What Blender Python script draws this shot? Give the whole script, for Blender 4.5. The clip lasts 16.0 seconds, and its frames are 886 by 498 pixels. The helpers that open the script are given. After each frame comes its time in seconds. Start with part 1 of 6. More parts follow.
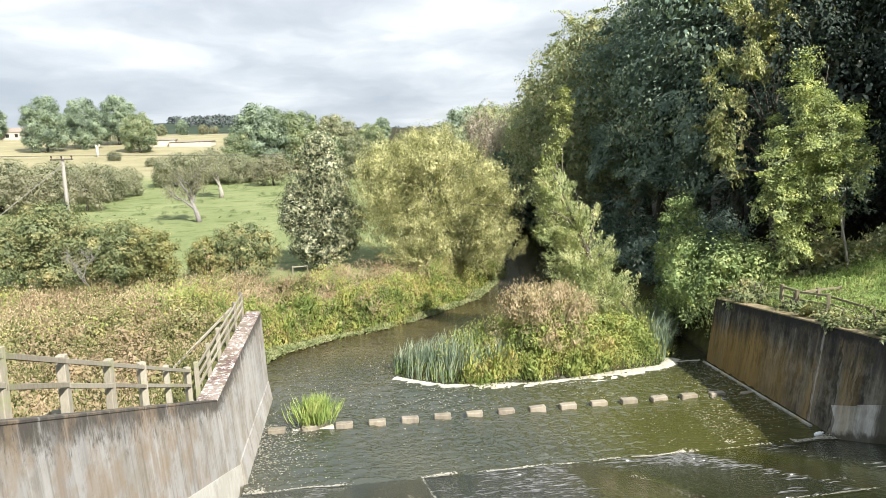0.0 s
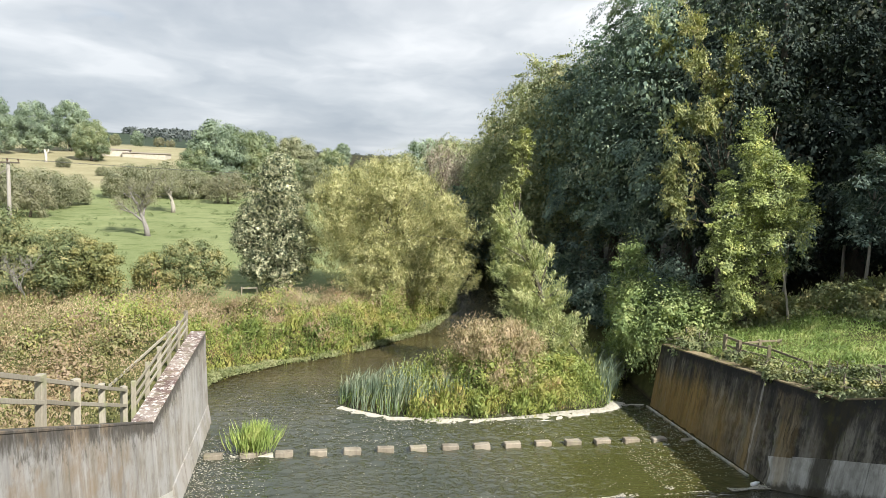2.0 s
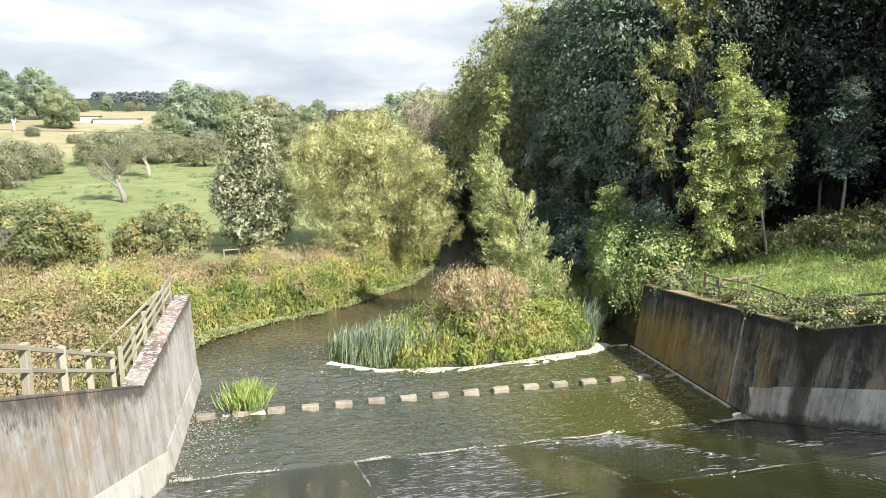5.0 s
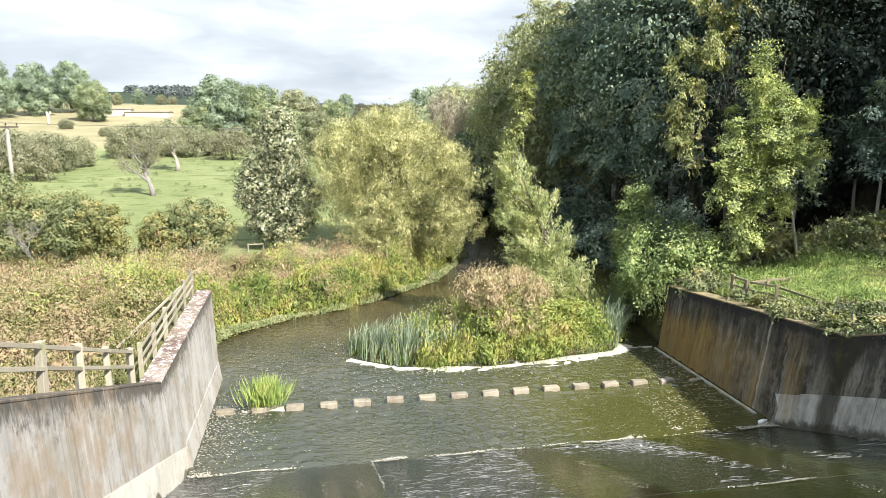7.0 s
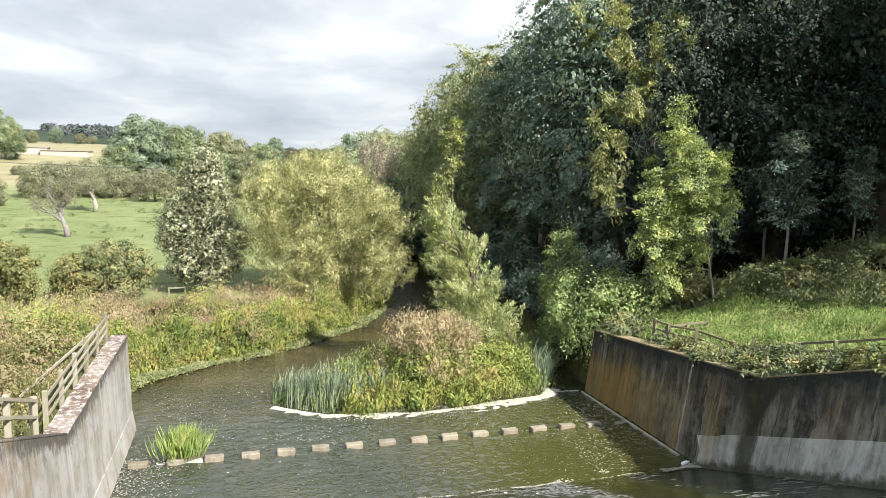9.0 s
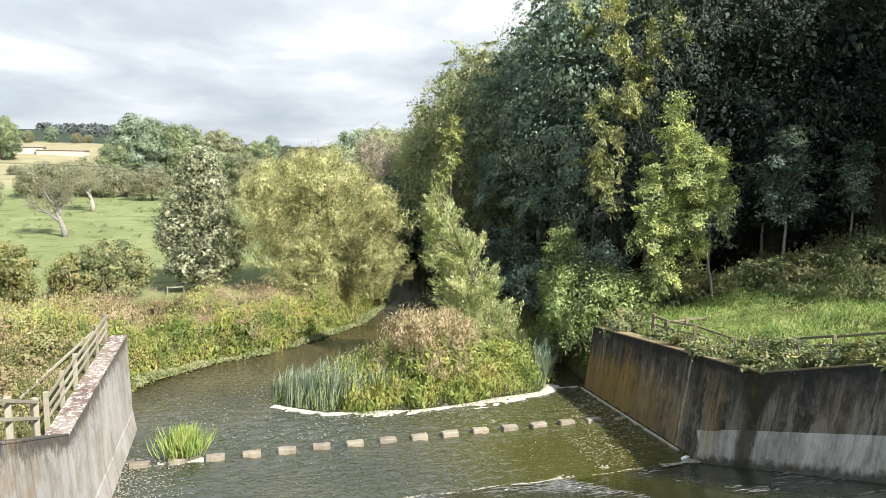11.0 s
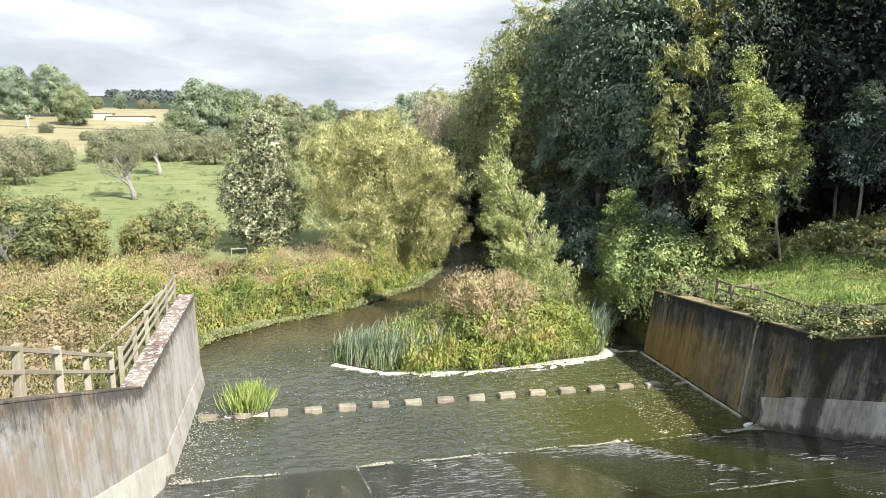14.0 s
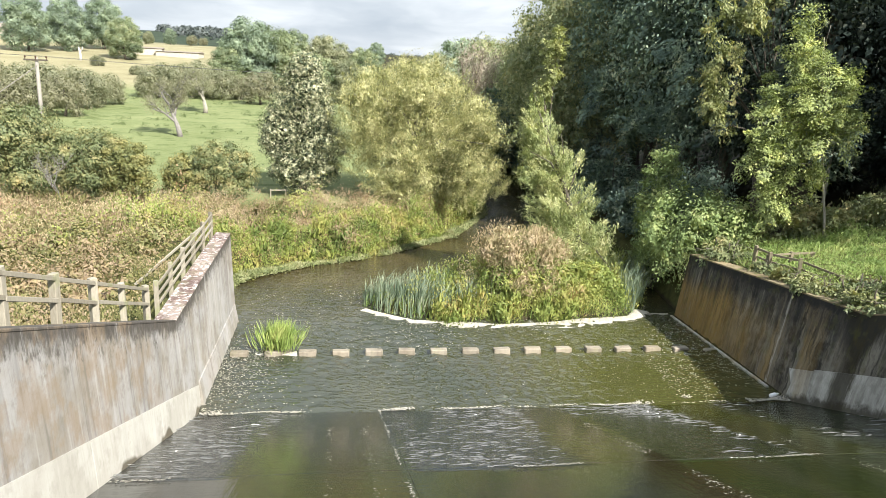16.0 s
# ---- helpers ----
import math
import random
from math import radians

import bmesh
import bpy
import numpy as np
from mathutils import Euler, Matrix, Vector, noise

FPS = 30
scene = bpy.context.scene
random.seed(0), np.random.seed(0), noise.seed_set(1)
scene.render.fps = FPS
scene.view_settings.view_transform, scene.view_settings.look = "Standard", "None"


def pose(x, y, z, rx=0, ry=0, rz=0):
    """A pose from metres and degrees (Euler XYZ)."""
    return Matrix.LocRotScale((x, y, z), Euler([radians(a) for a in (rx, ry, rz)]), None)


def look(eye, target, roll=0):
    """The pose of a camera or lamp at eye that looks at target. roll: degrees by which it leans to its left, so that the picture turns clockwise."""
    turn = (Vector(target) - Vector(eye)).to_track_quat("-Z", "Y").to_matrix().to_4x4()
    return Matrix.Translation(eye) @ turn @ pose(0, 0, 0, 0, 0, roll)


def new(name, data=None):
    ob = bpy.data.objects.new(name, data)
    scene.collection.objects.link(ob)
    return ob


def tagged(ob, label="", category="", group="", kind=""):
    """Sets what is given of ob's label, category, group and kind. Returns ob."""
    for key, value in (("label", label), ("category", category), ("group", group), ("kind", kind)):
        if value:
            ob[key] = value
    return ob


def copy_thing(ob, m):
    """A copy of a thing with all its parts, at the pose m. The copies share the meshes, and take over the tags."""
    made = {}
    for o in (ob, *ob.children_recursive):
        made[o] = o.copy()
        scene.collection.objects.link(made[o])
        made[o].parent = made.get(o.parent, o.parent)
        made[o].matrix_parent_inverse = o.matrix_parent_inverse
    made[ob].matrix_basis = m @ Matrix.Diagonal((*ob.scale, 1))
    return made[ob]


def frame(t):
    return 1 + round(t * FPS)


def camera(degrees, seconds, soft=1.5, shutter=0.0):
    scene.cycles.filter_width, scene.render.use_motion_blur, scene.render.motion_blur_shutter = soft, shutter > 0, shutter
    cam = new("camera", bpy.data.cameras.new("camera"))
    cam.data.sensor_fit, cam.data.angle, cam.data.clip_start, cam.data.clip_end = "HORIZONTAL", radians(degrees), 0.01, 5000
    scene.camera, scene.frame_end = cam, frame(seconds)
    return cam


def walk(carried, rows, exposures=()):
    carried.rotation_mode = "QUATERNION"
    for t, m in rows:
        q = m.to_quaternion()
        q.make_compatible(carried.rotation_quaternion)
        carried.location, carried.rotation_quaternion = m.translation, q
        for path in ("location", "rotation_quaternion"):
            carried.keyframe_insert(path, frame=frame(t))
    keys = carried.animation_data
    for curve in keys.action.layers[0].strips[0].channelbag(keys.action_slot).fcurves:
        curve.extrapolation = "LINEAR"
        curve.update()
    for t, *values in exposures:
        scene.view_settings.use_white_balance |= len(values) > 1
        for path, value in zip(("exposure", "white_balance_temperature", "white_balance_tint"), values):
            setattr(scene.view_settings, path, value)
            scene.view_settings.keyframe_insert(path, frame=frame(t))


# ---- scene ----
cam = camera(64.8, 16.0, soft=0.52)
PATH = [
    (0, (-0.030, -0.333, 11.264), (0.351, 2.610, 10.821), -2.0),
    (0.5, (-0.044, -0.268, 11.268), (0.361, 2.662, 10.777), -2.3),
    (1, (-0.105, -0.144, 11.326), (0.370, 2.804, 11.037), 0.7),
    (1.1, (-0.101, -0.162, 11.315), (0.326, 2.802, 11.132), 1.7),
    (1.5, (-0.041, -0.335, 11.184), (0.405, 2.629, 11.037), 1.9),
    (2, (-0.096, -0.268, 11.290), (0.485, 2.658, 10.980), 2.1),
    (2.5, (0.083, -0.352, 11.326), (0.526, 2.615, 11.292), 2.5),
    (3, (-0.030, -0.265, 11.271), (0.609, 2.665, 11.181), 4.0),
    (3.1, (-0.041, -0.237, 11.268), (0.624, 2.683, 11.114), 3.2),
    (3.5, (-0.069, -0.189, 11.261), (0.519, 2.736, 10.941), 0.3),
    (4, (-0.087, -0.330, 11.247), (0.489, 2.580, 10.805), -1.8),
    (4.2, (-0.115, -0.347, 11.183), (0.489, 2.554, 10.713), -1.4),
    (6.3, (0.161, 0.041, 11.306), (0.819, 2.910, 10.726), 0.1),
    (6.5, (0.112, 0.088, 11.320), (0.699, 2.955, 10.658), 1.6),
    (7, (0.241, -0.055, 11.334), (0.780, 2.849, 10.803), -0.1),
    (7.5, (0.295, 0.009, 11.320), (0.986, 2.904, 10.940), 0.6),
    (8, (0.291, 0.048, 11.270), (1.159, 2.897, 10.908), -0.1),
    (8.5, (0.291, 0.018, 11.230), (1.149, 2.873, 10.892), 0.5),
    (9, (0.274, 0.021, 11.233), (1.111, 2.883, 10.899), 1.1),
    (9.2, (0.259, 0.061, 11.229), (1.125, 2.912, 10.878), 1.0),
    (11.3, (0.191, 0.017, 11.277), (1.026, 2.877, 10.931), 0.5),
    (11.5, (0.181, 0.015, 11.268), (0.925, 2.902, 10.941), 0.1),
    (12, (0.211, -0.069, 11.242), (0.621, 2.885, 10.906), -0.3),
    (12.5, (0.324, -0.095, 11.272), (0.732, 2.861, 10.949), -1.6),
    (13, (0.237, 0.017, 11.244), (0.916, 2.919, 10.902), -0.6),
    (13.5, (0.168, 0.131, 11.205), (0.922, 2.991, 10.709), -1.2),
    (14, (0.183, 0.109, 11.199), (0.790, 3.003, 10.694), 0.2),
    (14.5, (0.283, 0.106, 11.262), (0.717, 2.972, 10.488), 0.7),
    (15, (0.312, 0.058, 11.261), (0.900, 2.900, 10.494), 2.3),
    (15.5, (0.273, 0.109, 11.216), (0.640, 3.006, 10.526), 1.5),
    (16, (0.474, 0.061, 11.272), (0.913, 2.942, 10.553), 2.6),
]

EXPOSURES = [(0, 1.52), (0.5, 1.50), (1, 1.41), (1.5, 1.08), (2, 1.26), (2.5, 1.28), (3, 1.01), (3.5, 1.36), (4, 1.51), (6.5, 1.71), (7, 1.71), (7.5, 1.46), (8, 1.49), (9, 1.49), (11.5, 1.51), (12, 1.30), (12.5, 1.24), (13, 1.31), (13.5, 1.46), (14, 1.56), (14.5, 1.63), (15, 1.63), (15.5, 1.71), (16, 1.59)]
walk(cam, [(t, look(eye, target, roll)) for t, eye, target, roll in PATH], EXPOSURES)

# ---- sky and sun ----
SUN_TO = Vector((0.48, -0.72, 0.75)).normalized()
SUN_EL = math.asin(SUN_TO.z)
SUN_AZ = math.atan2(SUN_TO.x, SUN_TO.y)


class Nodes:
    """A small wrapper to write node trees in few lines."""

    def __init__(self, tree):
        self.tree = tree
        tree.nodes.clear()

    def add(self, kind, ins=None, **props):
        n = self.tree.nodes.new(kind)
        if "operation" in props:
            n.operation = props["operation"]
        if "use_clamp" in props:
            n.use_clamp = props["use_clamp"]
        if "interpolation_type" in props:
            n.interpolation_type = props["interpolation_type"]
        if "blend_type" in props:
            n.data_type, n.blend_type = "RGBA", props["blend_type"]
        for k, v in (ins or {}).items():
            self.put(n.inputs[k], v)
        return n

    def put(self, socket, v):
        if isinstance(v, bpy.types.NodeSocket):
            self.tree.links.new(v, socket)
        elif isinstance(v, bpy.types.Node):
            self.tree.links.new(v.outputs[0], socket)
        else:
            socket.default_value = v

    def math(self, op, a, b=0.0, c=0.0, clamp=False):
        return self.add("ShaderNodeMath", {0: a, 1: b, 2: c}, operation=op, use_clamp=clamp).outputs[0]

    def vmath(self, op, a, b=(0, 0, 0)):
        return self.add("ShaderNodeVectorMath", {0: a, 1: b}, operation=op).outputs[0]

    def noise(self, vec, scale, detail=4.0, rough=0.55, out=0):
        return self.add("ShaderNodeTexNoise", {"Vector": vec, "Scale": scale, "Detail": detail, "Roughness": rough}).outputs[out]

    def step(self, v, lo, hi, a=0.0, b=1.0):
        return self.add("ShaderNodeMapRange", {0: v, 1: lo, 2: hi, 3: a, 4: b}, interpolation_type="SMOOTHSTEP").outputs[0]

    def mix(self, f, a, b, blend="MIX"):
        n = self.add("ShaderNodeMix", blend_type=blend)
        self.put(n.inputs[0], f)
        for sock, v in ((n.inputs[6], a), (n.inputs[7], b)):
            self.put(sock, v if isinstance(v, (bpy.types.NodeSocket, bpy.types.Node)) else (*v[:3], 1.0))
        return n.outputs[2]

    def ramp(self, f, stops):
        n = self.add("ShaderNodeValToRGB", {0: f})
        el = n.color_ramp.elements
        while len(el) < len(stops):
            el.new(0.5)
        for e, (p, c) in zip(el, stops):
            e.position, e.color = p, (*c, 1.0)
        return n.outputs[0]

    def scaled(self, vec, s):
        return self.add("ShaderNodeMapping", {"Vector": vec, "Scale": s}).outputs[0]


def make_world():
    world = bpy.data.worlds.new("sky")
    scene.world = world
    world.use_nodes = True
    n = Nodes(world.node_tree)
    way = n.add("ShaderNodeTexCoord").outputs["Generated"]
    xyz = n.add("ShaderNodeSeparateXYZ", {0: way})
    up = n.math("MAXIMUM", xyz.outputs[2], 0.0)
    low = n.math("ADD", up, 0.16)
    plane = n.add("ShaderNodeCombineXYZ", {0: n.math("DIVIDE", xyz.outputs[0], low), 1: n.math("DIVIDE", xyz.outputs[1], low), 2: 0.0})
    warp = n.vmath("ADD", n.scaled(plane, (0.95, 0.8, 1.0)), n.vmath("MULTIPLY", n.noise(plane, 1.3, 3.0, out=1), (0.5, 0.5, 0.0)))
    big = n.noise(warp, 0.75, 5.0, 0.5)
    fine = n.noise(warp, 2.3, 6.0, 0.55)
    dens = n.math("MULTIPLY_ADD", fine, 0.28, n.math("MULTIPLY_ADD", big, 1.1, -0.17))
    cloud = n.ramp(dens, [(0.38, (0.96, 0.975, 0.99)), (0.46, (0.74, 0.77, 0.80)), (0.55, (0.56, 0.60, 0.645)), (0.67, (0.40, 0.45, 0.51))])
    # brighter and whiter higher up, grey blue towards the horizon
    lift = n.step(up, 0.02, 0.30)
    cloud = n.mix(n.math("MULTIPLY_ADD", lift, -0.5, 0.55), cloud, (0.40, 0.455, 0.52))
    cloud = n.mix(n.step(up, 0.25, 0.8, 0.0, 0.75), cloud, (0.84, 0.97, 1.14))
    sky = n.add("ShaderNodeTexSky")
    sky.sky_type, sky.sun_disc, sky.sun_elevation, sky.sun_rotation = "NISHITA", False, SUN_EL, SUN_AZ
    sky.dust_density = 1.5
    blue = n.mix(1.0, sky, (0.11, 0.11, 0.11), "MULTIPLY")
    cover = n.step(n.noise(warp, 0.9, 4.0), 0.30, 0.40, 0.35, 0.94)
    bg = n.add("ShaderNodeBackground", {"Color": n.mix(cover, blue, cloud), "Strength": 0.50})
    n.add("ShaderNodeOutputWorld", {"Surface": bg})


make_world()
sun_data = bpy.data.lights.new("sun", "SUN")
sun_data.energy, sun_data.angle, sun_data.color = 5.0, radians(0.6), (1.0, 0.955, 0.88)
sun = new("sun", sun_data)
sun.matrix_world = look(SUN_TO * 60, (0, 0, 0))

# ---- materials ----


def material(name):
    m = bpy.data.materials.new(name)
    m.use_nodes = True
    return m, Nodes(m.node_tree)


def finish(n, colour, rough=0.8, bump=None, strength=0.4, distance=0.02, metal=0.0, spec=0.4):
    ins = {"Base Color": colour, "Roughness": rough, "Metallic": metal, "Specular IOR Level": spec}
    if bump is not None:
        ins["Normal"] = n.add("ShaderNodeBump", {"Height": bump, "Strength": strength, "Distance": distance}).outputs[0]
    n.add("ShaderNodeOutputMaterial", {"Surface": n.add("ShaderNodeBsdfPrincipled", ins).outputs[0]})


def place(n):
    """World place, the same for parts at any parent."""
    return n.add("ShaderNodeNewGeometry").outputs["Position"]


def leaf_material(name, stops, glow=0.25, patch=0.35, rough=0.55, gain=1.1, dull=0.24, vary=0.3, spec=0.3, clump=1.6):
    """Leaves: colour from leaf to leaf, spray to spray and patch to patch, light passing through."""
    m, n = material(name)
    geo = n.add("ShaderNodeNewGeometry")
    big = n.noise(geo.outputs["Position"], patch, 3.0)
    rnd = geo.outputs["Random Per Island"]
    spray = n.noise(geo.outputs["Position"], clump, 2.0)
    mottled = n.math("MULTIPLY_ADD", spray, 1.6, n.math("MULTIPLY_ADD", big, 1.1, -0.845 - vary / 2))
    f = n.math("MULTIPLY_ADD", rnd, vary, mottled, clamp=True)
    # real leaves are greyer than their hue alone
    grey = [(p, sum(col) / 3, col) for p, col in stops]
    c = n.ramp(f, [(p, tuple(min(0.8, (v + (g - v) * dull) * gain) for v in col)) for p, g, col in grey])
    bsdf = n.add("ShaderNodeBsdfPrincipled", {"Base Color": c, "Roughness": rough, "Specular IOR Level": spec})
    trans = n.add("ShaderNodeBsdfTranslucent", {"Color": n.mix(1.0, c, (1.15, 1.2, 0.6), "MULTIPLY")})
    mixed = n.add("ShaderNodeMixShader", {0: glow, 1: bsdf.outputs[0], 2: trans.outputs[0]})
    n.add("ShaderNodeOutputMaterial", {"Surface": mixed.outputs[0]})
    return m


def bark_material(name, dark, light):
    m, n = material(name)
    p = place(n)
    f = n.noise(n.scaled(p, (6, 6, 1.2)), 2.0, 6.0, 0.65)
    finish(n, n.ramp(f, [(0.3, dark), (0.7, light)]), 0.9, f, 0.6, 0.03)
    return m


def wood_material(name, dark, light):
    m, n = material(name)
    p = place(n)
    rnd = n.add("ShaderNodeObjectInfo").outputs["Random"]
    f = n.noise(n.scaled(p, (9, 9, 2)), 3.0, 6.0, 0.65)
    g = n.math("ADD", n.math("MULTIPLY", f, 0.75), n.math("MULTIPLY", rnd, 0.3))
    moss = n.step(n.noise(p, 1.7, 4.0), 0.56, 0.72, 0.0, 0.6)
    finish(n, n.mix(moss, n.ramp(g, [(0.25, dark), (0.75, light)]), (0.17, 0.19, 0.08)), 0.88, f, 0.4, 0.01)
    return m


def concrete_material(name, base, light, dark, rust, streak, moss, wall=None, scour=False, speckle=False, stripes=False):
    """Weathered board-marked concrete: vertical streaks, rust, damp and moss, each of its own strength. wall: (kink, head, level slope) of a channel wall, for the stains that run down from its head."""
    m, n = material(name)
    p = place(n)
    rnd = n.add("ShaderNodeObjectInfo").outputs["Random"]
    xyz = n.add("ShaderNodeSeparateXYZ", {0: p})
    y, z = xyz.outputs[1], xyz.outputs[2]
    grain = n.noise(p, 14.0, 6.0, 0.7)
    cloudy = n.noise(p, 0.8, 5.0, 0.6)
    blotch = n.noise(p, 2.3, 6.0, 0.65)
    drip = n.noise(n.scaled(p, (2.2, 2.2, 0.09)), 1.6, 5.0, 0.65)
    drip_fine = n.noise(n.scaled(p, (7, 7, 0.22)), 1.6, 4.0, 0.6)
    c = n.mix(n.step(cloudy, 0.40, 0.60), base, light)
    c = n.mix(n.math("MULTIPLY", n.step(blotch, 0.5, 0.66), 0.6), c, tuple(0.65 * a + 0.35 * b for a, b in zip(base, dark)))
    c = n.mix(n.math("MULTIPLY", n.step(rnd, 0.0, 1.0), 0.05), c, dark)
    c = n.mix(n.math("MULTIPLY", n.step(n.noise(n.scaled(p, (0.6, 0.6, 0.35)), 0.9, 4.0, 0.6), 0.48, 0.62), 0.5), c, tuple(min(0.62, v * 1.25) for v in light))
    if speckle:
        lichen = n.noise(p, 5.5, 5.0, 0.7)
        c = n.mix(n.step(lichen, 0.52, 0.58, 0.0, 0.85), c, (0.52, 0.49, 0.46))
    if stripes:
        # water stains that run the wall's whole height: black, pale lime and rust
        p0 = p
        p = n.vmath("ADD", p, n.vmath("MULTIPLY", n.vmath("SUBTRACT", n.noise(p0, 1.3, 4.0, out=1), (0.5, 0.5, 0.5)), (0.0, 0.7, 0.0)))
        bands = n.noise(n.scaled(p, (0.0, 1.0, 0.035)), 1.15, 5.0, 0.62)
        wear = n.step(blotch, 0.35, 0.6, 0.45, 1.0)
        c = n.mix(n.math("MULTIPLY", n.step(bands, 0.46, 0.58, 0.0, 0.9 if wall else 0.35), wear), c, dark)
        c = n.mix(n.step(n.noise(n.scaled(p, (0.0, 1.0, 0.03)), 2.7, 4.0, 0.6), 0.57, 0.66, 0.0, 0.32 if wall else 0.15), c, tuple(min(0.5, v * 1.7) for v in light))
        c = n.mix(n.math("MULTIPLY", n.step(n.noise(n.scaled(p, (0.0, 0.8, 0.12)), 0.9, 4.0, 0.6), 0.46, 0.64, 0.0, 0.62), n.step(y, 20.2, 23.0)), c, (0.22, 0.145, 0.045))
        c = n.mix(n.step(n.noise(n.scaled(p, (0.0, 1.0, 0.05)), 5.0, 3.0, 0.6), 0.56, 0.66, 0.0, 0.6 if wall else 0.25), c, dark)
        p = p0
    run = 1.0
    if wall:
        kink, head, rise = wall
        flat = n.math("MULTIPLY_ADD", n.math("SUBTRACT", y, kink), rise, head)
        ramp = n.math("MULTIPLY_ADD", n.math("SUBTRACT", kink, y), 0.347, head)
        below = n.math("SUBTRACT", n.math("MAXIMUM", flat, ramp), z)
        run = n.step(n.math("MULTIPLY_ADD", drip_fine, -1.6, below), 1.9, -0.3, 0.25, 1.0)
        if stripes:
            low = n.math("MULTIPLY", n.step(n.math("MULTIPLY_ADD", cloudy, 5.0, y), 25.5, 31.0), n.step(n.math("MULTIPLY_ADD", drip, 1.2, below), 1.2, 2.4))
            c = n.mix(n.math("MULTIPLY", low, 0.7), c, (0.21, 0.135, 0.04))
    c = n.mix(n.math("MULTIPLY", n.step(n.noise(n.scaled(p, (0.5, 0.5, 0.3)), 0.8, 4.0), 0.5, 0.7), rust * (0.25 if stripes else 0.7)), c, (0.24, 0.14, 0.05))
    c = n.mix(n.math("MULTIPLY", n.math("MULTIPLY", n.step(drip, 0.47, 0.66), streak), run), c, dark)
    c = n.mix(n.math("MULTIPLY", n.math("MULTIPLY", n.step(drip_fine, 0.50, 0.68), streak * 0.8), run), c, dark)
    c = n.mix(n.math("MULTIPLY", n.step(drip_fine, 0.44, 0.30), 0.6 * streak), c, light)
    if wall:
        rim = n.math("MULTIPLY", n.step(n.math("MULTIPLY_ADD", blotch, -1.1, below), 0.0, -0.45), 0.9)
        c = n.mix(rim, c, dark)
        spots = n.noise(n.scaled(p, (3.2, 3.2, 1.3)), 2.2, 5.0, 0.7)
        c = n.mix(n.math("MULTIPLY", n.step(n.math("MULTIPLY_ADD", below, -0.30, spots), 0.38, 0.50), 0.6), c, tuple(v * 0.8 for v in dark))
        if stripes:
            near = n.math("ABSOLUTE", n.math("SUBTRACT", n.math("MULTIPLY_ADD", drip_fine, 0.5, y), kink + 0.15))
            c = n.mix(n.step(n.math("MULTIPLY_ADD", n.math("MINIMUM", below, 1.6), 0.5, near), 1.35, 0.85, 0.0, 0.94), c, (0.022, 0.019, 0.011))
            c = n.mix(n.math("MULTIPLY", n.step(n.math("MULTIPLY_ADD", below, 0.9, near), 1.5, 0.9, 0.0, 0.7), n.step(blotch, 0.42, 0.55)), c, (0.040, 0.034, 0.009))
            head_runs = n.noise(n.scaled(p, (0.0, 1.0, 0.02)), 3.4, 4.0, 0.65)
            c = n.mix(n.step(n.math("MULTIPLY_ADD", head_runs, 5.2, n.math("MULTIPLY", below, -1.0)), 0.9, 2.1, 0.0, 0.6), c, (0.020, 0.020, 0.021))
            lime = n.math("ABSOLUTE", n.math("SUBTRACT", n.math("MULTIPLY_ADD", drip_fine, 0.35, y), kink + 3.95))
            c = n.mix(n.step(lime, 0.06, 0.02, 0.0, 0.45), c, (0.42, 0.40, 0.36))
    if wall and not stripes:
        runs = n.noise(n.scaled(p, (0.0, 1.0, 0.05)), 2.4, 5.0, 0.65)
        thin_runs = n.noise(n.scaled(p, (0.0, 1.0, 0.04)), 8.0, 3.0, 0.6)
        c = n.mix(n.step(runs, 0.54, 0.64, 0.0, 0.42), c, tuple(v * 1.4 for v in dark))
        c = n.mix(n.step(thin_runs, 0.60, 0.68, 0.0, 0.22), c, tuple(v * 1.5 for v in dark))
        c = n.mix(n.step(runs, 0.44, 0.34, 0.0, 0.45), c, tuple(min(0.6, v * 1.3) for v in light))
        c = n.mix(n.math("MULTIPLY", n.step(n.noise(p, 0.9, 6.0, 0.65), 0.46, 0.60, 0.0, 0.55), n.step(y, 20.5, 16.0)), c, (0.20, 0.15, 0.10))
        pits = n.noise(n.scaled(p, (1.0, 1.0, 0.45)), 9.0, 4.0, 0.7)
        c = n.mix(n.math("MULTIPLY", n.step(pits, 0.53, 0.62, 0.0, 0.85), n.step(n.math("MULTIPLY_ADD", blotch, 2.2, n.math("MULTIPLY", below, -1.0)), 0.2, 1.0)), c, dark)
    if stripes and not wall:
        near = n.math("ABSOLUTE", n.math("SUBTRACT", n.math("MULTIPLY_ADD", drip_fine, 0.5, y), 20.2))
        c = n.mix(n.step(near, 0.62, 0.25, 0.0, 0.85), c, (0.022, 0.019, 0.011))
        foot = n.math("SUBTRACT", z, n.math("MULTIPLY_ADD", y, -0.347, 7.651))
        c = n.mix(n.step(n.math("MULTIPLY_ADD", blotch, -0.7, foot), 0.05, -0.25, 0.0, 0.85), c, (0.03, 0.027, 0.018))
    if scour:
        foot = n.math("SUBTRACT", z, n.math("MULTIPLY_ADD", y, -0.347, 7.651))
        bite = n.math("MULTIPLY_ADD", n.noise(n.scaled(p, (0.0, 0.42, 0.0)), 1.0, 2.0), 2.6, -1.38)
        c = n.mix(n.step(n.math("SUBTRACT", n.math("MULTIPLY_ADD", blotch, 0.12, bite), foot), 0.0, 0.12, 0.0, 0.9), c, (0.07, 0.058, 0.038))
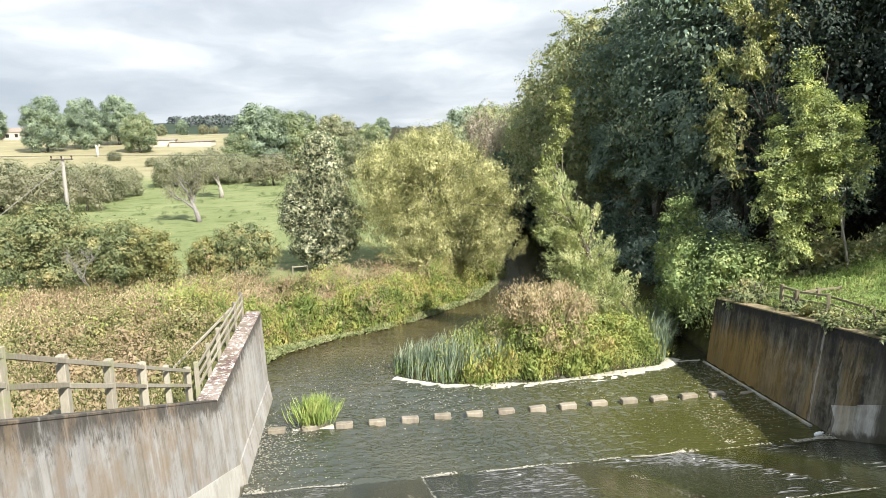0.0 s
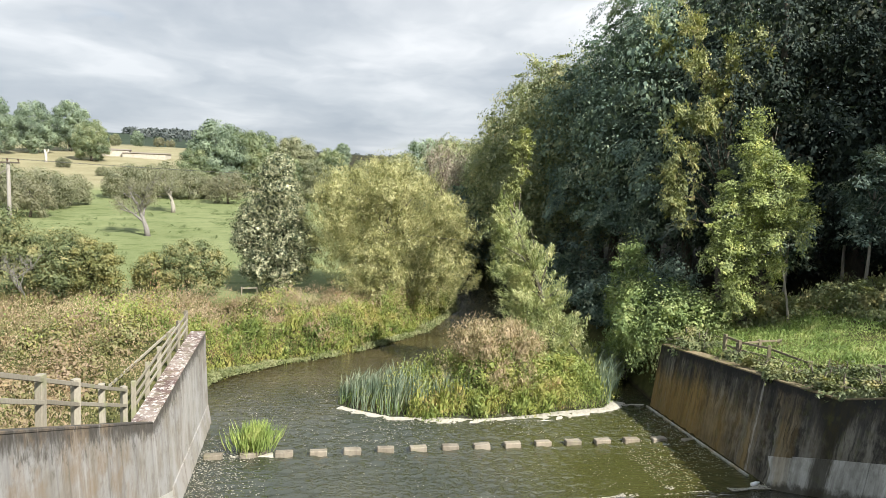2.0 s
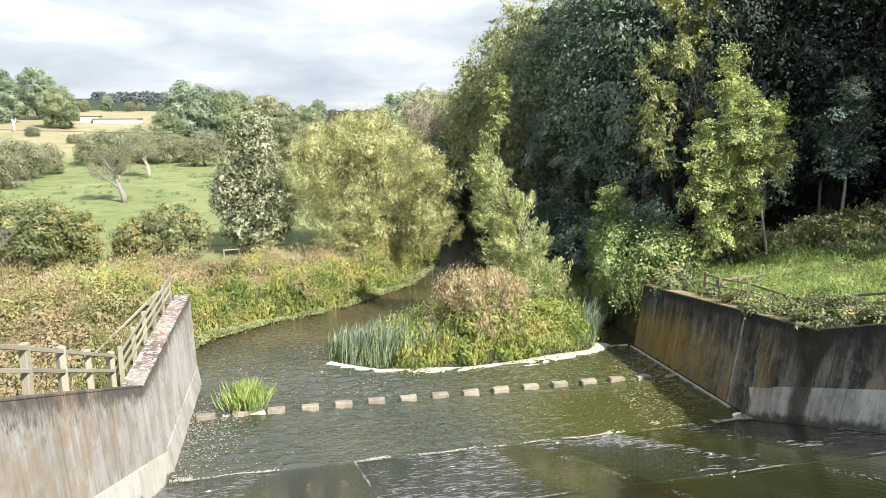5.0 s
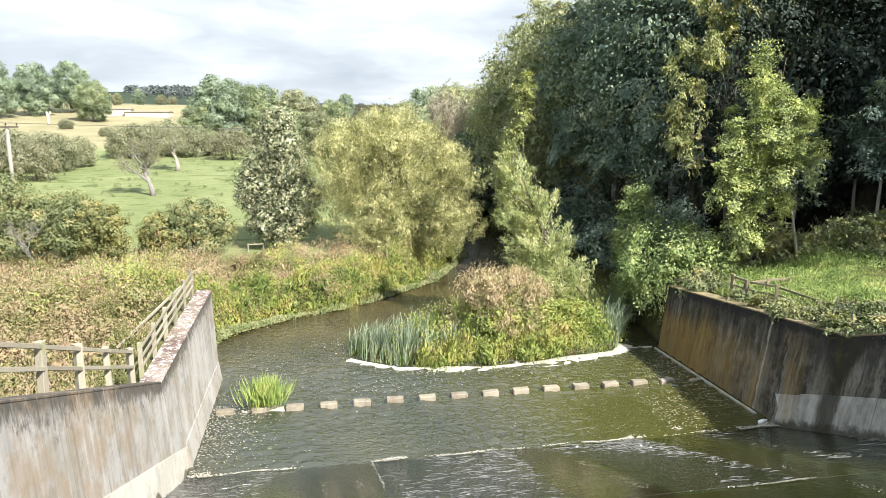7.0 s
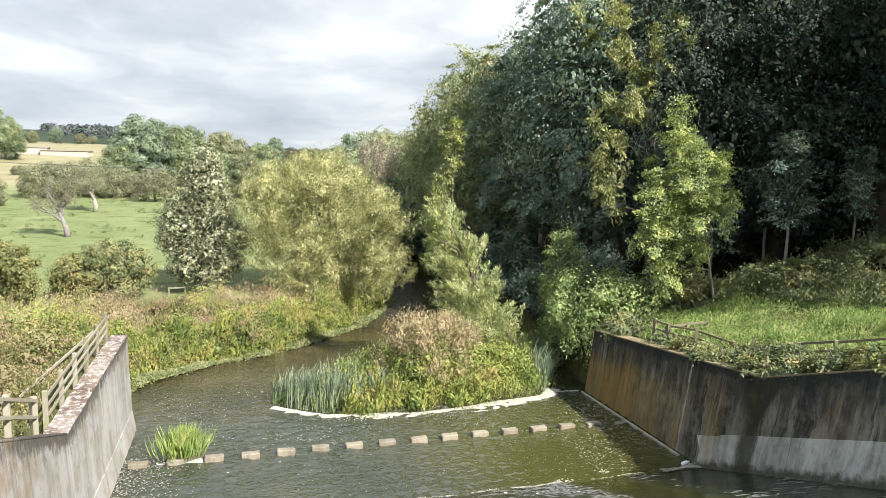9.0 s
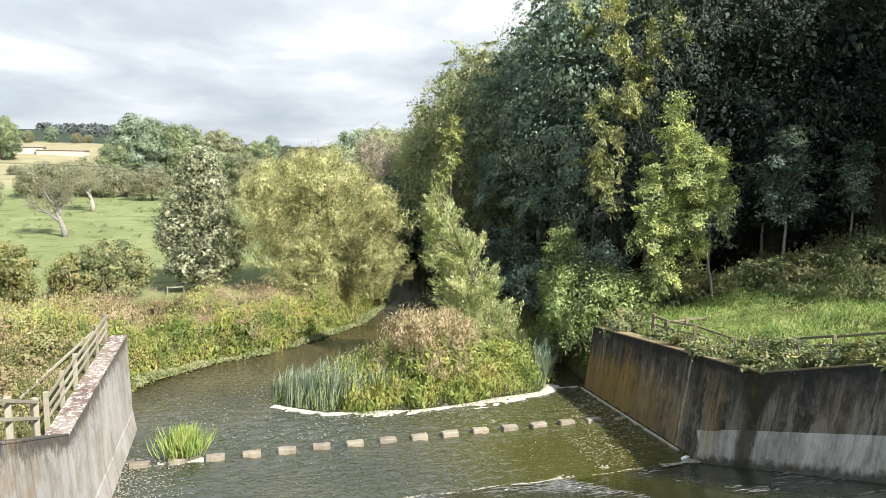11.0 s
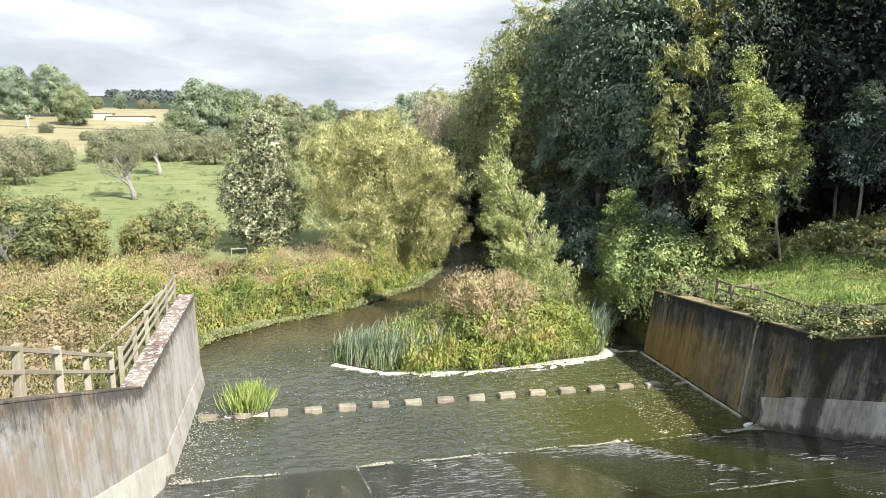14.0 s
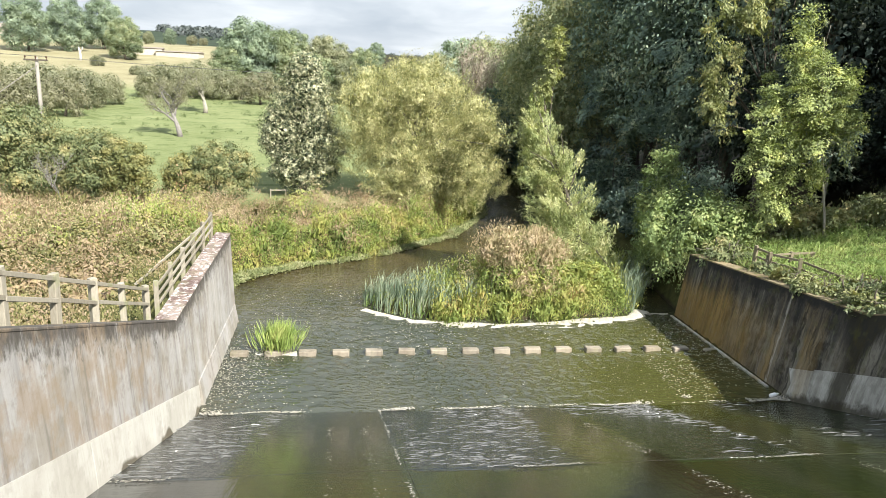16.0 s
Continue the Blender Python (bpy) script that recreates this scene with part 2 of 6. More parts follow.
    c = n.mix(n.math("MULTIPLY", n.step(n.noise(p, 2.6, 5.0), 0.52, 0.66), moss), c, (0.085, 0.095, 0.025))
    c = n.mix(n.math("MULTIPLY", n.step(grain, 0.55, 0.75), 0.25), c, dark)
    h = n.math("ADD", n.math("MULTIPLY", grain, 0.5), n.math("MULTIPLY", n.noise(n.scaled(p, (0.3, 0.3, 1)), 6.0, 2.0), 0.5))
    finish(n, c, 0.9, h, 0.45, 0.02, spec=0.2)
    return m


def make_ground_material():
    m, n = material("field_and_hill")
    p = place(n)
    xyz = n.add("ShaderNodeSeparateXYZ", {0: p})
    fine = n.noise(p, 1.4, 6.0, 0.7)
    mid = n.noise(p, 0.12, 5.0, 0.6)
    far = n.noise(p, 0.02, 4.0, 0.55)
    tuft = n.noise(n.scaled(p, (0.8, 1.2, 1)), 0.35, 5.0, 0.65)
    green = n.ramp(n.math("MULTIPLY_ADD", fine, 0.45, n.math("MULTIPLY", mid, 0.6)), [(0.3, (0.0858, 0.109, 0.0396)), (0.52, (0.132, 0.155, 0.066)), (0.75, (0.188, 0.205, 0.099))])
    green = n.mix(n.step(tuft, 0.54, 0.62, 0.0, 0.6), green, (0.0495, 0.0726, 0.0198))
    straw = n.ramp(n.math("MULTIPLY_ADD", fine, 0.35, n.math("MULTIPLY", mid, 0.7)), [(0.3, (0.145, 0.132, 0.0726)), (0.6, (0.224, 0.205, 0.122)), (0.8, (0.277, 0.257, 0.165))])
    edge = n.math("MULTIPLY_ADD", far, 90.0, xyz.outputs[1])
    c = n.mix(n.step(edge, 205.0, 222.0), green, straw)
    wooded = n.ramp(n.noise(p, 0.05, 6.0, 0.7), [(0.35, (0.0145, 0.0238, 0.0145)), (0.7, (0.0396, 0.0561, 0.033))])
    c = n.mix(n.step(edge, 500.0, 560.0), c, wooded)
    # rough herbage near the river, leaf litter under the trees on the right
    rough = n.ramp(fine, [(0.3, (0.033, 0.0396, 0.0132)), (0.6, (0.0858, 0.0858, 0.0297)), (0.8, (0.132, 0.119, 0.0462))])
    c = n.mix(n.step(n.math("MULTIPLY_ADD", mid, 8.0, xyz.outputs[1]), 54.0, 57.0), rough, c)
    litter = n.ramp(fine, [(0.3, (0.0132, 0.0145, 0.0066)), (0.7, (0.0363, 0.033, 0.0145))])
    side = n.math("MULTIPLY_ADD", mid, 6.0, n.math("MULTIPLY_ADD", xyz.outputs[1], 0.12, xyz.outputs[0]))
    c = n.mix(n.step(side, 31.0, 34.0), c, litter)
    mud = n.step(n.math("MULTIPLY_ADD", fine, 0.25, xyz.outputs[2]), 0.35, 0.12)
    c = n.mix(mud, c, (0.0363, 0.0297, 0.0185))
    finish(n, c, 0.95, n.math("ADD", fine, mid), 0.7, 0.15, spec=0.15)
    return m


def make_water_material(name, deep, silt, wave, swell, rough, spec):
    m, n = material(name)
    p = place(n)
    big = n.noise(n.scaled(p, (0.5, 0.35, 1)), 0.35, 4.0, 0.55)
    c = n.mix(n.step(big, 0.35, 0.7), deep, silt)
    y = n.math("MULTIPLY_ADD", big, 6.0, n.add("ShaderNodeSeparateXYZ", {0: p}).outputs[1])
    calm = n.step(y, 33.0, 41.0)
    c = n.mix(calm, c, n.mix(n.step(big, 0.35, 0.7), (0.034, 0.028, 0.011), (0.060, 0.048, 0.020)))
    # olive of sunlit silt is put into the shallows before the shaded wall
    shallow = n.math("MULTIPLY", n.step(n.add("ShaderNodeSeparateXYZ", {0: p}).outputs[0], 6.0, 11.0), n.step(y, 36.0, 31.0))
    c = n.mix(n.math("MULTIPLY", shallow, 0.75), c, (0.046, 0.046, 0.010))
    turn = n.add("ShaderNodeMapping", {"Vector": p, "Rotation": (0.0, 0.0, 0.35), "Scale": (0.62, 1.5, 1.0)}).outputs[0]
    ripple = n.noise(turn, 4.6, 2.0, 0.5)
    cross = n.noise(n.scaled(p, (1.6, 1.2, 1)), 2.3, 2.0, 0.5)
    long = n.noise(n.scaled(p, (0.35, 1.1, 1)), 0.9, 3.0, 0.5)
    h = n.math("ADD", n.math("MULTIPLY", ripple, wave), n.math("MULTIPLY_ADD", cross, wave * 0.5, n.math("MULTIPLY", long, swell)))
    xyz = n.add("ShaderNodeSeparateXYZ", {0: p})
    # glassy water slides in along the shaded wall
    glassy = n.math("MULTIPLY", n.step(n.math("MULTIPLY_ADD", big, 3.0, xyz.outputs[0]), 9.5, 13.0), n.step(xyz.outputs[1], 28.0, 25.0))
    h = n.math("MULTIPLY", h, n.math("MULTIPLY_ADD", glassy, -0.7, 1.0))
    finish(n, c, rough, h, 1.0, 0.30, spec=spec)
    return m


def make_wet_slab_material():
    """Concrete under a thin running sheet of water: each bay of slabs has its own weed, silt, broken surface and
    painted sky tint.
    """
    m, n = material("wet_chute_slab")
    p = place(n)
    xyz = n.add("ShaderNodeSeparateXYZ", {0: p})
    y = xyz.outputs[1]
    streak = n.noise(n.scaled(p, (1.5, 0.10, 0.1)), 1.0, 5.0, 0.6)
    fine = n.noise(n.scaled(p, (7, 0.5, 0.5)), 1.0, 4.0, 0.6)
    wander = n.noise(n.scaled(p, (1.0, 0.25, 0.2)), 0.6, 3.0)
    x = n.math("MULTIPLY_ADD", wander, 0.36, n.math("SUBTRACT", xyz.outputs[0], 0.18))
    at = lambda v: (v + 4.2) / 21.6
    # grey-blue bays carry the sky's reflection in their base colour
    bays = [(-4.2, (0.030, 0.032, 0.030)), (-1.9, (0.030, 0.032, 0.028)), (-1.6, (0.030, 0.031, 0.022)), (-0.6, (0.029, 0.030, 0.021)), (-0.4, (0.010, 0.014, 0.010)), (0.1, (0.012, 0.015, 0.010)), (0.3, (0.021, 0.019, 0.011)), (1.8, (0.024, 0.021, 0.012)),
            (1.9, (0.016, 0.021, 0.024)), (5.7, (0.020, 0.023, 0.022)), (6.2, (0.022, 0.019, 0.010)), (7.9, (0.016, 0.013, 0.006)), (8.2, (0.014, 0.016, 0.008)), (11.4, (0.014, 0.018, 0.007)), (11.6, (0.019, 0.023, 0.003)), (13.2, (0.020, 0.024, 0.003)), (14.2, (0.016, 0.020, 0.010)), (17.4, (0.014, 0.018, 0.010))]
    c = n.ramp(n.math("MULTIPLY_ADD", x, 1 / 21.6, 4.2 / 21.6), [(at(v), col) for v, col in bays])
    # deep green weed on the steps above the rough slabs
    weed = n.math("MULTIPLY", n.step(y, 13.7, 13.3), n.step(x, 7.9, 8.3))
    c = n.mix(n.math("MULTIPLY", weed, 0.8), c, (0.015, 0.021, 0.004))
    c = n.mix(n.math("MULTIPLY", n.step(y, 13.6, 13.2), n.math("MULTIPLY", n.step(x, 2.0, 2.3), n.step(x, 7.6, 5.6))), c, (0.016, 0.019, 0.018))
    c = n.mix(n.step(streak, 0.44, 0.62, 0.0, 0.45), c, n.vmath("MULTIPLY", c, (1.4, 1.35, 1.25)))
    c = n.mix(n.step(fine, 0.52, 0.68, 0.0, 0.55), c, (0.007, 0.008, 0.005))
    c = n.mix(n.step(n.noise(n.scaled(p, (0.55, 0.05, 0.05)), 1.0, 2.0), 0.50, 0.58, 0.0, 0.25), c, (0.030, 0.029, 0.020))
    crest = n.noise(n.scaled(p, (1.4, 3.4, 3.4)), 1.7, 3.0, 0.55)
    rough = n.math("ADD", n.math("MULTIPLY", n.step(x, 2.0, 2.3), n.step(x, 6.6, 5.4)), n.math("MULTIPLY", n.step(x, 8.0, 8.6), n.step(x, 11.6, 11.4)))
    rough = n.math("ADD", rough, n.math("ADD", n.step(x, 13.4, 14.4), n.step(x, -1.5, -2.2)))
    rough = n.math("MULTIPLY", rough, n.step(y, 13.3, 13.6))
    h = n.math("ADD", n.math("MULTIPLY", crest, n.math("MULTIPLY_ADD", rough, 1.25, 0.10)), n.math("MULTIPLY", fine, 0.12))
    finish(n, c, 0.13, h, 0.55, 0.10, spec=0.6)
    return m


def plain(name, a, b, rough=0.7, scale=8.0, metal=0.0, bump=0.2, spec=0.4):
    m, n = material(name)
    f = n.noise(place(n), scale, 5.0, 0.6)
    finish(n, n.ramp(f, [(0.3, a), (0.7, b)]), rough, f, bump, 0.01, metal, spec)
    return m


GROUND = make_ground_material()
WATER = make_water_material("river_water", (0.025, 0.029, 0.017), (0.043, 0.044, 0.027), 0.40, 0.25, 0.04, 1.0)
SLAB = make_wet_slab_material()
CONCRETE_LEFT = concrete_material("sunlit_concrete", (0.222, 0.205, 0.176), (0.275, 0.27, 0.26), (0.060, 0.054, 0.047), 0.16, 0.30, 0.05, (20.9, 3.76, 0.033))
# base darker than the sunlit wall's: shade is put in, besides real stains
CONCRETE_RIGHT = concrete_material("shaded_stained_concrete", (0.096, 0.085, 0.064), (0.158, 0.149, 0.124), (0.0145, 0.0138, 0.0122), 0.55, 0.7, 0.2, (20.0, 4.15, -0.082), stripes=True)
CONCRETE_PALE = concrete_material("pale_repaired_concrete", (0.34, 0.328, 0.292), (0.39, 0.382, 0.348), (0.18, 0.168, 0.138), 0.04, 0.14, 0.04, scour=True)
CONCRETE_GREY = concrete_material("grey_repaired_concrete", (0.29, 0.29, 0.265), (0.36, 0.356, 0.328), (0.10, 0.095, 0.08), 0.12, 0.4, 0.12, stripes=True)
COPING = concrete_material("lichened_coping", (0.111, 0.074, 0.0666), (0.222, 0.185, 0.163), (0.037, 0.0222, 0.0207), 0.15, 0.5, 0.25, speckle=True)
COPING_MOSS = concrete_material("mossy_coping", (0.148, 0.118, 0.0666), (0.207, 0.17, 0.104), (0.037, 0.0296, 0.0222), 0.4, 0.4, 0.8)
BLOCK = concrete_material("block_concrete", (0.165, 0.143, 0.11), (0.23, 0.205, 0.165), (0.045, 0.04, 0.03), 0.2, 0.25, 0.25)
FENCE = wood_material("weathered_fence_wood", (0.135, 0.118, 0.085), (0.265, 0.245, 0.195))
# darker copy of the mossy fence wood, with shade put into its colour
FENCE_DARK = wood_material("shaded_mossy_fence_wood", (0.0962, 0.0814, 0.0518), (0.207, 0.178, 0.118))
POLE = wood_material("grey_pole_wood", (0.148, 0.137, 0.118), (0.222, 0.207, 0.181))
FOAM = plain("white_foam", (0.252, 0.232, 0.186), (0.38, 0.36, 0.31), 0.8, 5.0, bump=0.6)
CREST = plain("broken_water", (0.05, 0.052, 0.05), (0.15, 0.15, 0.145), 0.12, 6.0, bump=0.6)
IRON = plain("dull_metal", (0.06, 0.06, 0.06), (0.12, 0.115, 0.11), 0.5, 12.0, 0.8)
PORCELAIN = plain("brown_porcelain", (0.05, 0.03, 0.02), (0.09, 0.05, 0.03), 0.25)
BARK = bark_material("dark_bark", (0.05, 0.042, 0.03), (0.11, 0.095, 0.075))
BARK_PALE = bark_material("pale_bark", (0.148, 0.133, 0.104), (0.34, 0.318, 0.274))
BARK_GREY = bark_material("grey_bark", (0.0962, 0.0888, 0.0814), (0.222, 0.207, 0.192))
BARK_BUFF = bark_material("buff_bark", (0.163, 0.126, 0.0888), (0.296, 0.237, 0.185))
DEADWOOD = bark_material("bleached_deadwood", (0.311, 0.289, 0.252), (0.488, 0.459, 0.414))
# bluish tint of skylit shade is put into the beech leaves
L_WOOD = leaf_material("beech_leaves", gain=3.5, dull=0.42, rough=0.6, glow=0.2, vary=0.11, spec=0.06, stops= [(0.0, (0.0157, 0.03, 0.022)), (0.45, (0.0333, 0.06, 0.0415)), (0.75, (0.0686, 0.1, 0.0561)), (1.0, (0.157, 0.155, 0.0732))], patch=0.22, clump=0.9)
# darkened copy of the beech leaves: the wood's deep shade is in its colour
L_DEEP = leaf_material("shade_darkened_leaves", gain=0.98, dull=0.42, rough=0.7, glow=0.2, vary=0.11, spec=0.03, stops=[(0.0, (0.0157, 0.03, 0.0244)), (0.45, (0.0333, 0.06, 0.0464)), (0.75, (0.0686, 0.1, 0.0683)), (1.0, (0.157, 0.165, 0.0976))], patch=0.3, clump=0.6)
# blue-grey look of foliage in shade is put into this leaf colour
L_SHADE = leaf_material("blue_shade_leaves", gain=3.1, dull=0.42, rough=0.6, glow=0.2, vary=0.17, spec=0.08, stops=[(0.0, (0.0137, 0.028, 0.022)), (0.45, (0.0333, 0.06, 0.0439)), (0.75, (0.0637, 0.095, 0.061)), (1.0, (0.118, 0.13, 0.0732))], patch=0.5, clump=1)
# tawny is leaf colour; the high gain adds sunlight on the wood's fringe
L_TAWNY = leaf_material("turning_beech_leaves", gain=2.5, dull=0.36, vary=0.19, stops=[(0.0, (0.032, 0.046, 0.017)), (0.4, (0.080, 0.100, 0.034)), (0.75, (0.155, 0.155, 0.055)), (1.0, (0.25, 0.20, 0.085))], patch=0.5, clump=0.8)
# turning leaves of the hanging sprays, with sunlight put into their brightness
L_SPRAY = leaf_material("sunlit_turning_leaves", gain=2, dull=0.28, vary=0.22, stops=[(0.0, (0.035, 0.045, 0.014)), (0.4, (0.10, 0.12, 0.032)), (0.75, (0.185, 0.185, 0.052)), (1.0, (0.29, 0.23, 0.085))], patch=0.7)
L_WILLOW = leaf_material("yellowing_willow_leaves", dull=0.18, gain=1.8, vary=0.15, stops=[(0.0, (0.032, 0.038, 0.013)), (0.35, (0.135, 0.142, 0.046)), (0.7, (0.268, 0.255, 0.108)), (1.0, (0.44, 0.42, 0.24))], patch=0.9, clump=1.2)
L_LEAN = leaf_material("silver_willow_leaves", gain=2, dull=0.14, vary=0.17, stops=[(0.0, (0.050, 0.064, 0.022)), (0.4, (0.12, 0.145, 0.053)), (0.75, (0.222, 0.228, 0.105)), (1.0, (0.33, 0.31, 0.17))], patch=0.6, clump=1.3)
L_WHITE = leaf_material("white_backed_leaves", [(0.0, (0.0152, 0.0245, 0.0117)), (0.40, (0.0285, 0.0428, 0.0191)), (0.52, (0.162, 0.173, 0.106)), (0.68, (0.351, 0.352, 0.228)), (1.0, (0.427, 0.418, 0.286))], glow=0.15, patch=1.6, gain=1.36, vary=0.19, dull=0.05, clump=3.2)
L_BIRCH = leaf_material("birch_leaves", [(0.0, (0.035, 0.052, 0.018)), (0.42, (0.105, 0.135, 0.036)), (0.7, (0.20, 0.235, 0.06)), (1.0, (0.37, 0.35, 0.10))], patch=0.8, gain=1.95, vary=0.17, clump=1.8)
L_IVY = leaf_material("ivy_leaves", gain=1.35, stops=[(0.0, (0.09, 0.11, 0.028)), (0.5, (0.20, 0.225, 0.06)), (1.0, (0.33, 0.33, 0.11))], patch=0.6)
L_HEDGE = leaf_material("hedge_leaves", gain=1.9, vary=0.12, dull=0.14, stops=[(0.0, (0.028, 0.040, 0.018)), (0.45, (0.070, 0.086, 0.034)), (0.75, (0.13, 0.128, 0.05)), (1.0, (0.21, 0.17, 0.07))], patch=0.7, clump=1.1)
# raised gain, dulling and low contrast put distance haze into far leaves
L_FAR = leaf_material("oak_leaves", gain=2.5, dull=0.4, stops= [(0.0, (0.030, 0.048, 0.022)), (0.45, (0.065, 0.092, 0.036)), (0.8, (0.125, 0.145, 0.055)), (1.0, (0.19, 0.18, 0.08))], patch=0.12, clump=0.35, vary=0.08, glow=0.35)
L_BROWN = leaf_material("dry_twigs_and_leaves", dull=0.3, gain=1.3, stops=[(0.0, (0.085, 0.087, 0.045)), (0.5, (0.16, 0.157, 0.085)), (1.0, (0.24, 0.228, 0.13))], glow=0.35, patch=0.3, vary=0.08, clump=0.35)
L_TWIG = leaf_material("buff_twigs", gain=1.15, dull=0.3, glow=0.1, stops=[(0.0, (0.16, 0.13, 0.085)), (0.5, (0.25, 0.205, 0.14)), (1.0, (0.34, 0.285, 0.20))], patch=0.5)
L_SHRUB = leaf_material("shrub_leaves", gain=1.65, dull=0.26, vary=0.17, stops=[(0.0, (0.045, 0.075, 0.020)), (0.45, (0.10, 0.15, 0.035)), (0.8, (0.175, 0.215, 0.055)), (1.0, (0.26, 0.26, 0.085))], patch=0.5, clump=1.6)
L_HERB = leaf_material("meadow_herbs", [(0.0, (0.0713, 0.0791, 0.0269)), (0.3, (0.127, 0.129, 0.0442)), (0.46, (0.183, 0.153, 0.072)), (0.62, (0.224, 0.163, 0.108)), (0.8, (0.245, 0.187, 0.101)), (1.0, (0.28, 0.183, 0.106))], dull=0.06, gain=1.12, vary=0.15, patch=0.4, clump=1.0)
L_BANK = leaf_material("bank_herbs", [(0.0, (0.051, 0.0768, 0.019)), (0.35, (0.112, 0.148, 0.0342)), (0.6, (0.182, 0.202, 0.0494)), (0.85, (0.226, 0.202, 0.0627)), (1.0, (0.235, 0.167, 0.0741))], dull=0.05, gain=1.35, vary=0.14, patch=0.45, clump=1)
L_GRASS = leaf_material("rank_grass", dull=0.18, gain=1.06, stops=[(0.0, (0.07, 0.12, 0.020)), (0.45, (0.15, 0.235, 0.040)), (0.8, (0.25, 0.31, 0.075)), (1.0, (0.34, 0.34, 0.12))], patch=1.1, vary=0.25, clump=0.9)
L_STRAW = leaf_material("pale_dry_grass", gain=0.8, stops=[(0.0, (0.16, 0.155, 0.06)), (0.5, (0.32, 0.29, 0.13)), (1.0, (0.46, 0.41, 0.23))], patch=0.35)
L_TUFT = leaf_material("tussock_grass", gain=1.09, dull=0.2, stops=[(0.0, (0.06, 0.095, 0.028)), (0.5, (0.10, 0.14, 0.045)), (1.0, (0.17, 0.20, 0.075))], patch=0.5)
L_DRY = leaf_material("half_dry_grass", gain=0.96, dull=0.1, vary=0.22, stops=[(0.0, (0.09, 0.10, 0.035)), (0.45, (0.20, 0.20, 0.07)), (0.75, (0.31, 0.28, 0.13)), (1.0, (0.40, 0.34, 0.19))], patch=0.8)
L_REED = leaf_material("reed_blades", gain=1, stops=[(0.0, (0.07, 0.12, 0.075)), (0.5, (0.15, 0.21, 0.13)), (1.0, (0.28, 0.30, 0.17))], patch=0.6, vary=0.22, clump=1.5)
L_WEED = leaf_material("edge_weed", gain=1.02, dull=0.3, stops=[(0.0, (0.09, 0.12, 0.025)), (0.5, (0.17, 0.20, 0.05)), (1.0, (0.27, 0.26, 0.10))], patch=0.8)
L_FAR_WARM = leaf_material("ash_leaves", [(0.0, (0.07, 0.085, 0.038)), (0.45, (0.115, 0.13, 0.055)), (0.8, (0.16, 0.165, 0.075)), (1.0, (0.21, 0.20, 0.10))], gain=1.75, dull=0.38, patch=0.12, clump=0.35, vary=0.08, glow=0.35)
# blue-green tone and high gain stand in for haze over the hillside
L_FAR_DEEP = leaf_material("hazy_oak_leaves", [(0.0, (0.03, 0.05, 0.032)), (0.45, (0.058, 0.088, 0.052)), (0.8, (0.10, 0.135, 0.075)), (1.0, (0.13, 0.16, 0.09))], gain=2.8, dull=0.4, patch=0.12, clump=0.35, vary=0.08, glow=0.35)
# blue-grey of distant haze is put into the ridge woods' leaf colour
L_RIDGE = leaf_material("hazy_ridge_leaves", [(0.0, (0.018, 0.026, 0.026)), (0.5, (0.030, 0.042, 0.040)), (1.0, (0.050, 0.062, 0.056))], gain=1.9, dull=0.4, patch=0.02, clump=0.08, glow=0.1)
L_YELLOWING = leaf_material("yellowing_hedge_leaves", [(0.0, (0.045, 0.06, 0.02)), (0.45, (0.12, 0.13, 0.04)), (0.75, (0.21, 0.19, 0.06)), (1.0, (0.30, 0.25, 0.09))], gain=1.3, dull=0.15, patch=0.7, clump=1.3, vary=0.17)
L_THORN = leaf_material("thorn_leaves", [(0.0, (0.07, 0.08, 0.035)), (0.45, (0.12, 0.13, 0.058)), (0.8, (0.17, 0.17, 0.08)), (1.0, (0.22, 0.20, 0.11))], gain=1.6, dull=0.4, patch=0.12, clump=0.35, vary=0.08, glow=0.35)
L_IRIS = leaf_material("flag_blades", [(0.0, (0.10, 0.17, 0.022)), (0.5, (0.22, 0.31, 0.045)), (1.0, (0.38, 0.40, 0.10))], patch=1.5, gain=1.09, vary=0.22)
L_RUSSET = leaf_material("dock_seed", [(0.0, (0.12, 0.09, 0.035)), (0.5, (0.24, 0.13, 0.06)), (1.0, (0.34, 0.20, 0.10))], patch=0.8, gain=1.09)
L_PINK = leaf_material("willowherb_seed", [(0.0, (0.141, 0.135, 0.045)), (0.4, (0.237, 0.19, 0.09)), (0.75, (0.292, 0.214, 0.122)), (1.0, (0.332, 0.263, 0.166))], patch=0.9, gain=1.5, vary=0.19, clump=1.4)
WHITE_WALL = plain("white_render", (0.311, 0.281, 0.229), (0.414, 0.385, 0.326), 0.85, 1.5)
ROOF = plain("stone_roof", (0.148, 0.126, 0.104), (0.237, 0.2, 0.163), 0.85, 3.0)
DARK_OPENING = plain("dark_window_glass", (0.02, 0.02, 0.022), (0.03, 0.03, 0.032), 0.15, 2.0)
PLASTIC = plain("white_plastic", (0.74, 0.75, 0.76), (0.82, 0.82, 0.82), 0.3, 3.0, bump=0.05)

# ---- building helpers ----
RNG = np.random.default_rng(7)


def link_mesh(name, mesh, mat, parent=None, label=""):
    ob = new(name, mesh)
    if mat is not None and not mesh.materials:
        mesh.materials.append(mat)
    if parent is not None:
        ob.parent = parent
    return tagged(ob, label)


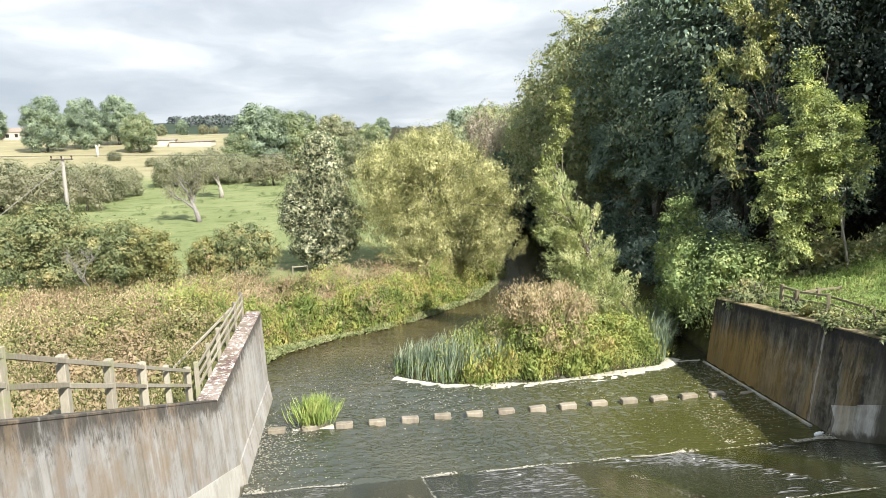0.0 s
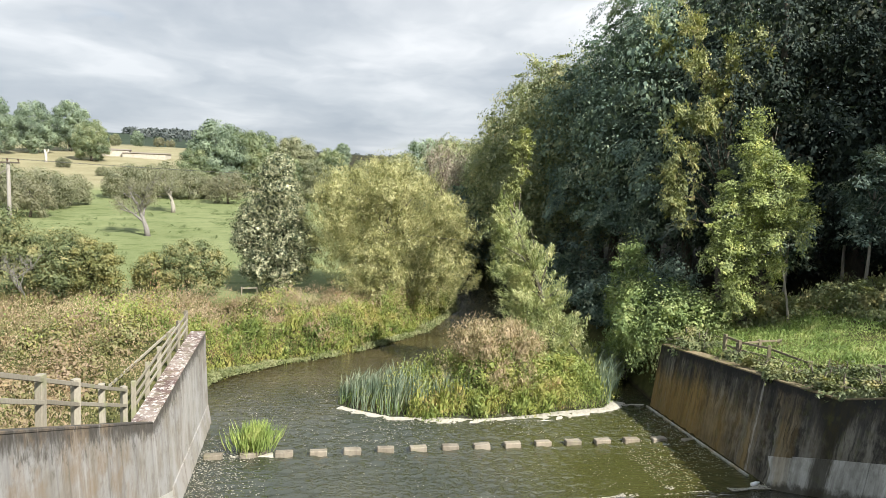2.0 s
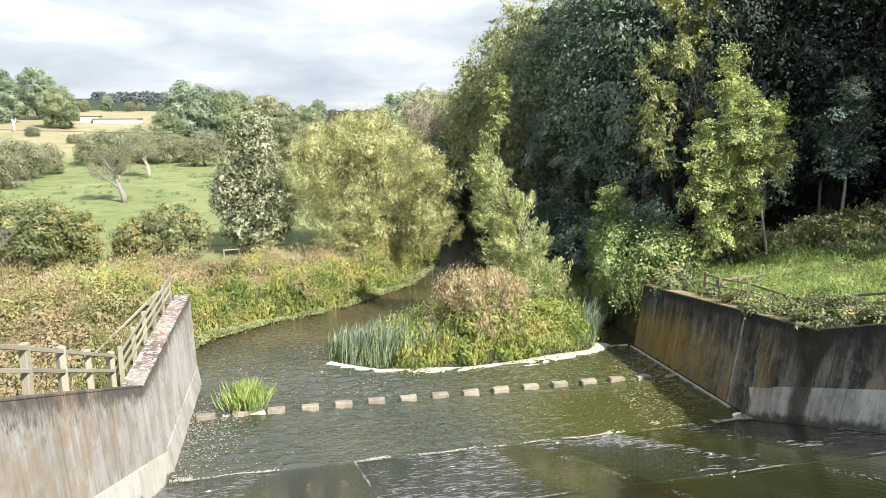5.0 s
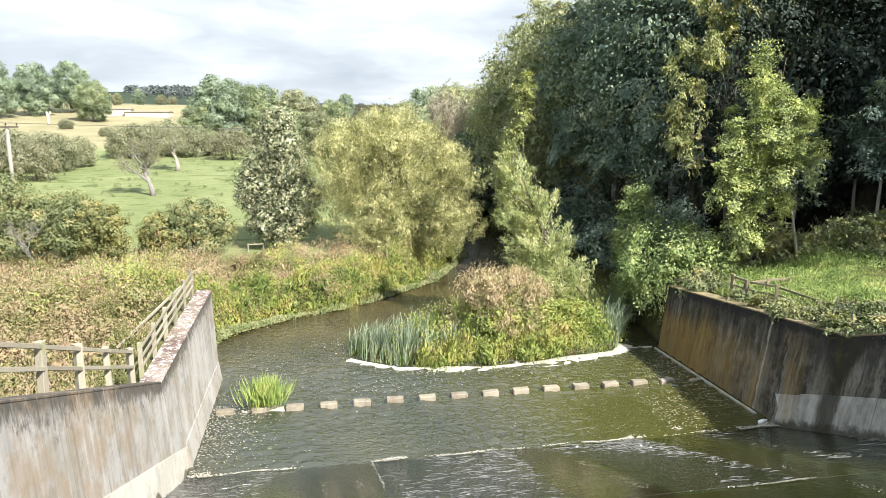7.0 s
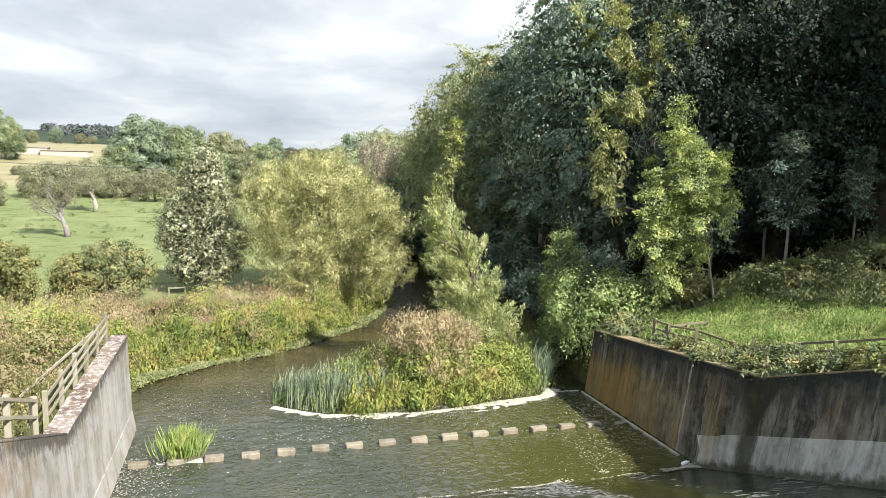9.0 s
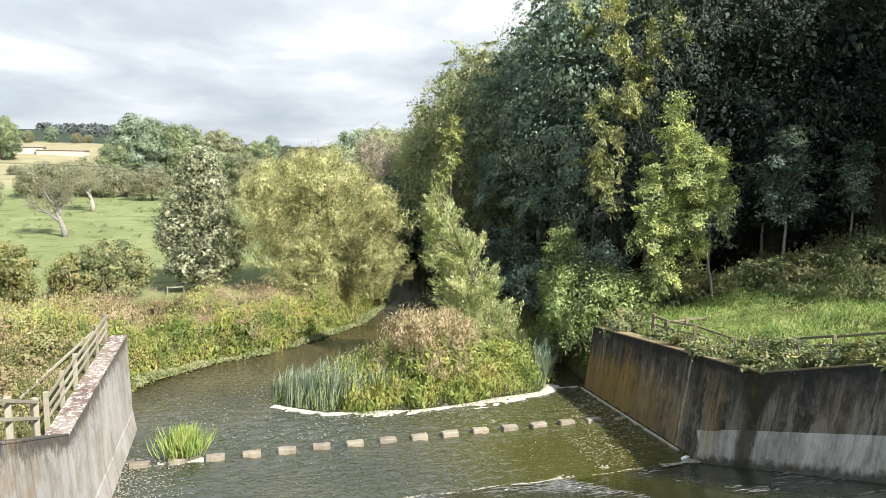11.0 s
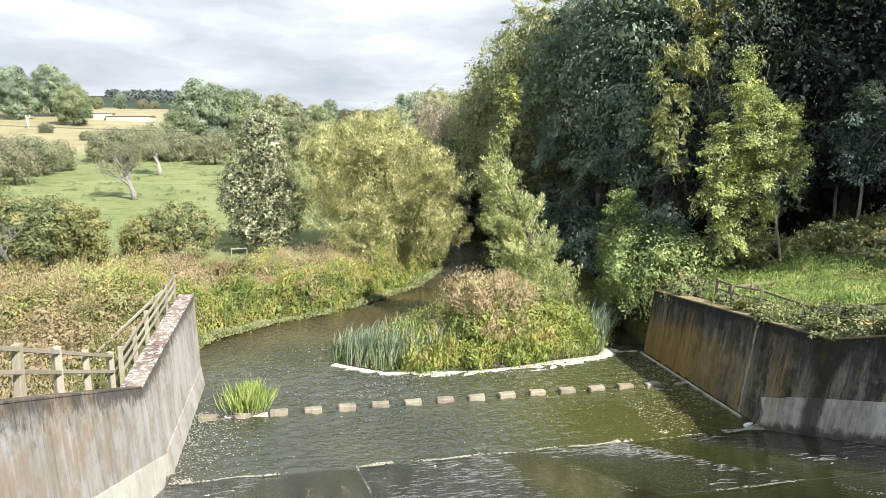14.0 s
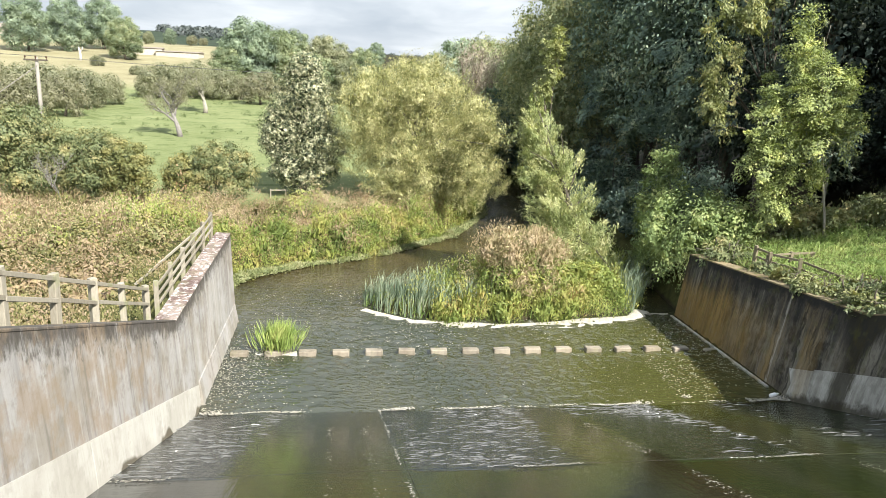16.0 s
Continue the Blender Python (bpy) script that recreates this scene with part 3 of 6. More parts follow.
def part(name, bm, mat, parent=None, label="", smooth=False):
    """Links a bmesh as one mesh object under a thing or a part."""
    mesh = bpy.data.meshes.new(name)
    bm.to_mesh(mesh)
    bm.free()
    if smooth:
        mesh.shade_smooth()
    return link_mesh(name, mesh, mat, parent, label)


def quads(name, verts, n_quads):
    """A mesh of loose quads, four verts each in turn."""
    mesh = bpy.data.meshes.new(name)
    mesh.vertices.add(len(verts))
    mesh.vertices.foreach_set("co", np.ascontiguousarray(verts, dtype=np.float32).ravel())
    mesh.loops.add(4 * n_quads)
    mesh.loops.foreach_set("vertex_index", np.arange(4 * n_quads, dtype=np.int32))
    mesh.polygons.add(n_quads)
    mesh.polygons.foreach_set("loop_start", np.arange(0, 4 * n_quads, 4, dtype=np.int32))
    mesh.update(calc_edges=True)
    return mesh


def unit(v):
    return v / np.maximum(np.linalg.norm(v, axis=-1, keepdims=True), 1e-9)


def leaves(name, at, way, length, width, face=None, messy=0.45):
    """Leaves at the places, each a pointed blade along its way, turned to face outwards and up where told."""
    k = len(at)
    side = unit(np.cross(way, RNG.normal(size=(k, 3)) if face is None else face + RNG.normal(size=(k, 3)) * messy))
    length, width = np.broadcast_to(length, k)[:, None], np.broadcast_to(width, k)[:, None]
    sag = unit(np.cross(side, way)) * length * 0.12
    v = np.empty((k, 4, 3))
    v[:, 0], v[:, 2] = at, at + way * length
    v[:, 1], v[:, 3] = at + way * length * 0.5 + side * width * 0.5 + sag, at + way * length * 0.5 - side * width * 0.5 + sag
    return quads(name, v.reshape(-1, 3), k)


def blades(name, at, height, width, lean, curl=0.5):
    """Grass or reed blades: two quads each, rising and bending over."""
    k = len(at)
    a = RNG.uniform(0, 2 * np.pi, k)
    side = np.stack([np.cos(a), np.sin(a), np.zeros(k)], 1)
    bend = np.stack([np.cos(a + 1.4 + RNG.normal(0, 0.6, k)), np.sin(a + 1.4), np.zeros(k)], 1) + np.array([0.35, 0.0, 0.0])
    h = np.broadcast_to(height, k)[:, None] * np.array([[0, 0, 1.0]])
    out = bend * (np.broadcast_to(lean, k) * np.broadcast_to(height, k))[:, None]
    w = np.broadcast_to(width, k)[:, None] * 0.5
    mid, tip = at + h * 0.6 + out * (1 - curl) * 0.6, at + h * (1.0 - 0.25 * curl) + out
    v = np.empty((k, 2, 4, 3))
    v[:, 0, 0], v[:, 0, 1], v[:, 0, 2], v[:, 0, 3] = at - side * w, at + side * w, mid + side * w * 0.8, mid - side * w * 0.8
    v[:, 1, 0], v[:, 1, 1], v[:, 1, 2], v[:, 1, 3] = mid - side * w * 0.8, mid + side * w * 0.8, tip + side * w * 0.12, tip - side * w * 0.12
    return quads(name, v.reshape(-1, 3), 2 * k)


def tube(bm, points, radii, sides=7):
    """A tapered, bending round bar through the points."""
    rings = []
    pts = [Vector(p) for p in points]
    for i, p in enumerate(pts):
        d = (pts[min(i + 1, len(pts) - 1)] - pts[max(i - 1, 0)]).normalized()
        u = d.cross(Vector((0.3, 1, 0.1))).normalized()
        w = d.cross(u)
        rings.append([bm.verts.new(p + (u * math.cos(2 * math.pi * k / sides) + w * math.sin(2 * math.pi * k / sides)) * radii[i]) for k in range(sides)])
    for a, b in zip(rings, rings[1:]):
        for k in range(sides):
            bm.faces.new((a[k], a[(k + 1) % sides], b[(k + 1) % sides], b[k]))
    bm.faces.new(rings[0][::-1])
    bm.faces.new(rings[-1])


def block(bm, size, m, bevel=0.0):
    """A box of that size at the pose m, with worn edges."""
    made = bmesh.ops.create_cube(bm, size=1.0)["verts"]
    bmesh.ops.transform(bm, matrix=m @ Matrix.Diagonal((*size, 1)), verts=made)
    if bevel:
        edges = list({e for v in made for e in v.link_edges})
        bmesh.ops.bevel(bm, geom=edges, offset=bevel, segments=1, affect="EDGES")


def bar(bm, a, b, w, h, bevel=0.01):
    """A squared timber from a to b."""
    a, b = Vector(a), Vector(b)
    d = b - a
    m = Matrix.Translation((a + b) / 2) @ d.to_track_quat("Y", "Z").to_matrix().to_4x4()
    block(bm, (w, d.length, h), m, bevel)


def thing(name, at, label, category, group="", kind=""):
    ob = new(name)
    ob.empty_display_size = 0.2
    ob.location = at
    return tagged(ob, label, category, group, kind)


def step01(v, a, b):
    t = np.clip((np.asarray(v, float) - a) / (b - a), 0, 1)
    return t * t * (3 - 2 * t)


def rough_noise(x, y, scale, seed):
    """Cheap smooth noise from a few sines, about -1 to 1."""
    r = np.random.default_rng(seed)
    out = 0
    for _ in range(6):
        a, f, ph = r.uniform(0, 6.28), scale * r.uniform(0.5, 1.6), r.uniform(0, 6.28)
        out = out + np.sin((np.cos(a) * x + np.sin(a) * y) * f + ph)
    return out / 3.0


# ---- the lie of the land ----
SLOPE = 0.347          # rise of the chute towards the crest
SILL = 22.05           # the foot of the chute
LEFT_END, RIGHT_END = 31.3, 31.8
XL, XR = -4.2, 17.4    # feet of the two walls


def chute_z(y):
    return np.maximum(0.0, (SILL - np.asarray(y, float)) * SLOPE)


def left_top(y):
    y = np.asarray(y, float)
    return np.where(y > 20.9, 3.76 + (y - 20.9) * 0.033, 3.76 + (20.9 - y) * SLOPE)


def right_top(y):
    y = np.asarray(y, float)
    return np.where(y > 20.0, 4.15 - (y - 20.0) * 0.082, 4.15 + (20.0 - y) * SLOPE)


def bank_left(y):
    return np.interp(y, [31.0, 36.0, 38.0, 41.0, 42.6, 48.7, 57.7, 61.6, 72.0, 90.0, 130.0, 4000.0], [-6.6, -6.4, -5.0, -1.8, 1.9, 7.9, 12.3, 13.6, 17.0, 22.0, 26.0, 26.0])


def bank_right(y):
    return np.interp(y, [31.0, 36.0, 42.0, 50.0, 56.0, 61.0, 72.0, 90.0, 130.0, 4000.0], [17.6, 18.0, 18.6, 18.0, 17.6, 18.6, 22.0, 27.0, 26.2, 26.2])


def island_front(x):
    return np.interp(x, [1.4, 2.2, 4.0, 7.3, 11.0, 15.0, 16.4, 17.6], [33.4, 32.5, 31.3, 30.75, 30.95, 31.8, 33.6, 36.5])


def island_back(x):
    return np.interp(x, [1.4, 2.5, 6.0, 10.0, 14.0, 18.0], [33.5, 34.3, 36.8, 41.0, 46.0, 49.0])


def ground_z(x, y):
    x, y = np.broadcast_arrays(np.asarray(x, float), np.asarray(y, float))
    d = np.hypot(x, y)
    z = np.interp(d, [0, 40, 55, 90, 150, 200, 260, 330, 500, 900, 2000, 4200], [1.6, 1.6, 1.8, 3.0, 4.8, 8.0, 13.2, 19.0, 24.0, 46.0, 50.0, 46.0])
    z = z - step01(d, 430, 900) * step01(np.degrees(np.arctan2(x, np.maximum(y, 1.0))), -8.5, -2.0) * 20.0
    z = z + step01(d, 350, 700) * 5.0 * rough_noise(x, y, 0.006, 3) + step01(d, 120, 250) * 0.7 * rough_noise(x, y, 0.03, 5)
    # wooded slope on the right of the river
    wood = 1.0 + 0.21 * np.clip(x - bank_right(y), 0, 60)
    wood_near = right_top(np.minimum(y, 31)) - 0.15 + 0.22 * np.clip(x - 18.8, 0, 60)
    wood = wood + (wood_near - wood) * step01(y, 40, 31)
    right = x > (bank_left(y) + bank_right(y)) / 2
    z = np.where(right, np.where(d < 150, wood, np.maximum(z, wood)), z)
    # made ground behind the left wall, falling to the meadow
    behind = left_top(np.minimum(y, 31)) - 0.30
    z = np.where(~right, z + (np.maximum(behind, z) - z) * step01(y, 44, 30) * step01(x, -34, -8), z)
    z = z + 0.10 * rough_noise(x, y, 0.5, 11) * step01(d, 26, 34)
    # embankment level with the crest, at the sides and behind
    z = np.minimum(z, np.where(y < 12, 10.2, 1e9))
    z = np.where(y < 0, np.maximum(z, 9.4), z)
    # river bed, banks and the spit of silt
    down = y > 31.05
    gap = np.where(right, x - bank_right(y), bank_left(y) - x)
    bank = np.clip(gap / 1.6, -1, 1)
    z = np.where(down & (y < 140), np.where(bank < 1, -0.9 + (z + 0.9) * step01(bank, -0.35, 1.0), z), z)
    spit = np.minimum.reduce([(y - island_front(x)) / 0.9, (island_back(x) - y) / 0.9, (x - 1.5) / 0.9, (18.5 - x) / 0.9])
    z = np.where(down & (x > 1) & (x < 19), np.maximum(z, -0.9 + 1.25 * step01(spit, -0.7, 1.0)), z)
    inside = (x > -4.62) & (x < 18.32) & (y <= 31.05)
    return np.where(inside, np.where(y > SILL, -1.6, np.where(y > -4.5, chute_z(y) - 0.9, 8.2)), z)


def make_ground():
    def lines(near_lo, near_hi, pitch, extra):
        out = list(np.arange(near_lo, near_hi + 0.01, pitch)) + extra
        for sign, edge in ((1, near_hi), (-1, near_lo)):
            grow, at = pitch, edge
            while abs(at) < 4200:
                grow *= 1.16
                at += sign * grow
                out.append(at)
        return np.unique(np.round(out, 3))

    xs = lines(-46, 52, 0.7, [-4.64, -4.60, 18.30, 18.34])
    ys = lines(-10, 96, 0.7, [31.04, 31.06, -4.49, -4.51])
    gx, gy = np.meshgrid(xs, ys)
    v = np.stack([gx, gy, ground_z(gx, gy)], -1).reshape(-1, 3)
    nx, ny = len(xs), len(ys)
    i = (np.arange(ny - 1)[:, None] * nx + np.arange(nx - 1)[None]).ravel()
    f = np.stack([i, i + 1, i + nx + 1, i + nx], 1)
    mesh = bpy.data.meshes.new("ground")
    mesh.from_pydata(v.tolist(), [], f.tolist())
    mesh.shade_smooth()
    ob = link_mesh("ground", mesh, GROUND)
    tagged(ob, "grassy valley ground with green pasture and straw-coloured hill", "ground", kind="structure")


make_ground()


def sheet(name, x0, x1, y0, y1, z, mat, label, category):
    bm = bmesh.new()
    bm.faces.new([bm.verts.new(p) for p in ((x0, y0, z), (x1, y0, z), (x1, y1, z), (x0, y1, z))])
    return tagged(part(name, bm, mat), label, category, kind="structure")


WAVE_X, WAVE_Y = (-7.0, 18.6), (SILL - 0.15, 39.0)


def make_pool():
    """The rippled water of the pool as a mesh of real wavelets that die down in the river."""
    nx, ny = 350, 236
    gx, gy = np.meshgrid(np.linspace(*WAVE_X, nx), np.linspace(*WAVE_Y, ny))
    r = np.random.default_rng(23)
    z = np.zeros_like(gx)
    for k in range(44):
        length = 0.24 * 4.2 ** r.uniform(0, 1)
        a = radians(90) + r.normal(0.22, 0.55)
        swing = 0.25 * rough_noise(gx, gy, 0.5, 70 + k % 5)
        group = (0.5 + 0.9 * rough_noise(gx, gy, 0.55, 80 + k % 9)).clip(0.05)
        z += length * 0.0140 * group * np.sin((gx * np.cos(a) + gy * np.sin(a) + swing * 0.4) * 6.283 / length + r.uniform(0, 6.28))
    calm = 1 - 0.86 * step01(gy + 0.12 * gx, 31.5, 36.0)
    # smooth water slides in below the shaded wall
    calm = calm * (1 - 0.8 * step01(gx, 9.0, 12.0) * step01(gy, 28.0, 25.0))
    edge = step01(gy, WAVE_Y[1], WAVE_Y[1] - 1.5) * step01(gx, WAVE_X[0], WAVE_X[0] + 0.6) * step01(gx, WAVE_X[1], WAVE_X[1] - 0.4)
    z *= calm * edge
    i = (np.arange(ny - 1)[:, None] * nx + np.arange(nx - 1)[None]).ravel()
    f = np.stack([i, i + 1, i + nx + 1, i + nx], 1)
    mesh = bpy.data.meshes.new("water")
    mesh.from_pydata(np.stack([gx, gy, z], -1).reshape(-1, 3).tolist(), [], f.tolist())
    mesh.shade_smooth()
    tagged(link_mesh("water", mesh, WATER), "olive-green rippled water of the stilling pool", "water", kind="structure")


make_pool()
sheet("water_river", WAVE_X[0] - 5, WAVE_X[0], WAVE_Y[0], WAVE_Y[1], 0.0, WATER, "still brown water under the bank", "water")
sheet("water_river", WAVE_X[1], 60, WAVE_Y[0], WAVE_Y[1], 0.0, WATER, "still brown water under the wood", "water")
sheet("water_river", -12, 60, WAVE_Y[1], 135, 0.0, WATER, "brown slow river water bending between the banks", "water")

# ---- channel walls ----


def wall_section(side, y):
    """Foot and head of a wall's face at y, and which way is outward."""
    if side == "left":
        return XL, -4.42 if y < 25 else -4.42 + (y - 25) * 0.012, -1.0, float(left_top(y))
    return XR, 17.98 - 0.013 * (y - 20.0), 1.0, float(right_top(y))


def ramp_z(y):
    return (SILL - y) * SLOPE


def wall_panel(side, y0, y1, inset, thick, low, mat, name, parent, z_from=None, z_to=None, rows=1):
    """A stretch of wall between y0 and y1 as one solid with slightly worn arrises."""
    bm = bmesh.new()
    ring = []
    for y in (y0, y1):
        foot, head, out, top = wall_section(side, y)
        base = float(chute_z(y)) + low
        hi = top if z_to is None else ramp_z(y) + z_to
        lo = base if z_from is None else ramp_z(y) + z_from
        lean = (head - foot) / max(top - float(chute_z(y)), 0.5)
        xa, xb = foot + lean * (lo - float(chute_z(y))) + out * inset, foot + lean * (hi - float(chute_z(y))) + out * inset
        ring.append([bm.verts.new(p) for p in ((xa, y, lo), (xb, y, hi), (xb + out * thick, y, hi), (xa + out * thick, y, lo))])
    a, b = ring
    for k in range(4):
        bm.faces.new((a[k], a[(k + 1) % 4], b[(k + 1) % 4], b[k]))
    bm.faces.new(a[::-1])
    bm.faces.new(b)
    bmesh.ops.recalc_face_normals(bm, faces=bm.faces)
    bmesh.ops.bevel(bm, geom=list(bm.edges), offset=0.001, segments=1, affect="EDGES")
    return part(name, bm, mat, parent)


def make_wall(side, end, kink, joints, mat, coping_mat, band_mat, band_h, label):
    core = wall_panel(side, -4.6, kink - 0.01, 0.05, 0.55, -0.8, mat, "wall_" + side, None)
    tagged(core, label, "wall", kind="structure")
    wall_panel(side, kink + 0.01, end - 0.06, 0.05, 0.55, -0.8, mat, "core", core)
    for y0, y1 in zip(joints, joints[1:]):
        wall_panel(side, y0 + 0.0005, y1 - 0.0005, 0.0, 0.30, -0.6, mat, "panel", core)
    # repaired band along the foot
    for y0, y1 in ((-4.0, 2.0), (2.02, 8.0), (8.02, 13.0), (13.02, 18.0), (18.02, SILL + 0.8)):
        wall_panel(side, y0, y1, -0.03, 0.08, 0, band_mat, "repair_band", core, -0.5, band_h)
    # coping along the head
    stops = sorted({-4.0, 2.0, 7.0, 12.0, 16.5, kink, (kink + end) / 2, end})
    for y0, y1 in zip(stops, stops[1:]):
        bm = bmesh.new()
        ring = []
        for y in (y0 + 0.006, y1 - 0.006):
            foot, head, out, top = wall_section(side, y)
            ring.append([bm.verts.new((head + out * dx, y, top + dz)) for dx, dz in ((-0.015, -0.03), (-0.015, 0.035), (0.62, 0.045), (0.62, -0.2))])
        a, b = ring
        for k in range(4):
            bm.faces.new((a[k], a[(k + 1) % 4], b[(k + 1) % 4], b[k]))
        bm.faces.new(a[::-1])
        bm.faces.new(b)
        bmesh.ops.recalc_face_normals(bm, faces=bm.faces)
        bmesh.ops.bevel(bm, geom=list(bm.edges), offset=0.015, segments=1, affect="EDGES")
        part("coping", bm, mat if side == "left" and y1 <= kink else coping_mat, core, "lichen-stained concrete coping")
    return core


LEFT_JOINTS = [-4.5, 0.5, 5.0, 9.2, 13.2, 17.0, 20.9, 24.3, 27.8, LEFT_END]
RIGHT_JOINTS = [-4.5, 0.5, 5.0, 9.2, 13.0, 16.6, 20.0, 23.9, 27.8, RIGHT_END]
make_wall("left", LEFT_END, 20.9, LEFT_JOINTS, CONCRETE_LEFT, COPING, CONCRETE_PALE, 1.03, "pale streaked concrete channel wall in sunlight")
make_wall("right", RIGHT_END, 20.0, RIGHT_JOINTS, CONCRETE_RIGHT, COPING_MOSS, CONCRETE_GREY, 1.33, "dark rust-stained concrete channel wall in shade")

# splayed toe along the foot of the sunlit wall
bm = bmesh.new()
ring = [[bm.verts.new((XL + dx, y, z)) for dx, z in ((-0.12, -0.6), (-0.12, 0.85), (0.0, 0.85), (0.13, 0.0), (0.13, -0.6))] for y in (SILL + 0.85, LEFT_END - 0.1)]
for k in range(5):
    bm.faces.new((ring[0][k], ring[0][(k + 1) % 5], ring[1][(k + 1) % 5], ring[1][k]))
bm.faces.new(ring[0][::-1])
bm.faces.new(ring[1])
bmesh.ops.recalc_face_normals(bm, faces=bm.faces)
part("toe", bm, CONCRETE_LEFT, bpy.data.objects["wall_left"], "paler splayed concrete toe at the waterline")

# fillet along the foot of the shaded wall
bm = bmesh.new()
bar(bm, (XR - 0.28, SILL + 1.2, 0.0), (XR - 0.28, RIGHT_END - 0.2, 0.0), 0.12, 0.14, 0.02)
tagged(part("kerb", bm, CONCRETE_GREY), "thin concrete kerb at the water along the wall", "kerb", kind="structure")

# ---- chute floor ----


def make_chute():
    bm = bmesh.new()
    for y in (-4.6, SILL + 0.3):
        for x in (XL - 0.4, XR + 0.5):
            bm.verts.new((x, y, (SILL - y) * SLOPE - 0.12))
    bm.verts.ensure_lookup_table()
    v = bm.verts
    bm.faces.new((v[0], v[1], v[3], v[2]))
    floor = tagged(part("floor", bm, SLAB), "wet dark concrete spillway chute under running water", "spillway", kind="structure")
    xs = [XL - 0.02, 1.98, 12.0, XR + 0.06]
    ys = [SILL, 13.6, 5.2, -4.4]
    for i, (x0, x1) in enumerate(zip(xs, xs[1:])):
        for j, (y1, y0) in enumerate(zip(ys, ys[1:])):
            lift = (0.0, 0.0, -0.012)[i] - 0.006 * j
            bm = bmesh.new()
            c = [(x0 + 0.001, y0 + 0.001), (x1 - 0.001, y0 + 0.001), (x1 - 0.001, y1 - 0.001), (x0 + 0.001, y1 - 0.001)]
            lo = [bm.verts.new((x, y, (SILL - y) * SLOPE - 0.11 + lift)) for x, y in c]
            hi = [bm.verts.new((x, y, (SILL - y) * SLOPE + lift)) for x, y in c]
            bm.faces.new(hi)
            bm.faces.new(lo[::-1])
            for k in range(4):
                bm.faces.new((lo[k], lo[(k + 1) % 4], hi[(k + 1) % 4], hi[k]))
            bmesh.ops.bevel(bm, geom=list(bm.edges), offset=0.005, segments=1, affect="EDGES")
            part("slab", bm, SLAB, floor)


make_chute()

# ---- baffle blocks ----


def make_blocks():
    meshes = []
    for k in range(3):
        bm = bmesh.new()
        block(bm, (0.70, 0.34, 0.62), Matrix.Translation((0, 0, -0.13)), 0.03)
        for v in bm.verts:
            v.co += Vector(RNG.normal(0, 0.008, 3))
        mesh = bpy.data.meshes.new("baffle_block")
        bm.to_mesh(mesh)
        bm.free()
        meshes.append(mesh)
    for i in range(1, 17):
        x = -4.852 + 1.3533 * i
        sunk = 0.0 if i < 15 else (-0.06 if i == 15 else -0.16)
        ob = link_mesh("baffle_block", meshes[i % 3], BLOCK)
        ob.matrix_world = pose(x, 27.2 + RNG.normal(0, 0.02), sunk, RNG.normal(0, 1), RNG.normal(0, 1), RNG.normal(0, 2))
        label = "weathered concrete baffle block standing in the pool" if i < 16 else "sunken concrete baffle block beside the shaded wall"
        tagged(ob, label, "baffle block", "baffle blocks across the pool")


make_blocks()

# ---- fences ----


def fence(name, posts, rails, height, mat, label, rail_ext=0.0, post_w=0.155):
    """Posts at the places, with rails between them at those heights."""
    root = thing(name, posts[0], label, "fence")
    base = Vector(posts[0])
    for p in posts:
        bm = bmesh.new()
        q = Vector(p) - base
        lean = Vector((RNG.normal(0, 0.015), RNG.normal(0, 0.015), 0))
        bar(bm, q - Vector((0, 0, 0.35)), q + Vector((0, 0, height + RNG.normal(0, 0.015))) + lean, post_w, post_w * 0.9, 0.012)
        part("post", bm, mat, root)
    for h in rails:
        for a, b in zip(posts, posts[1:]):
            bm = bmesh.new()
            off = Vector((0.07, 0.0, h))
            a2, b2 = Vector(a) - base + off, Vector(b) - base + off
            sag = Vector((0, 0, RNG.normal(0, 0.012)))
            bar(bm, a2 + sag, b2 + sag * -1, 0.05, 0.095, 0.008)
            part("rail", bm, mat, root)
    return root


level = [(-5.14, y, float(left_top(y))) for y in np.linspace(21.75, 31.12, 6)]
slope_run = [(-5.14, y, float(left_top(y)) + 0.03) for y in np.arange(20.6, 0.0, -2.12)]
fence("post_and_rail_fence", level, (0.28, 0.58, 0.88), 1.0, FENCE, "weathered three-rail timber fence along the level wall", post_w=0.14)
fence("sloping_fence", slope_run, (0.50, 0.95), 1.08, FENCE, "weathered two-rail timber fence stepping up beside the chute", post_w=0.17)
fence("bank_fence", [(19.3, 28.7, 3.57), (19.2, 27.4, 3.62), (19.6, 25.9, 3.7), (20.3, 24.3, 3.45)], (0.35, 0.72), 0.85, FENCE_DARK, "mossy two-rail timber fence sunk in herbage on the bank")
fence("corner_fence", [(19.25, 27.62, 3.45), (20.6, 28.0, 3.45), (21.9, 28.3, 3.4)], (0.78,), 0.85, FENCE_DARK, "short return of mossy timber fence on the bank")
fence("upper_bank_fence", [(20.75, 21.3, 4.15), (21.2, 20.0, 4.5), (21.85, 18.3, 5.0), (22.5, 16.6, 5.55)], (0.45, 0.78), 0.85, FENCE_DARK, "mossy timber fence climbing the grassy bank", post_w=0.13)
fence("short_rail", [(-4.75, 53.6, float(ground_z(-4.75, 53.6))), (-3.65, 53.8, float(ground_z(-3.65, 53.8)))], (0.52,), 0.6, FENCE, "short low timber rail in the herbage below the white tree", post_w=0.1)
bm = bmesh.new()
bar(bm, (-5.6, 31.2, 4.35), (-6.6, 24.6, 3.75), 0.06, 0.10, 0.008)
tagged(part("loose_rail", bm, FENCE), "pale loose timber rail lying in the herbage", "rail")

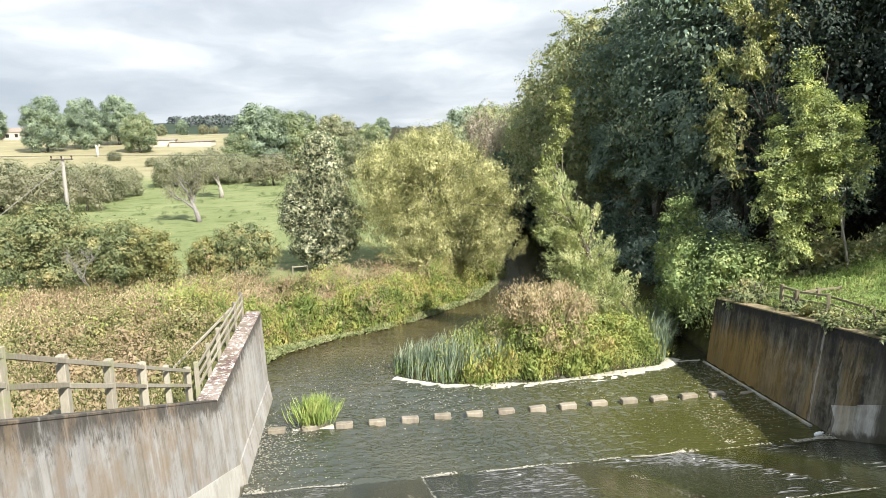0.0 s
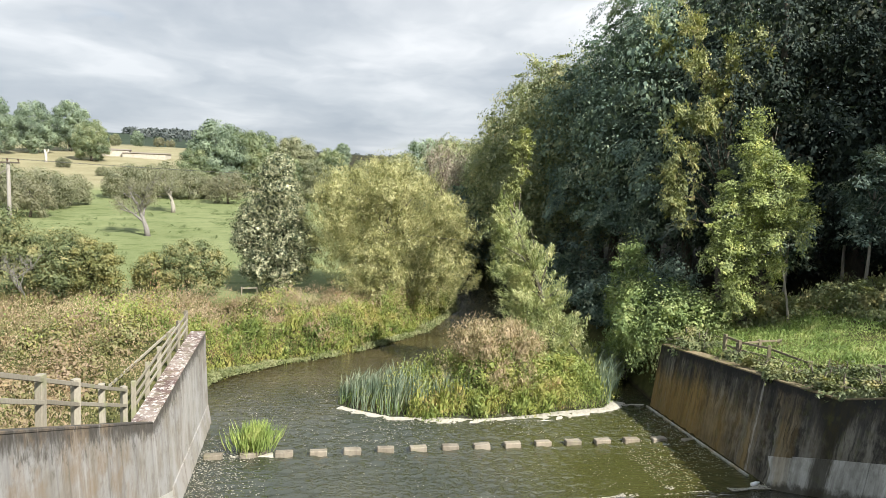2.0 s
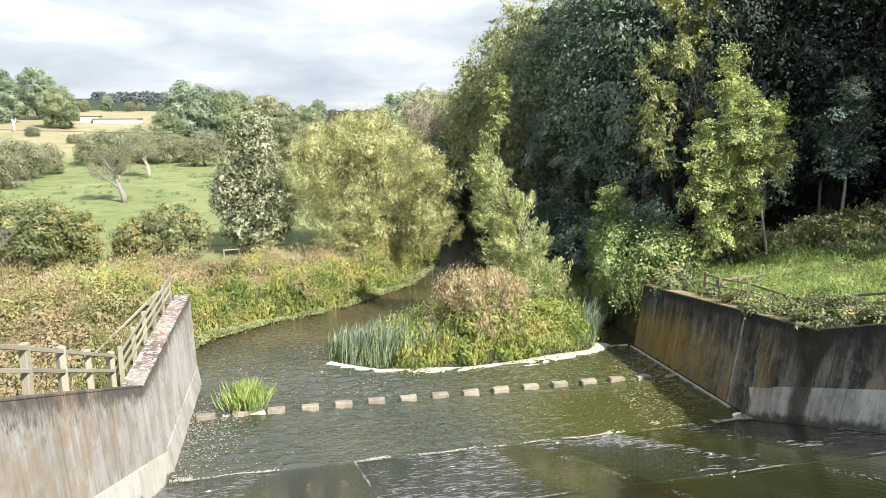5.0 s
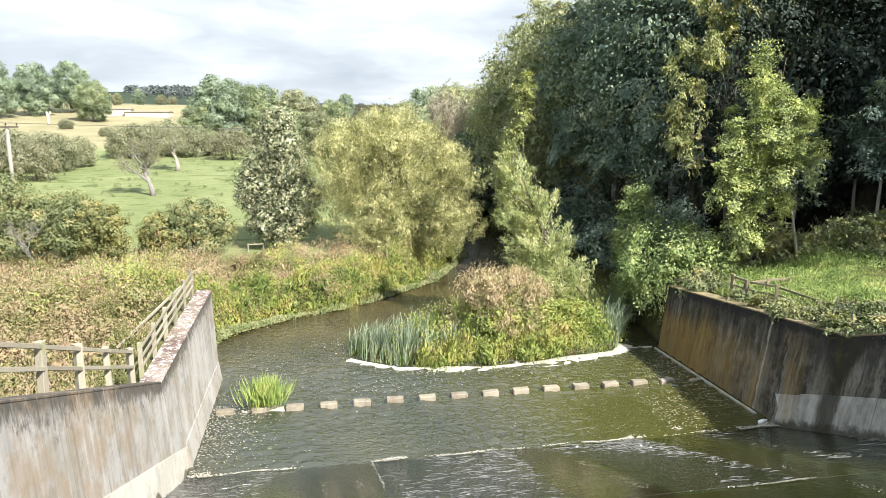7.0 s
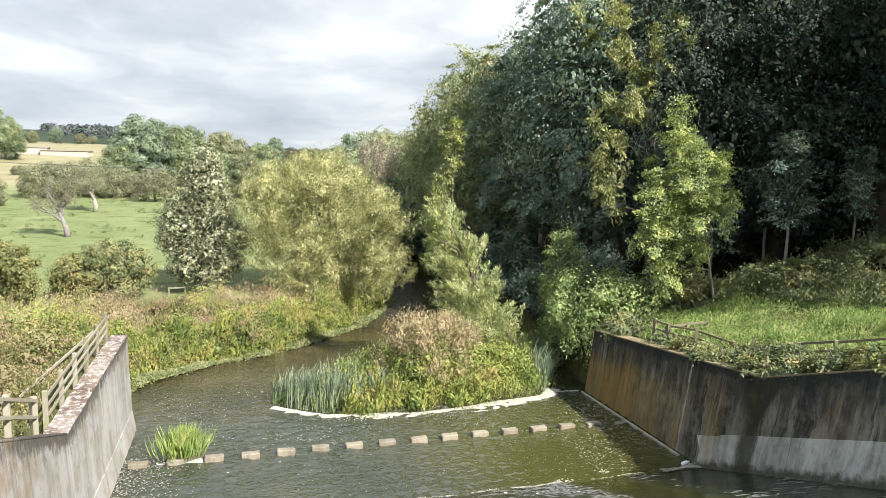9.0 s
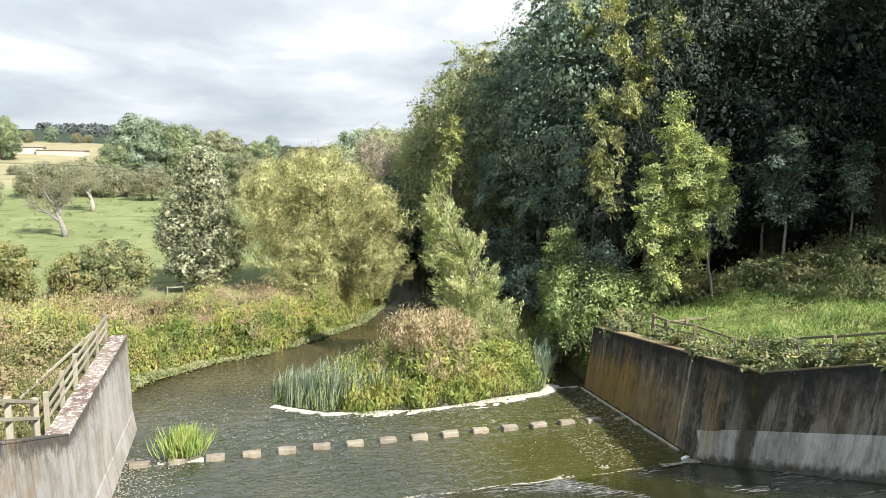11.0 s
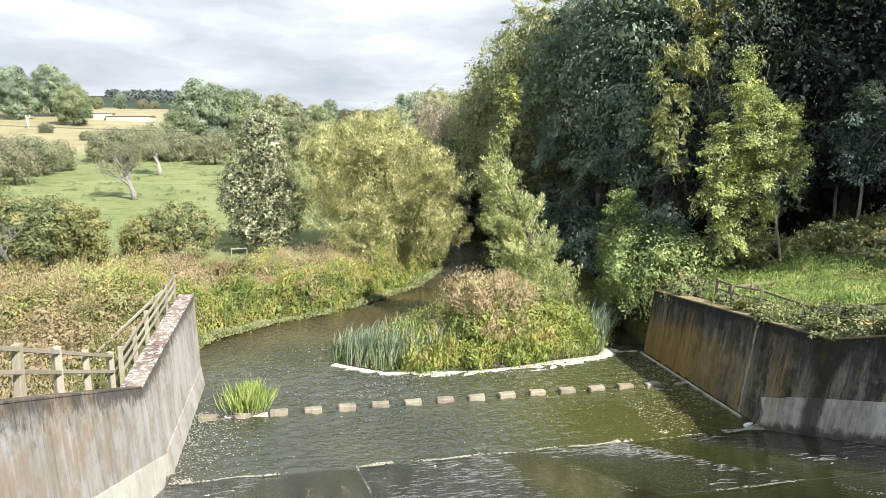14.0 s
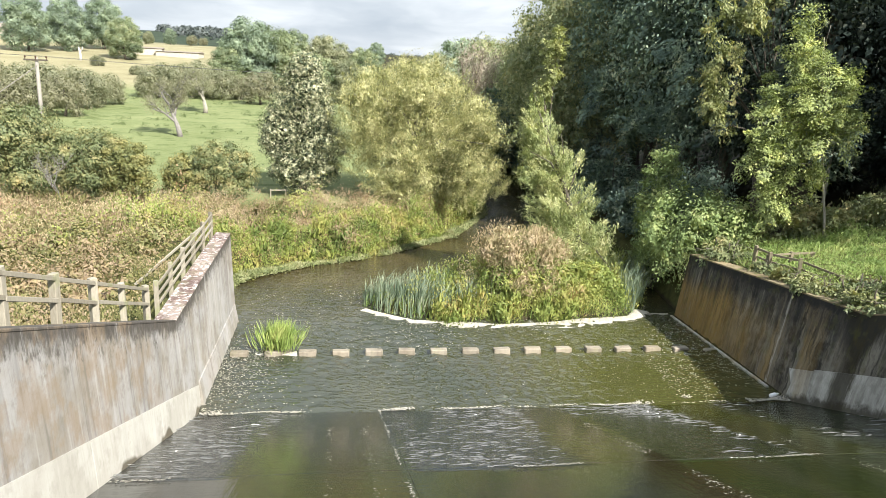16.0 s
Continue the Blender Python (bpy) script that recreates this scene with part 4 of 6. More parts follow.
# ---- plants ----


def lump_points(k, lobes, shell=0.5, bumpy=0.16):
    """Clump centres in a crown made of lobes (cx, cy, cz, rx, ry, rz), most of them near the outside, with the outward way."""
    lobes = np.asarray(lobes, float)
    vol = np.prod(lobes[:, 3:], 1) ** (2 / 3)
    pick = RNG.choice(len(lobes), k, p=vol / vol.sum())
    way = unit(RNG.normal(size=(k, 3)))
    r = shell + (1.0 - shell) * RNG.uniform(0, 1, k) ** 0.5
    wob = 1 + bumpy * (np.sin(way[:, 0] * 7 + pick) + np.sin(way[:, 1] * 8 + 2 * pick) + np.sin(way[:, 2] * 9 + pick)) / 1.5
    at = lobes[pick, :3] + way * lobes[pick, 3:] * (r * wob)[:, None]
    return at, way


def crown_mesh(name, lobes, boughs, per, reach, spread, leaf, thin, droop=0.2, shell=0.6, flat=0.6, wind=(0.15, 0.0, 0.0), rise=0.0, bumpy=0.16, puff=0.5, messy=0.24):
    """A crown of many small leaves set along boughs that reach outwards from the lobes and hang or rise at their tips."""
    tip, way = lump_points(boughs, lobes, shell, bumpy)
    size = reach * RNG.uniform(0.55, 1.35, boughs)
    along = unit(way + RNG.normal(size=way.shape) * 0.35 + np.array([0, 0, rise]))
    tone = RNG.uniform(0.75, 1.25, boughs)
    tip, way, size, along, tone = (np.repeat(v, per, 0) for v in (tip, way, size, along, tone))
    k = len(tip)
    t = RNG.uniform(0, 1, k) ** 0.75
    s1 = unit(np.cross(along, np.array([0, 0, 1.0])) + 1e-6)
    s2 = np.cross(s1, along)
    pos = tip - along * (size * (1 - t))[:, None]
    pos[:, 2] -= droop * size * t * t
    wide = spread * tone * (0.45 + np.sin(np.pi * np.minimum(t + 0.12, 1.0)))
    across = RNG.normal(size=k)
    pos = pos + s1 * (across * wide)[:, None] + s2 * (RNG.normal(size=k) * wide * flat)[:, None]
    dirs = unit(along * 0.8 + s1 * np.sign(across)[:, None] * 0.5 + RNG.normal(size=pos.shape) * 0.4 + np.asarray(wind) + np.array([0, 0, -droop * 1.2]))
    face = unit(s2 * 0.7 + way * puff + np.array([0.05, -0.1, 0.5]))
    return leaves(name, pos, dirs, leaf * RNG.uniform(0.6, 1.3, k), leaf * thin * RNG.uniform(0.7, 1.2, k), face, messy)


def dome_crown(name, lobes, k, leaf, thin, messy=0.3, ragged=0.08, hang=0.3):
    """A crown of rounded masses: leaves lie on the outside of the lobes, none where one lobe runs into another."""
    lobes = np.asarray(lobes, float)
    area = np.prod(lobes[:, 3:], 1) ** (2 / 3)
    pick = RNG.choice(len(lobes), k, p=area / area.sum())
    way = unit(RNG.normal(size=(k, 3)))
    at = lobes[pick, :3] + way * lobes[pick, 3:] * (1 + ragged * RNG.normal(size=(k, 1)).clip(-2, 1.3) - 0.12 * (RNG.uniform(size=(k, 1)) < 0.25))
    keep = way[:, 2] > -0.8
    for i, lobe in enumerate(lobes):
        keep &= (pick == i) | ((((at - lobe[:3]) / lobe[3:]) ** 2).sum(1) > 0.72)
    at, out = at[keep], unit(way[keep] / lobes[pick[keep], 3:])
    n = len(at)
    size = leaf * RNG.uniform(0.6, 1.3, n)
    # broad inner foliage that keeps the crown from being seen through
    m = k // 6
    pick = RNG.choice(len(lobes), m, p=area / area.sum())
    way = unit(RNG.normal(size=(m, 3)))
    heart = lobes[pick, :3] + way * lobes[pick, 3:] * RNG.uniform(0.3, 0.66, (m, 1))
    at, out = np.concatenate([at, heart]), np.concatenate([out, way])
    size = np.concatenate([size, np.full(m, leaf * 2.2)])
    dirs = unit(np.cross(out, RNG.normal(size=(n + m, 3))) + out * 0.25 * (size < leaf * 2)[:, None] + np.array([0.1, 0, -hang]))
    return leaves(name, at, dirs, size, size * thin * RNG.uniform(0.8, 1.2, n + m), out, messy)


def masses(rx, ry, h, seed, base=0.1, first=13, second=26):
    """Lobes of a billowing crown: one body, large masses on it, small ones on those."""
    r = np.random.default_rng(seed)
    mid = h * (0.5 + base / 2)
    lobes = [(0, 0, mid, rx * 0.74, ry * 0.74, h * (0.5 - base / 2) * 0.86)]
    for count, at, size in ((first, 0.68, 0.36), (second, 0.86, 0.21)):
        for i in range(count):
            z = 1 - 1.75 * (i + 0.5) / count + r.normal(0, 0.06)
            z = max(-0.85, min(0.95, z))
            a, w = i * 2.4 + r.normal(0, 0.25), math.sqrt(1 - z * z)
            q = size * r.uniform(0.75, 1.25)
            lobes.append((math.cos(a) * w * rx * at, math.sin(a) * w * ry * at, mid + z * h * (0.5 - base / 2) * at, rx * q, ry * q, (rx + ry) / 2 * q * 0.85))
    return lobes


def limbs(bm, base, tip, r0, r1, ends, bend=0.6, sides=7, root_at=0.25):
    """A trunk from base to tip with limbs that fork off it towards the ends."""
    base, tip = Vector(base), Vector(tip)
    pts, rad = [], []
    wob = Vector((RNG.normal(0, bend), RNG.normal(0, bend), 0))
    for i in range(7):
        t = i / 6
        pts.append(base.lerp(tip, t) + wob * math.sin(t * math.pi) * 0.5 + Vector((RNG.normal(0, 0.03), RNG.normal(0, 0.03), 0)) * (i > 0))
        rad.append(r0 * (1 - t) + r1 * t + (0.35 * r0 if i == 0 else 0))
    tube(bm, pts, rad, sides)
    for e in ends:
        e = Vector(e)
        t = min(0.9, max(root_at, root_at + (0.85 - root_at) * (e.z - base.z) / max(tip.z - base.z, 0.1) * RNG.uniform(0.6, 0.9)))
        s = pts[int(t * 6)].lerp(pts[min(6, int(t * 6) + 1)], t * 6 - int(t * 6))
        r = (r0 * (1 - t) + r1 * t) * 0.55
        mid = s.lerp(e, 0.5) + Vector((RNG.normal(0, 0.15), RNG.normal(0, 0.15), 0.12 * (e - s).length))
        tube(bm, [s, s.lerp(mid, 0.5) + Vector((0, 0, 0.04)), mid, mid.lerp(e, 0.5), e], [r, r * 0.8, r * 0.6, r * 0.4, 0.012], 5)


def billows(lobes, k, size, seed):
    """Smaller rounded masses set over the outside of the lobes of a crown."""
    r = np.random.default_rng(seed)
    out = [(x, y, z, a * 0.78, b * 0.78, c * 0.78) for x, y, z, a, b, c in lobes]
    for x, y, z, a, b, c in lobes:
        for w in unit(r.normal(size=(k, 3)) + np.array([0, -0.3, 0.2])):
            q = size * r.uniform(0.7, 1.3)
            out.append((x + w[0] * (a - 0.6 * q), y + w[1] * (b - 0.6 * q), z + w[2] * (c - 0.6 * q), q, q, q * 0.85))
    return [l for l in out if l[2] > 0.3]


def tree(name, at, label, category, trunk, lobes, crown, leaf_mat, bark, n_limbs=9, group=""):
    """at: base; trunk: (tip, r0, r1) from the base; lobes from the base; crown: arguments of crown_mesh."""
    root = thing(name, at, label, category, group)
    tip, r0, r1 = trunk
    ends, _ = lump_points(n_limbs, lobes, 0.55, 0.1)
    bm = bmesh.new()
    limbs(bm, (0, 0, -0.4), tip, r0, r1, ends, bend=0.03 * tip[2])
    part("trunk", bm, bark, root, smooth=True)
    link_mesh("crown", crown_mesh("crown", lobes, **crown), leaf_mat, root)
    return root


def on_ground(x, y, sink=0.0):
    return (x, y, float(ground_z(x, y)) - sink)


# the round willow on the far bank
gz = float(ground_z(5.6, 53.5))
WILLOW_LOBES = [(-0.4, 0, 5.4, 5.4, 5.2, 5.0), (3.4, -0.6, 4.8, 3.4, 3.6, 4.2), (-2.9, -0.2, 6.0, 2.6, 3.2, 3.6), (0.6, 0, 8.4, 3.3, 3.4, 2.8), (5.0, -1.0, 5.6, 2.0, 2.4, 2.2), (2.2, -2.8, 2.4, 4.0, 2.4, 2.4), (-1.0, -2.2, 2.4, 2.6, 2.0, 2.2), (4.6, -1.6, 2.2, 2.8, 2.6, 2.0), (0.6, -2.6, 1.6, 2.8, 2.0, 1.7)]
willow = tree("willow_tree", (5.6, 53.5, gz), "broad round willow with yellowing narrow leaves by the river", "tree", ((0.8, 0, 7.0), 0.42, 0.10),
     WILLOW_LOBES,
     dict(boughs=1000, per=104, reach=1.8, spread=0.15, leaf=0.21, thin=0.2, droop=0.05, shell=0.42, flat=0.9, wind=(0.3, 0, 0.1), rise=1.0, bumpy=0.24), L_WILLOW, BARK_GREY, 8)
link_mesh("inner_crown", dome_crown("inner_crown", billows(WILLOW_LOBES, 12, 0.95, 14), 105000, 0.155, 0.26, 0.55, 0.30, -0.9), L_WILLOW, willow)
# the white-leaved tree beside it
gz = float(ground_z(-2.4, 55.5))
WHITEBEAM_LOBES = [(0, 0, 4.0, 3.3, 3.0, 3.6), (-0.1, 0, 6.6, 2.6, 2.4, 3.0), (0.1, 0, 9.0, 1.2, 1.2, 1.9), (0.3, -0.6, 2.2, 2.6, 2.4, 2.0), (-1.6, 0, 4.6, 1.9, 1.9, 2.0)]
whitebeam = tree("whitebeam_tree", (-2.4, 55.5, gz), "upright tree showing the white undersides of its leaves", "tree", ((0.2, 0, 9.0), 0.26, 0.05),
     WHITEBEAM_LOBES,
     dict(boughs=1000, per=62, reach=0.8, spread=0.2, leaf=0.115, thin=0.6, droop=0.15, shell=0.72, rise=0.4, bumpy=0.12, messy=0.25), L_WHITE, BARK_GREY, 12)
link_mesh("inner_crown", dome_crown("inner_crown", billows(WHITEBEAM_LOBES, 12, 0.75, 15), 26000, 0.15, 0.6, 0.35, 0.16, 0.2), L_WHITE, whitebeam)
# the leaning willow behind the spit
tree("leaning_willow_tree", (14.57, 36.0, 0.3), "slender silver-green willow leaning over the river", "tree", ((-3.7, 0.6, 9.4), 0.22, 0.04),
     [(-0.5, -0.4, 1.3, 1.9, 1.6, 1.5), (-1.5, -0.2, 3.2, 2.3, 1.8, 1.7), (-2.3, 0.1, 4.8, 2.25, 1.8, 1.7), (-2.95, 0.4, 6.3, 2.0, 1.6, 1.6), (-3.5, 0.6, 7.7, 1.6, 1.3, 1.5), (-3.85, 0.8, 9.0, 0.95, 0.9, 1.2)],
     dict(boughs=330, per=130, reach=1.9, spread=0.14, leaf=0.24, thin=0.17, bumpy=0.14, droop=0.0, shell=0.5, flat=0.9, wind=(-0.35, 0, 0.2), rise=0.8), L_LEAN, BARK, 14)
# ivy-clad stem behind it
tree("ivy_clad_tree", on_ground(14.0, 41.6), "slim bright ivy-clad stem standing against the dark wood", "tree", ((-1.45, 0.3, 10.2), 0.13, 0.06),
     [(-1.6, 0.3, 9.2, 0.55, 0.5, 0.7), (-1.45, 0.3, 10.4, 0.6, 0.5, 0.8), (-1.15, 0.3, 11.6, 0.7, 0.6, 0.8), (-0.95, 0.3, 12.8, 0.7, 0.6, 0.8), (-0.8, 0.3, 13.8, 0.4, 0.4, 0.6)],
     dict(boughs=110, per=34, reach=0.5, spread=0.16, leaf=0.15, thin=0.65, droop=0.4, bumpy=0.35), L_IVY, BARK, 3)
# the young birch on the right bank
gz = float(ground_z(24.6, 31.2))
tree("birch_tree", (24.6, 31.2, gz), "young sunlit birch with pale stem and hanging twigs on the bank", "tree", ((-1.6, 0.5, 9.6), 0.062, 0.02),
     [(-1.0, 0.2, 3.2, 0.8, 0.8, 1.0), (-2.8, 0.4, 2.2, 1.2, 1.0, 1.5), (-2.8, 0.6, 3.8, 1.2, 1.0, 1.3), (-1.7, 0.2, 5.1, 1.8, 1.5, 1.9), (-2.0, 0.4, 7.1, 2.1, 1.6, 1.8), (-2.1, 0.5, 8.8, 1.5, 1.2, 1.4), (-2.4, 0.6, 10.1, 0.8, 0.7, 1.1), (-3.8, 0.4, 4.4, 1.1, 1.0, 1.6), (-3.9, 0.5, 6.4, 0.9, 0.9, 1.3), (0.1, 0, 5.8, 0.8, 0.8, 1.5), (-0.3, 0, 7.8, 0.9, 0.8, 1.3)],
     dict(boughs=400, per=96, reach=1.2, spread=0.18, leaf=0.135, thin=0.55, droop=0.5, wind=(-0.15, 0, 0), rise=0.2, bumpy=0.3), L_BIRCH, BARK_PALE, 16)


# ---- the wood on the right ----
def big_tree(name, label, height, radius, leaf_mat, boughs, per, leaf, spread, massed, full=0.74, low=0.12, group="trees of the wood"):
    """A large broadleaf with a deep crown of layered sprays; built at the origin."""
    lobes = [(0, 0, height * 0.52, radius * 0.9, radius * 0.9, height * 0.38)]
    for i in range(9):
        a, zz = i * 2.4, height * (low + 0.12 + 0.075 * i)
        rr = radius * (0.62 if i < 6 else 0.42)
        lobes.append((math.cos(a) * radius * 0.52, math.sin(a) * radius * 0.52, zz, rr, rr, height * 0.13))
    lobes.append((0, 0, height * 0.88, radius * 0.45, radius * 0.45, height * 0.12))
    root = tree(name, (0, 0, 0), label, "tree", ((0, 0, height * 0.85), radius * 0.065, 0.08), lobes,
                dict(boughs=boughs, per=per, reach=1.7, spread=spread, leaf=leaf, thin=0.55, droop=0.75, shell=0.78, flat=0.12, bumpy=0.12, puff=0.7, messy=0.2), leaf_mat, BARK, 3, group)
    body = masses(radius * full, radius * full, height * (0.7 + 0.24 * full), int(boughs + height), low - 0.1, 22, 60)
    link_mesh("inner_crown", dome_crown("inner_crown", body, massed, leaf, 0.55, 0.4, 0.14, 0.6), leaf_mat, root)
    return root


def set_at(ob, x, y, height_scale, turn, sink=0.3):
    ob.matrix_basis = Matrix.Translation(on_ground(x, y, sink)) @ pose(0, 0, 0, 0, 0, turn) @ Matrix.Diagonal((height_scale, height_scale, height_scale, 1))


WOOD_A = big_tree("beech_tree", "tall dark-green beech at the edge of the shady wood", 20.0, 6.0, L_WOOD, 200, 180, 0.18, 0.36, 27000, 1.0)
WOOD_B = big_tree("beech_tree", "tall beech with tawny turning leaves at the wood's edge", 19.0, 5.6, L_TAWNY, 210, 150, 0.19, 0.36, 36000, 1.0)
WOOD_C = big_tree("beech_tree", "tall beech deep in the wood, shade put into its leaf colour", 20.0, 6.6, L_DEEP, 130, 110, 0.19, 0.42, 15000, 0.84)
PLACES_A = [(25.8, 55.5, 0.97, 70), (27.4, 51.0, 0.97, 200), (27.4, 46.5, 1.05, 140)]
PLACES_B = [(23.5, 61.0, 1.03, 150), (22.9, 69.0, 1.03, 0), (24.0, 80.0, 0.98, 100), (21.3, 106.0, 0.7, 40), (27.5, 112.0, 0.84, 200)]
# the last four of PLACES_C stand out of view, added to shade the wood
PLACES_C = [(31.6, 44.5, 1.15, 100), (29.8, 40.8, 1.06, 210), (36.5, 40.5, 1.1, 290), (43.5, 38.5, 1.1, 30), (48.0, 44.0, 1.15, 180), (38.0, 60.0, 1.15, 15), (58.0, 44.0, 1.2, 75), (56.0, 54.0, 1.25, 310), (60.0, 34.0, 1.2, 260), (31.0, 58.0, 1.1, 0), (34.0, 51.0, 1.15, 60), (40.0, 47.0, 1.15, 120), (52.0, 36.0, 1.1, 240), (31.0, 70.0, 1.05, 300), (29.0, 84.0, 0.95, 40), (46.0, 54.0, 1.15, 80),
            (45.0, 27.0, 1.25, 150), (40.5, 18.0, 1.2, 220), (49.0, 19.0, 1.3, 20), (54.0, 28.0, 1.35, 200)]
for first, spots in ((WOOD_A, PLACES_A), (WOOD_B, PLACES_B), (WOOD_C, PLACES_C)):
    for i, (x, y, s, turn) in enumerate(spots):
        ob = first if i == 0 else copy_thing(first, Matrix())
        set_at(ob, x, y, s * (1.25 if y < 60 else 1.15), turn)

# a beech at the edge with tawny sprays hanging into the light
gz = float(ground_z(25.6, 38.5))
hung = [(-5.0, -0.3, 20.8, 1.5, 1.2, 1.0), (-2.4, -0.4, 20.8, 1.8, 1.4, 1.0), (0.2, -0.6, 20.2, 1.6, 1.3, 0.8), (-3.6, -0.7, 18.8, 1.5, 1.2, 0.9), (-1.4, -0.8, 18.5, 1.5, 1.2, 0.9), (-2.6, -0.9, 16.9, 1.6, 1.2, 0.9), (-4.1, -0.8, 15.4, 1.2, 1.0, 0.9), (-2.4, -0.9, 15.5, 0.9, 0.8, 0.7), (-4.4, -0.8, 13.7, 0.9, 0.8, 0.8), (-4.8, -0.9, 12.1, 1.2, 1.0, 0.8), (-3.6, -0.8, 11.7, 0.9, 0.9, 0.8), (-4.2, -0.8, 10.4, 0.9, 0.8, 0.8), (-3.3, -0.6, 9.6, 0.5, 0.5, 0.7)]
r = np.random.default_rng(77)
clumps = []
for x, y, z, a, b, c in hung:
    for k in range(5):
        w = r.normal(0, 0.55, 3)
        q = r.uniform(0.3, 0.6)
        clumps.append((x + w[0] * a, y + w[1] * b, z - gz + w[2] * c, q * 1.25, q, q * 0.7))
root = thing("beech_tree", (25.6, 38.5, gz), "beech at the wood's edge with sunlit tawny sprays hanging low", "tree", "trees of the wood")
bm = bmesh.new()
limbs(bm, (0, 0, -0.4), (0.2, 0.8, 12.0), 0.26, 0.05, [c[:3] for c in clumps[::5]])
part("trunk", bm, BARK, root, smooth=True)
link_mesh("crown", crown_mesh("crown", clumps, 330, 62, 0.9, 0.14, 0.16, 0.55, 0.9, 0.3, 0.2), L_SPRAY, root)

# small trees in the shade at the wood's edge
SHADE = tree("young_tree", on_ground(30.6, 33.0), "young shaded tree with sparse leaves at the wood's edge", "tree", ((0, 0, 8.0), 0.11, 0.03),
             [(0, 0, 4.2, 1.7, 1.7, 1.6), (-0.3, 0, 6.0, 1.6, 1.6, 1.6), (0, 0, 7.6, 1.1, 1.1, 1.3)],
             dict(boughs=90, per=60, reach=1.2, spread=0.28, leaf=0.22, thin=0.5, droop=0.3, flat=0.35), L_SHADE, BARK_PALE, 8, "young trees at the wood's edge")
for x, y, s, turn in ((35.8, 33.5, 0.8, 80), (33.0, 37.5, 1.1, 200), (27.4, 35.6, 0.9, 140)):
    set_at(copy_thing(SHADE, Matrix()), x, y, s, turn, 0.0)


# ---- shrubs ----
def shrub(name, x, y, size, label, leaf_mat, boughs, per, leaf, spread, thin=0.55, droop=0.25, group="", lift=0.0, shell=0.55, reach=None, rise=0.3, flat=0.5):
    rx, ry, h = size
    lobes = [(0, 0, h * 0.48, rx * 0.8, ry * 0.8, h * 0.48), (rx * 0.5, 0, h * 0.36, rx * 0.55, ry * 0.7, h * 0.36), (-rx * 0.5, 0.1, h * 0.38, rx * 0.55, ry * 0.7, h * 0.38), (rx * 0.1, -ry * 0.4, h * 0.3, rx * 0.7, ry * 0.6, h * 0.3)]
    at = on_ground(x, y)
    root = thing(name, (at[0], at[1], at[2] + lift), label, "shrub", group)
    ends, _ = lump_points(8, lobes, 0.5, 0.1)
    for k in range(3):
        a = k * 2.1
        bm = bmesh.new()
        limbs(bm, (0.25 * math.cos(a), 0.25 * math.sin(a), -0.3), (rx * 0.35 * math.cos(a), ry * 0.35 * math.sin(a), h * 0.75), 0.07, 0.02, ends[k::3], 0.1, 5)
        part("stem", bm, BARK, root, smooth=True)
    link_mesh("foliage", crown_mesh("foliage", lobes, max(12, boughs // 3), int(per * 2.6), reach or 0.45 * min(rx, h), spread * 0.8, leaf, thin, droop, shell, flat, rise=rise), leaf_mat, root)
    return root


def massed_bush(name, x, y, rx, ry, h, leaf_mat, label, seed, leaf=0.15, dense=2400, ragged=0.2, group=""):
    """A dense bush of billowing masses on a few stems."""
    root = thing(name, on_ground(x, y), label, "shrub", group)
    lobes = masses(rx, ry, h, seed, -0.05, 11, 24)
    for k in range(3):
        bm = bmesh.new()
        limbs(bm, (0.3 * math.cos(k * 2.1), 0.3 * math.sin(k * 2.1), -0.3), (rx * 0.3 * math.cos(k * 2.1), ry * 0.3 * math.sin(k * 2.1), h * 0.7), 0.07, 0.02, [l[:3] for l in lobes[k + 1:10:3]], 0.1, 5)
        part("stem", bm, BARK, root, smooth=True)
    link_mesh("foliage", dome_crown("foliage", lobes, int(dense * rx * h ** 0.5), leaf, 0.6, 0.25, ragged), leaf_mat, root)
    return root


# overhanging bushes behind the right wall
for x, y, top, rx, ry, leaf_mat, label in ((18.9, 34.0, 6.2, 3.0, 2.0, L_SHRUB, "arching green bush overhanging the end of the wall"), (18.3, 36.6, 8.5, 1.5, 1.4, L_SHRUB, "tall leafy bush standing above the arching ones"), (20.8, 37.6, 7.2, 2.6, 2.4, L_SHADE, "tall dark bush arching over the bank below the wood"), (20.6, 33.2, 5.6, 2.2, 1.7, L_SHRUB, "bright green bush below the birch")):
    base = float(ground_z(x, y))
    root = massed_bush("overhanging_bush", x, y, rx, ry, top - base, leaf_mat, label, int(x * 10), 0.13, 1500, 0.2, "bushes behind the wall's end")
    spray_lobes = [(0, 0, (top - base) * 0.5, rx * 0.95, ry * 0.95, (top - base) * 0.46)]
    link_mesh("hanging_spray", crown_mesh("hanging_spray", spray_lobes, 120, 60, 1.5, 0.24, 0.14, 0.45, 0.9, 0.75, 0.12), leaf_mat, root)
shrub("bramble_bush", 24.6, 32.6, (3.0, 1.8, 2.2), "low tangled bramble bush at the wood's edge", L_HEDGE, 330, 22, 0.2, 0.3, droop=0.4)
shrub("bramble_bush", 29.6, 30.4, (3.4, 1.8, 1.7), "low tangled bramble bush at the wood's edge", L_HEDGE, 330, 22, 0.2, 0.3, droop=0.4)
shrub("bramble_bush", 34.6, 28.4, (3.4, 1.8, 1.7), "low tangled bramble bush at the wood's edge", L_HEDGE, 330, 22, 0.2, 0.3, droop=0.4)
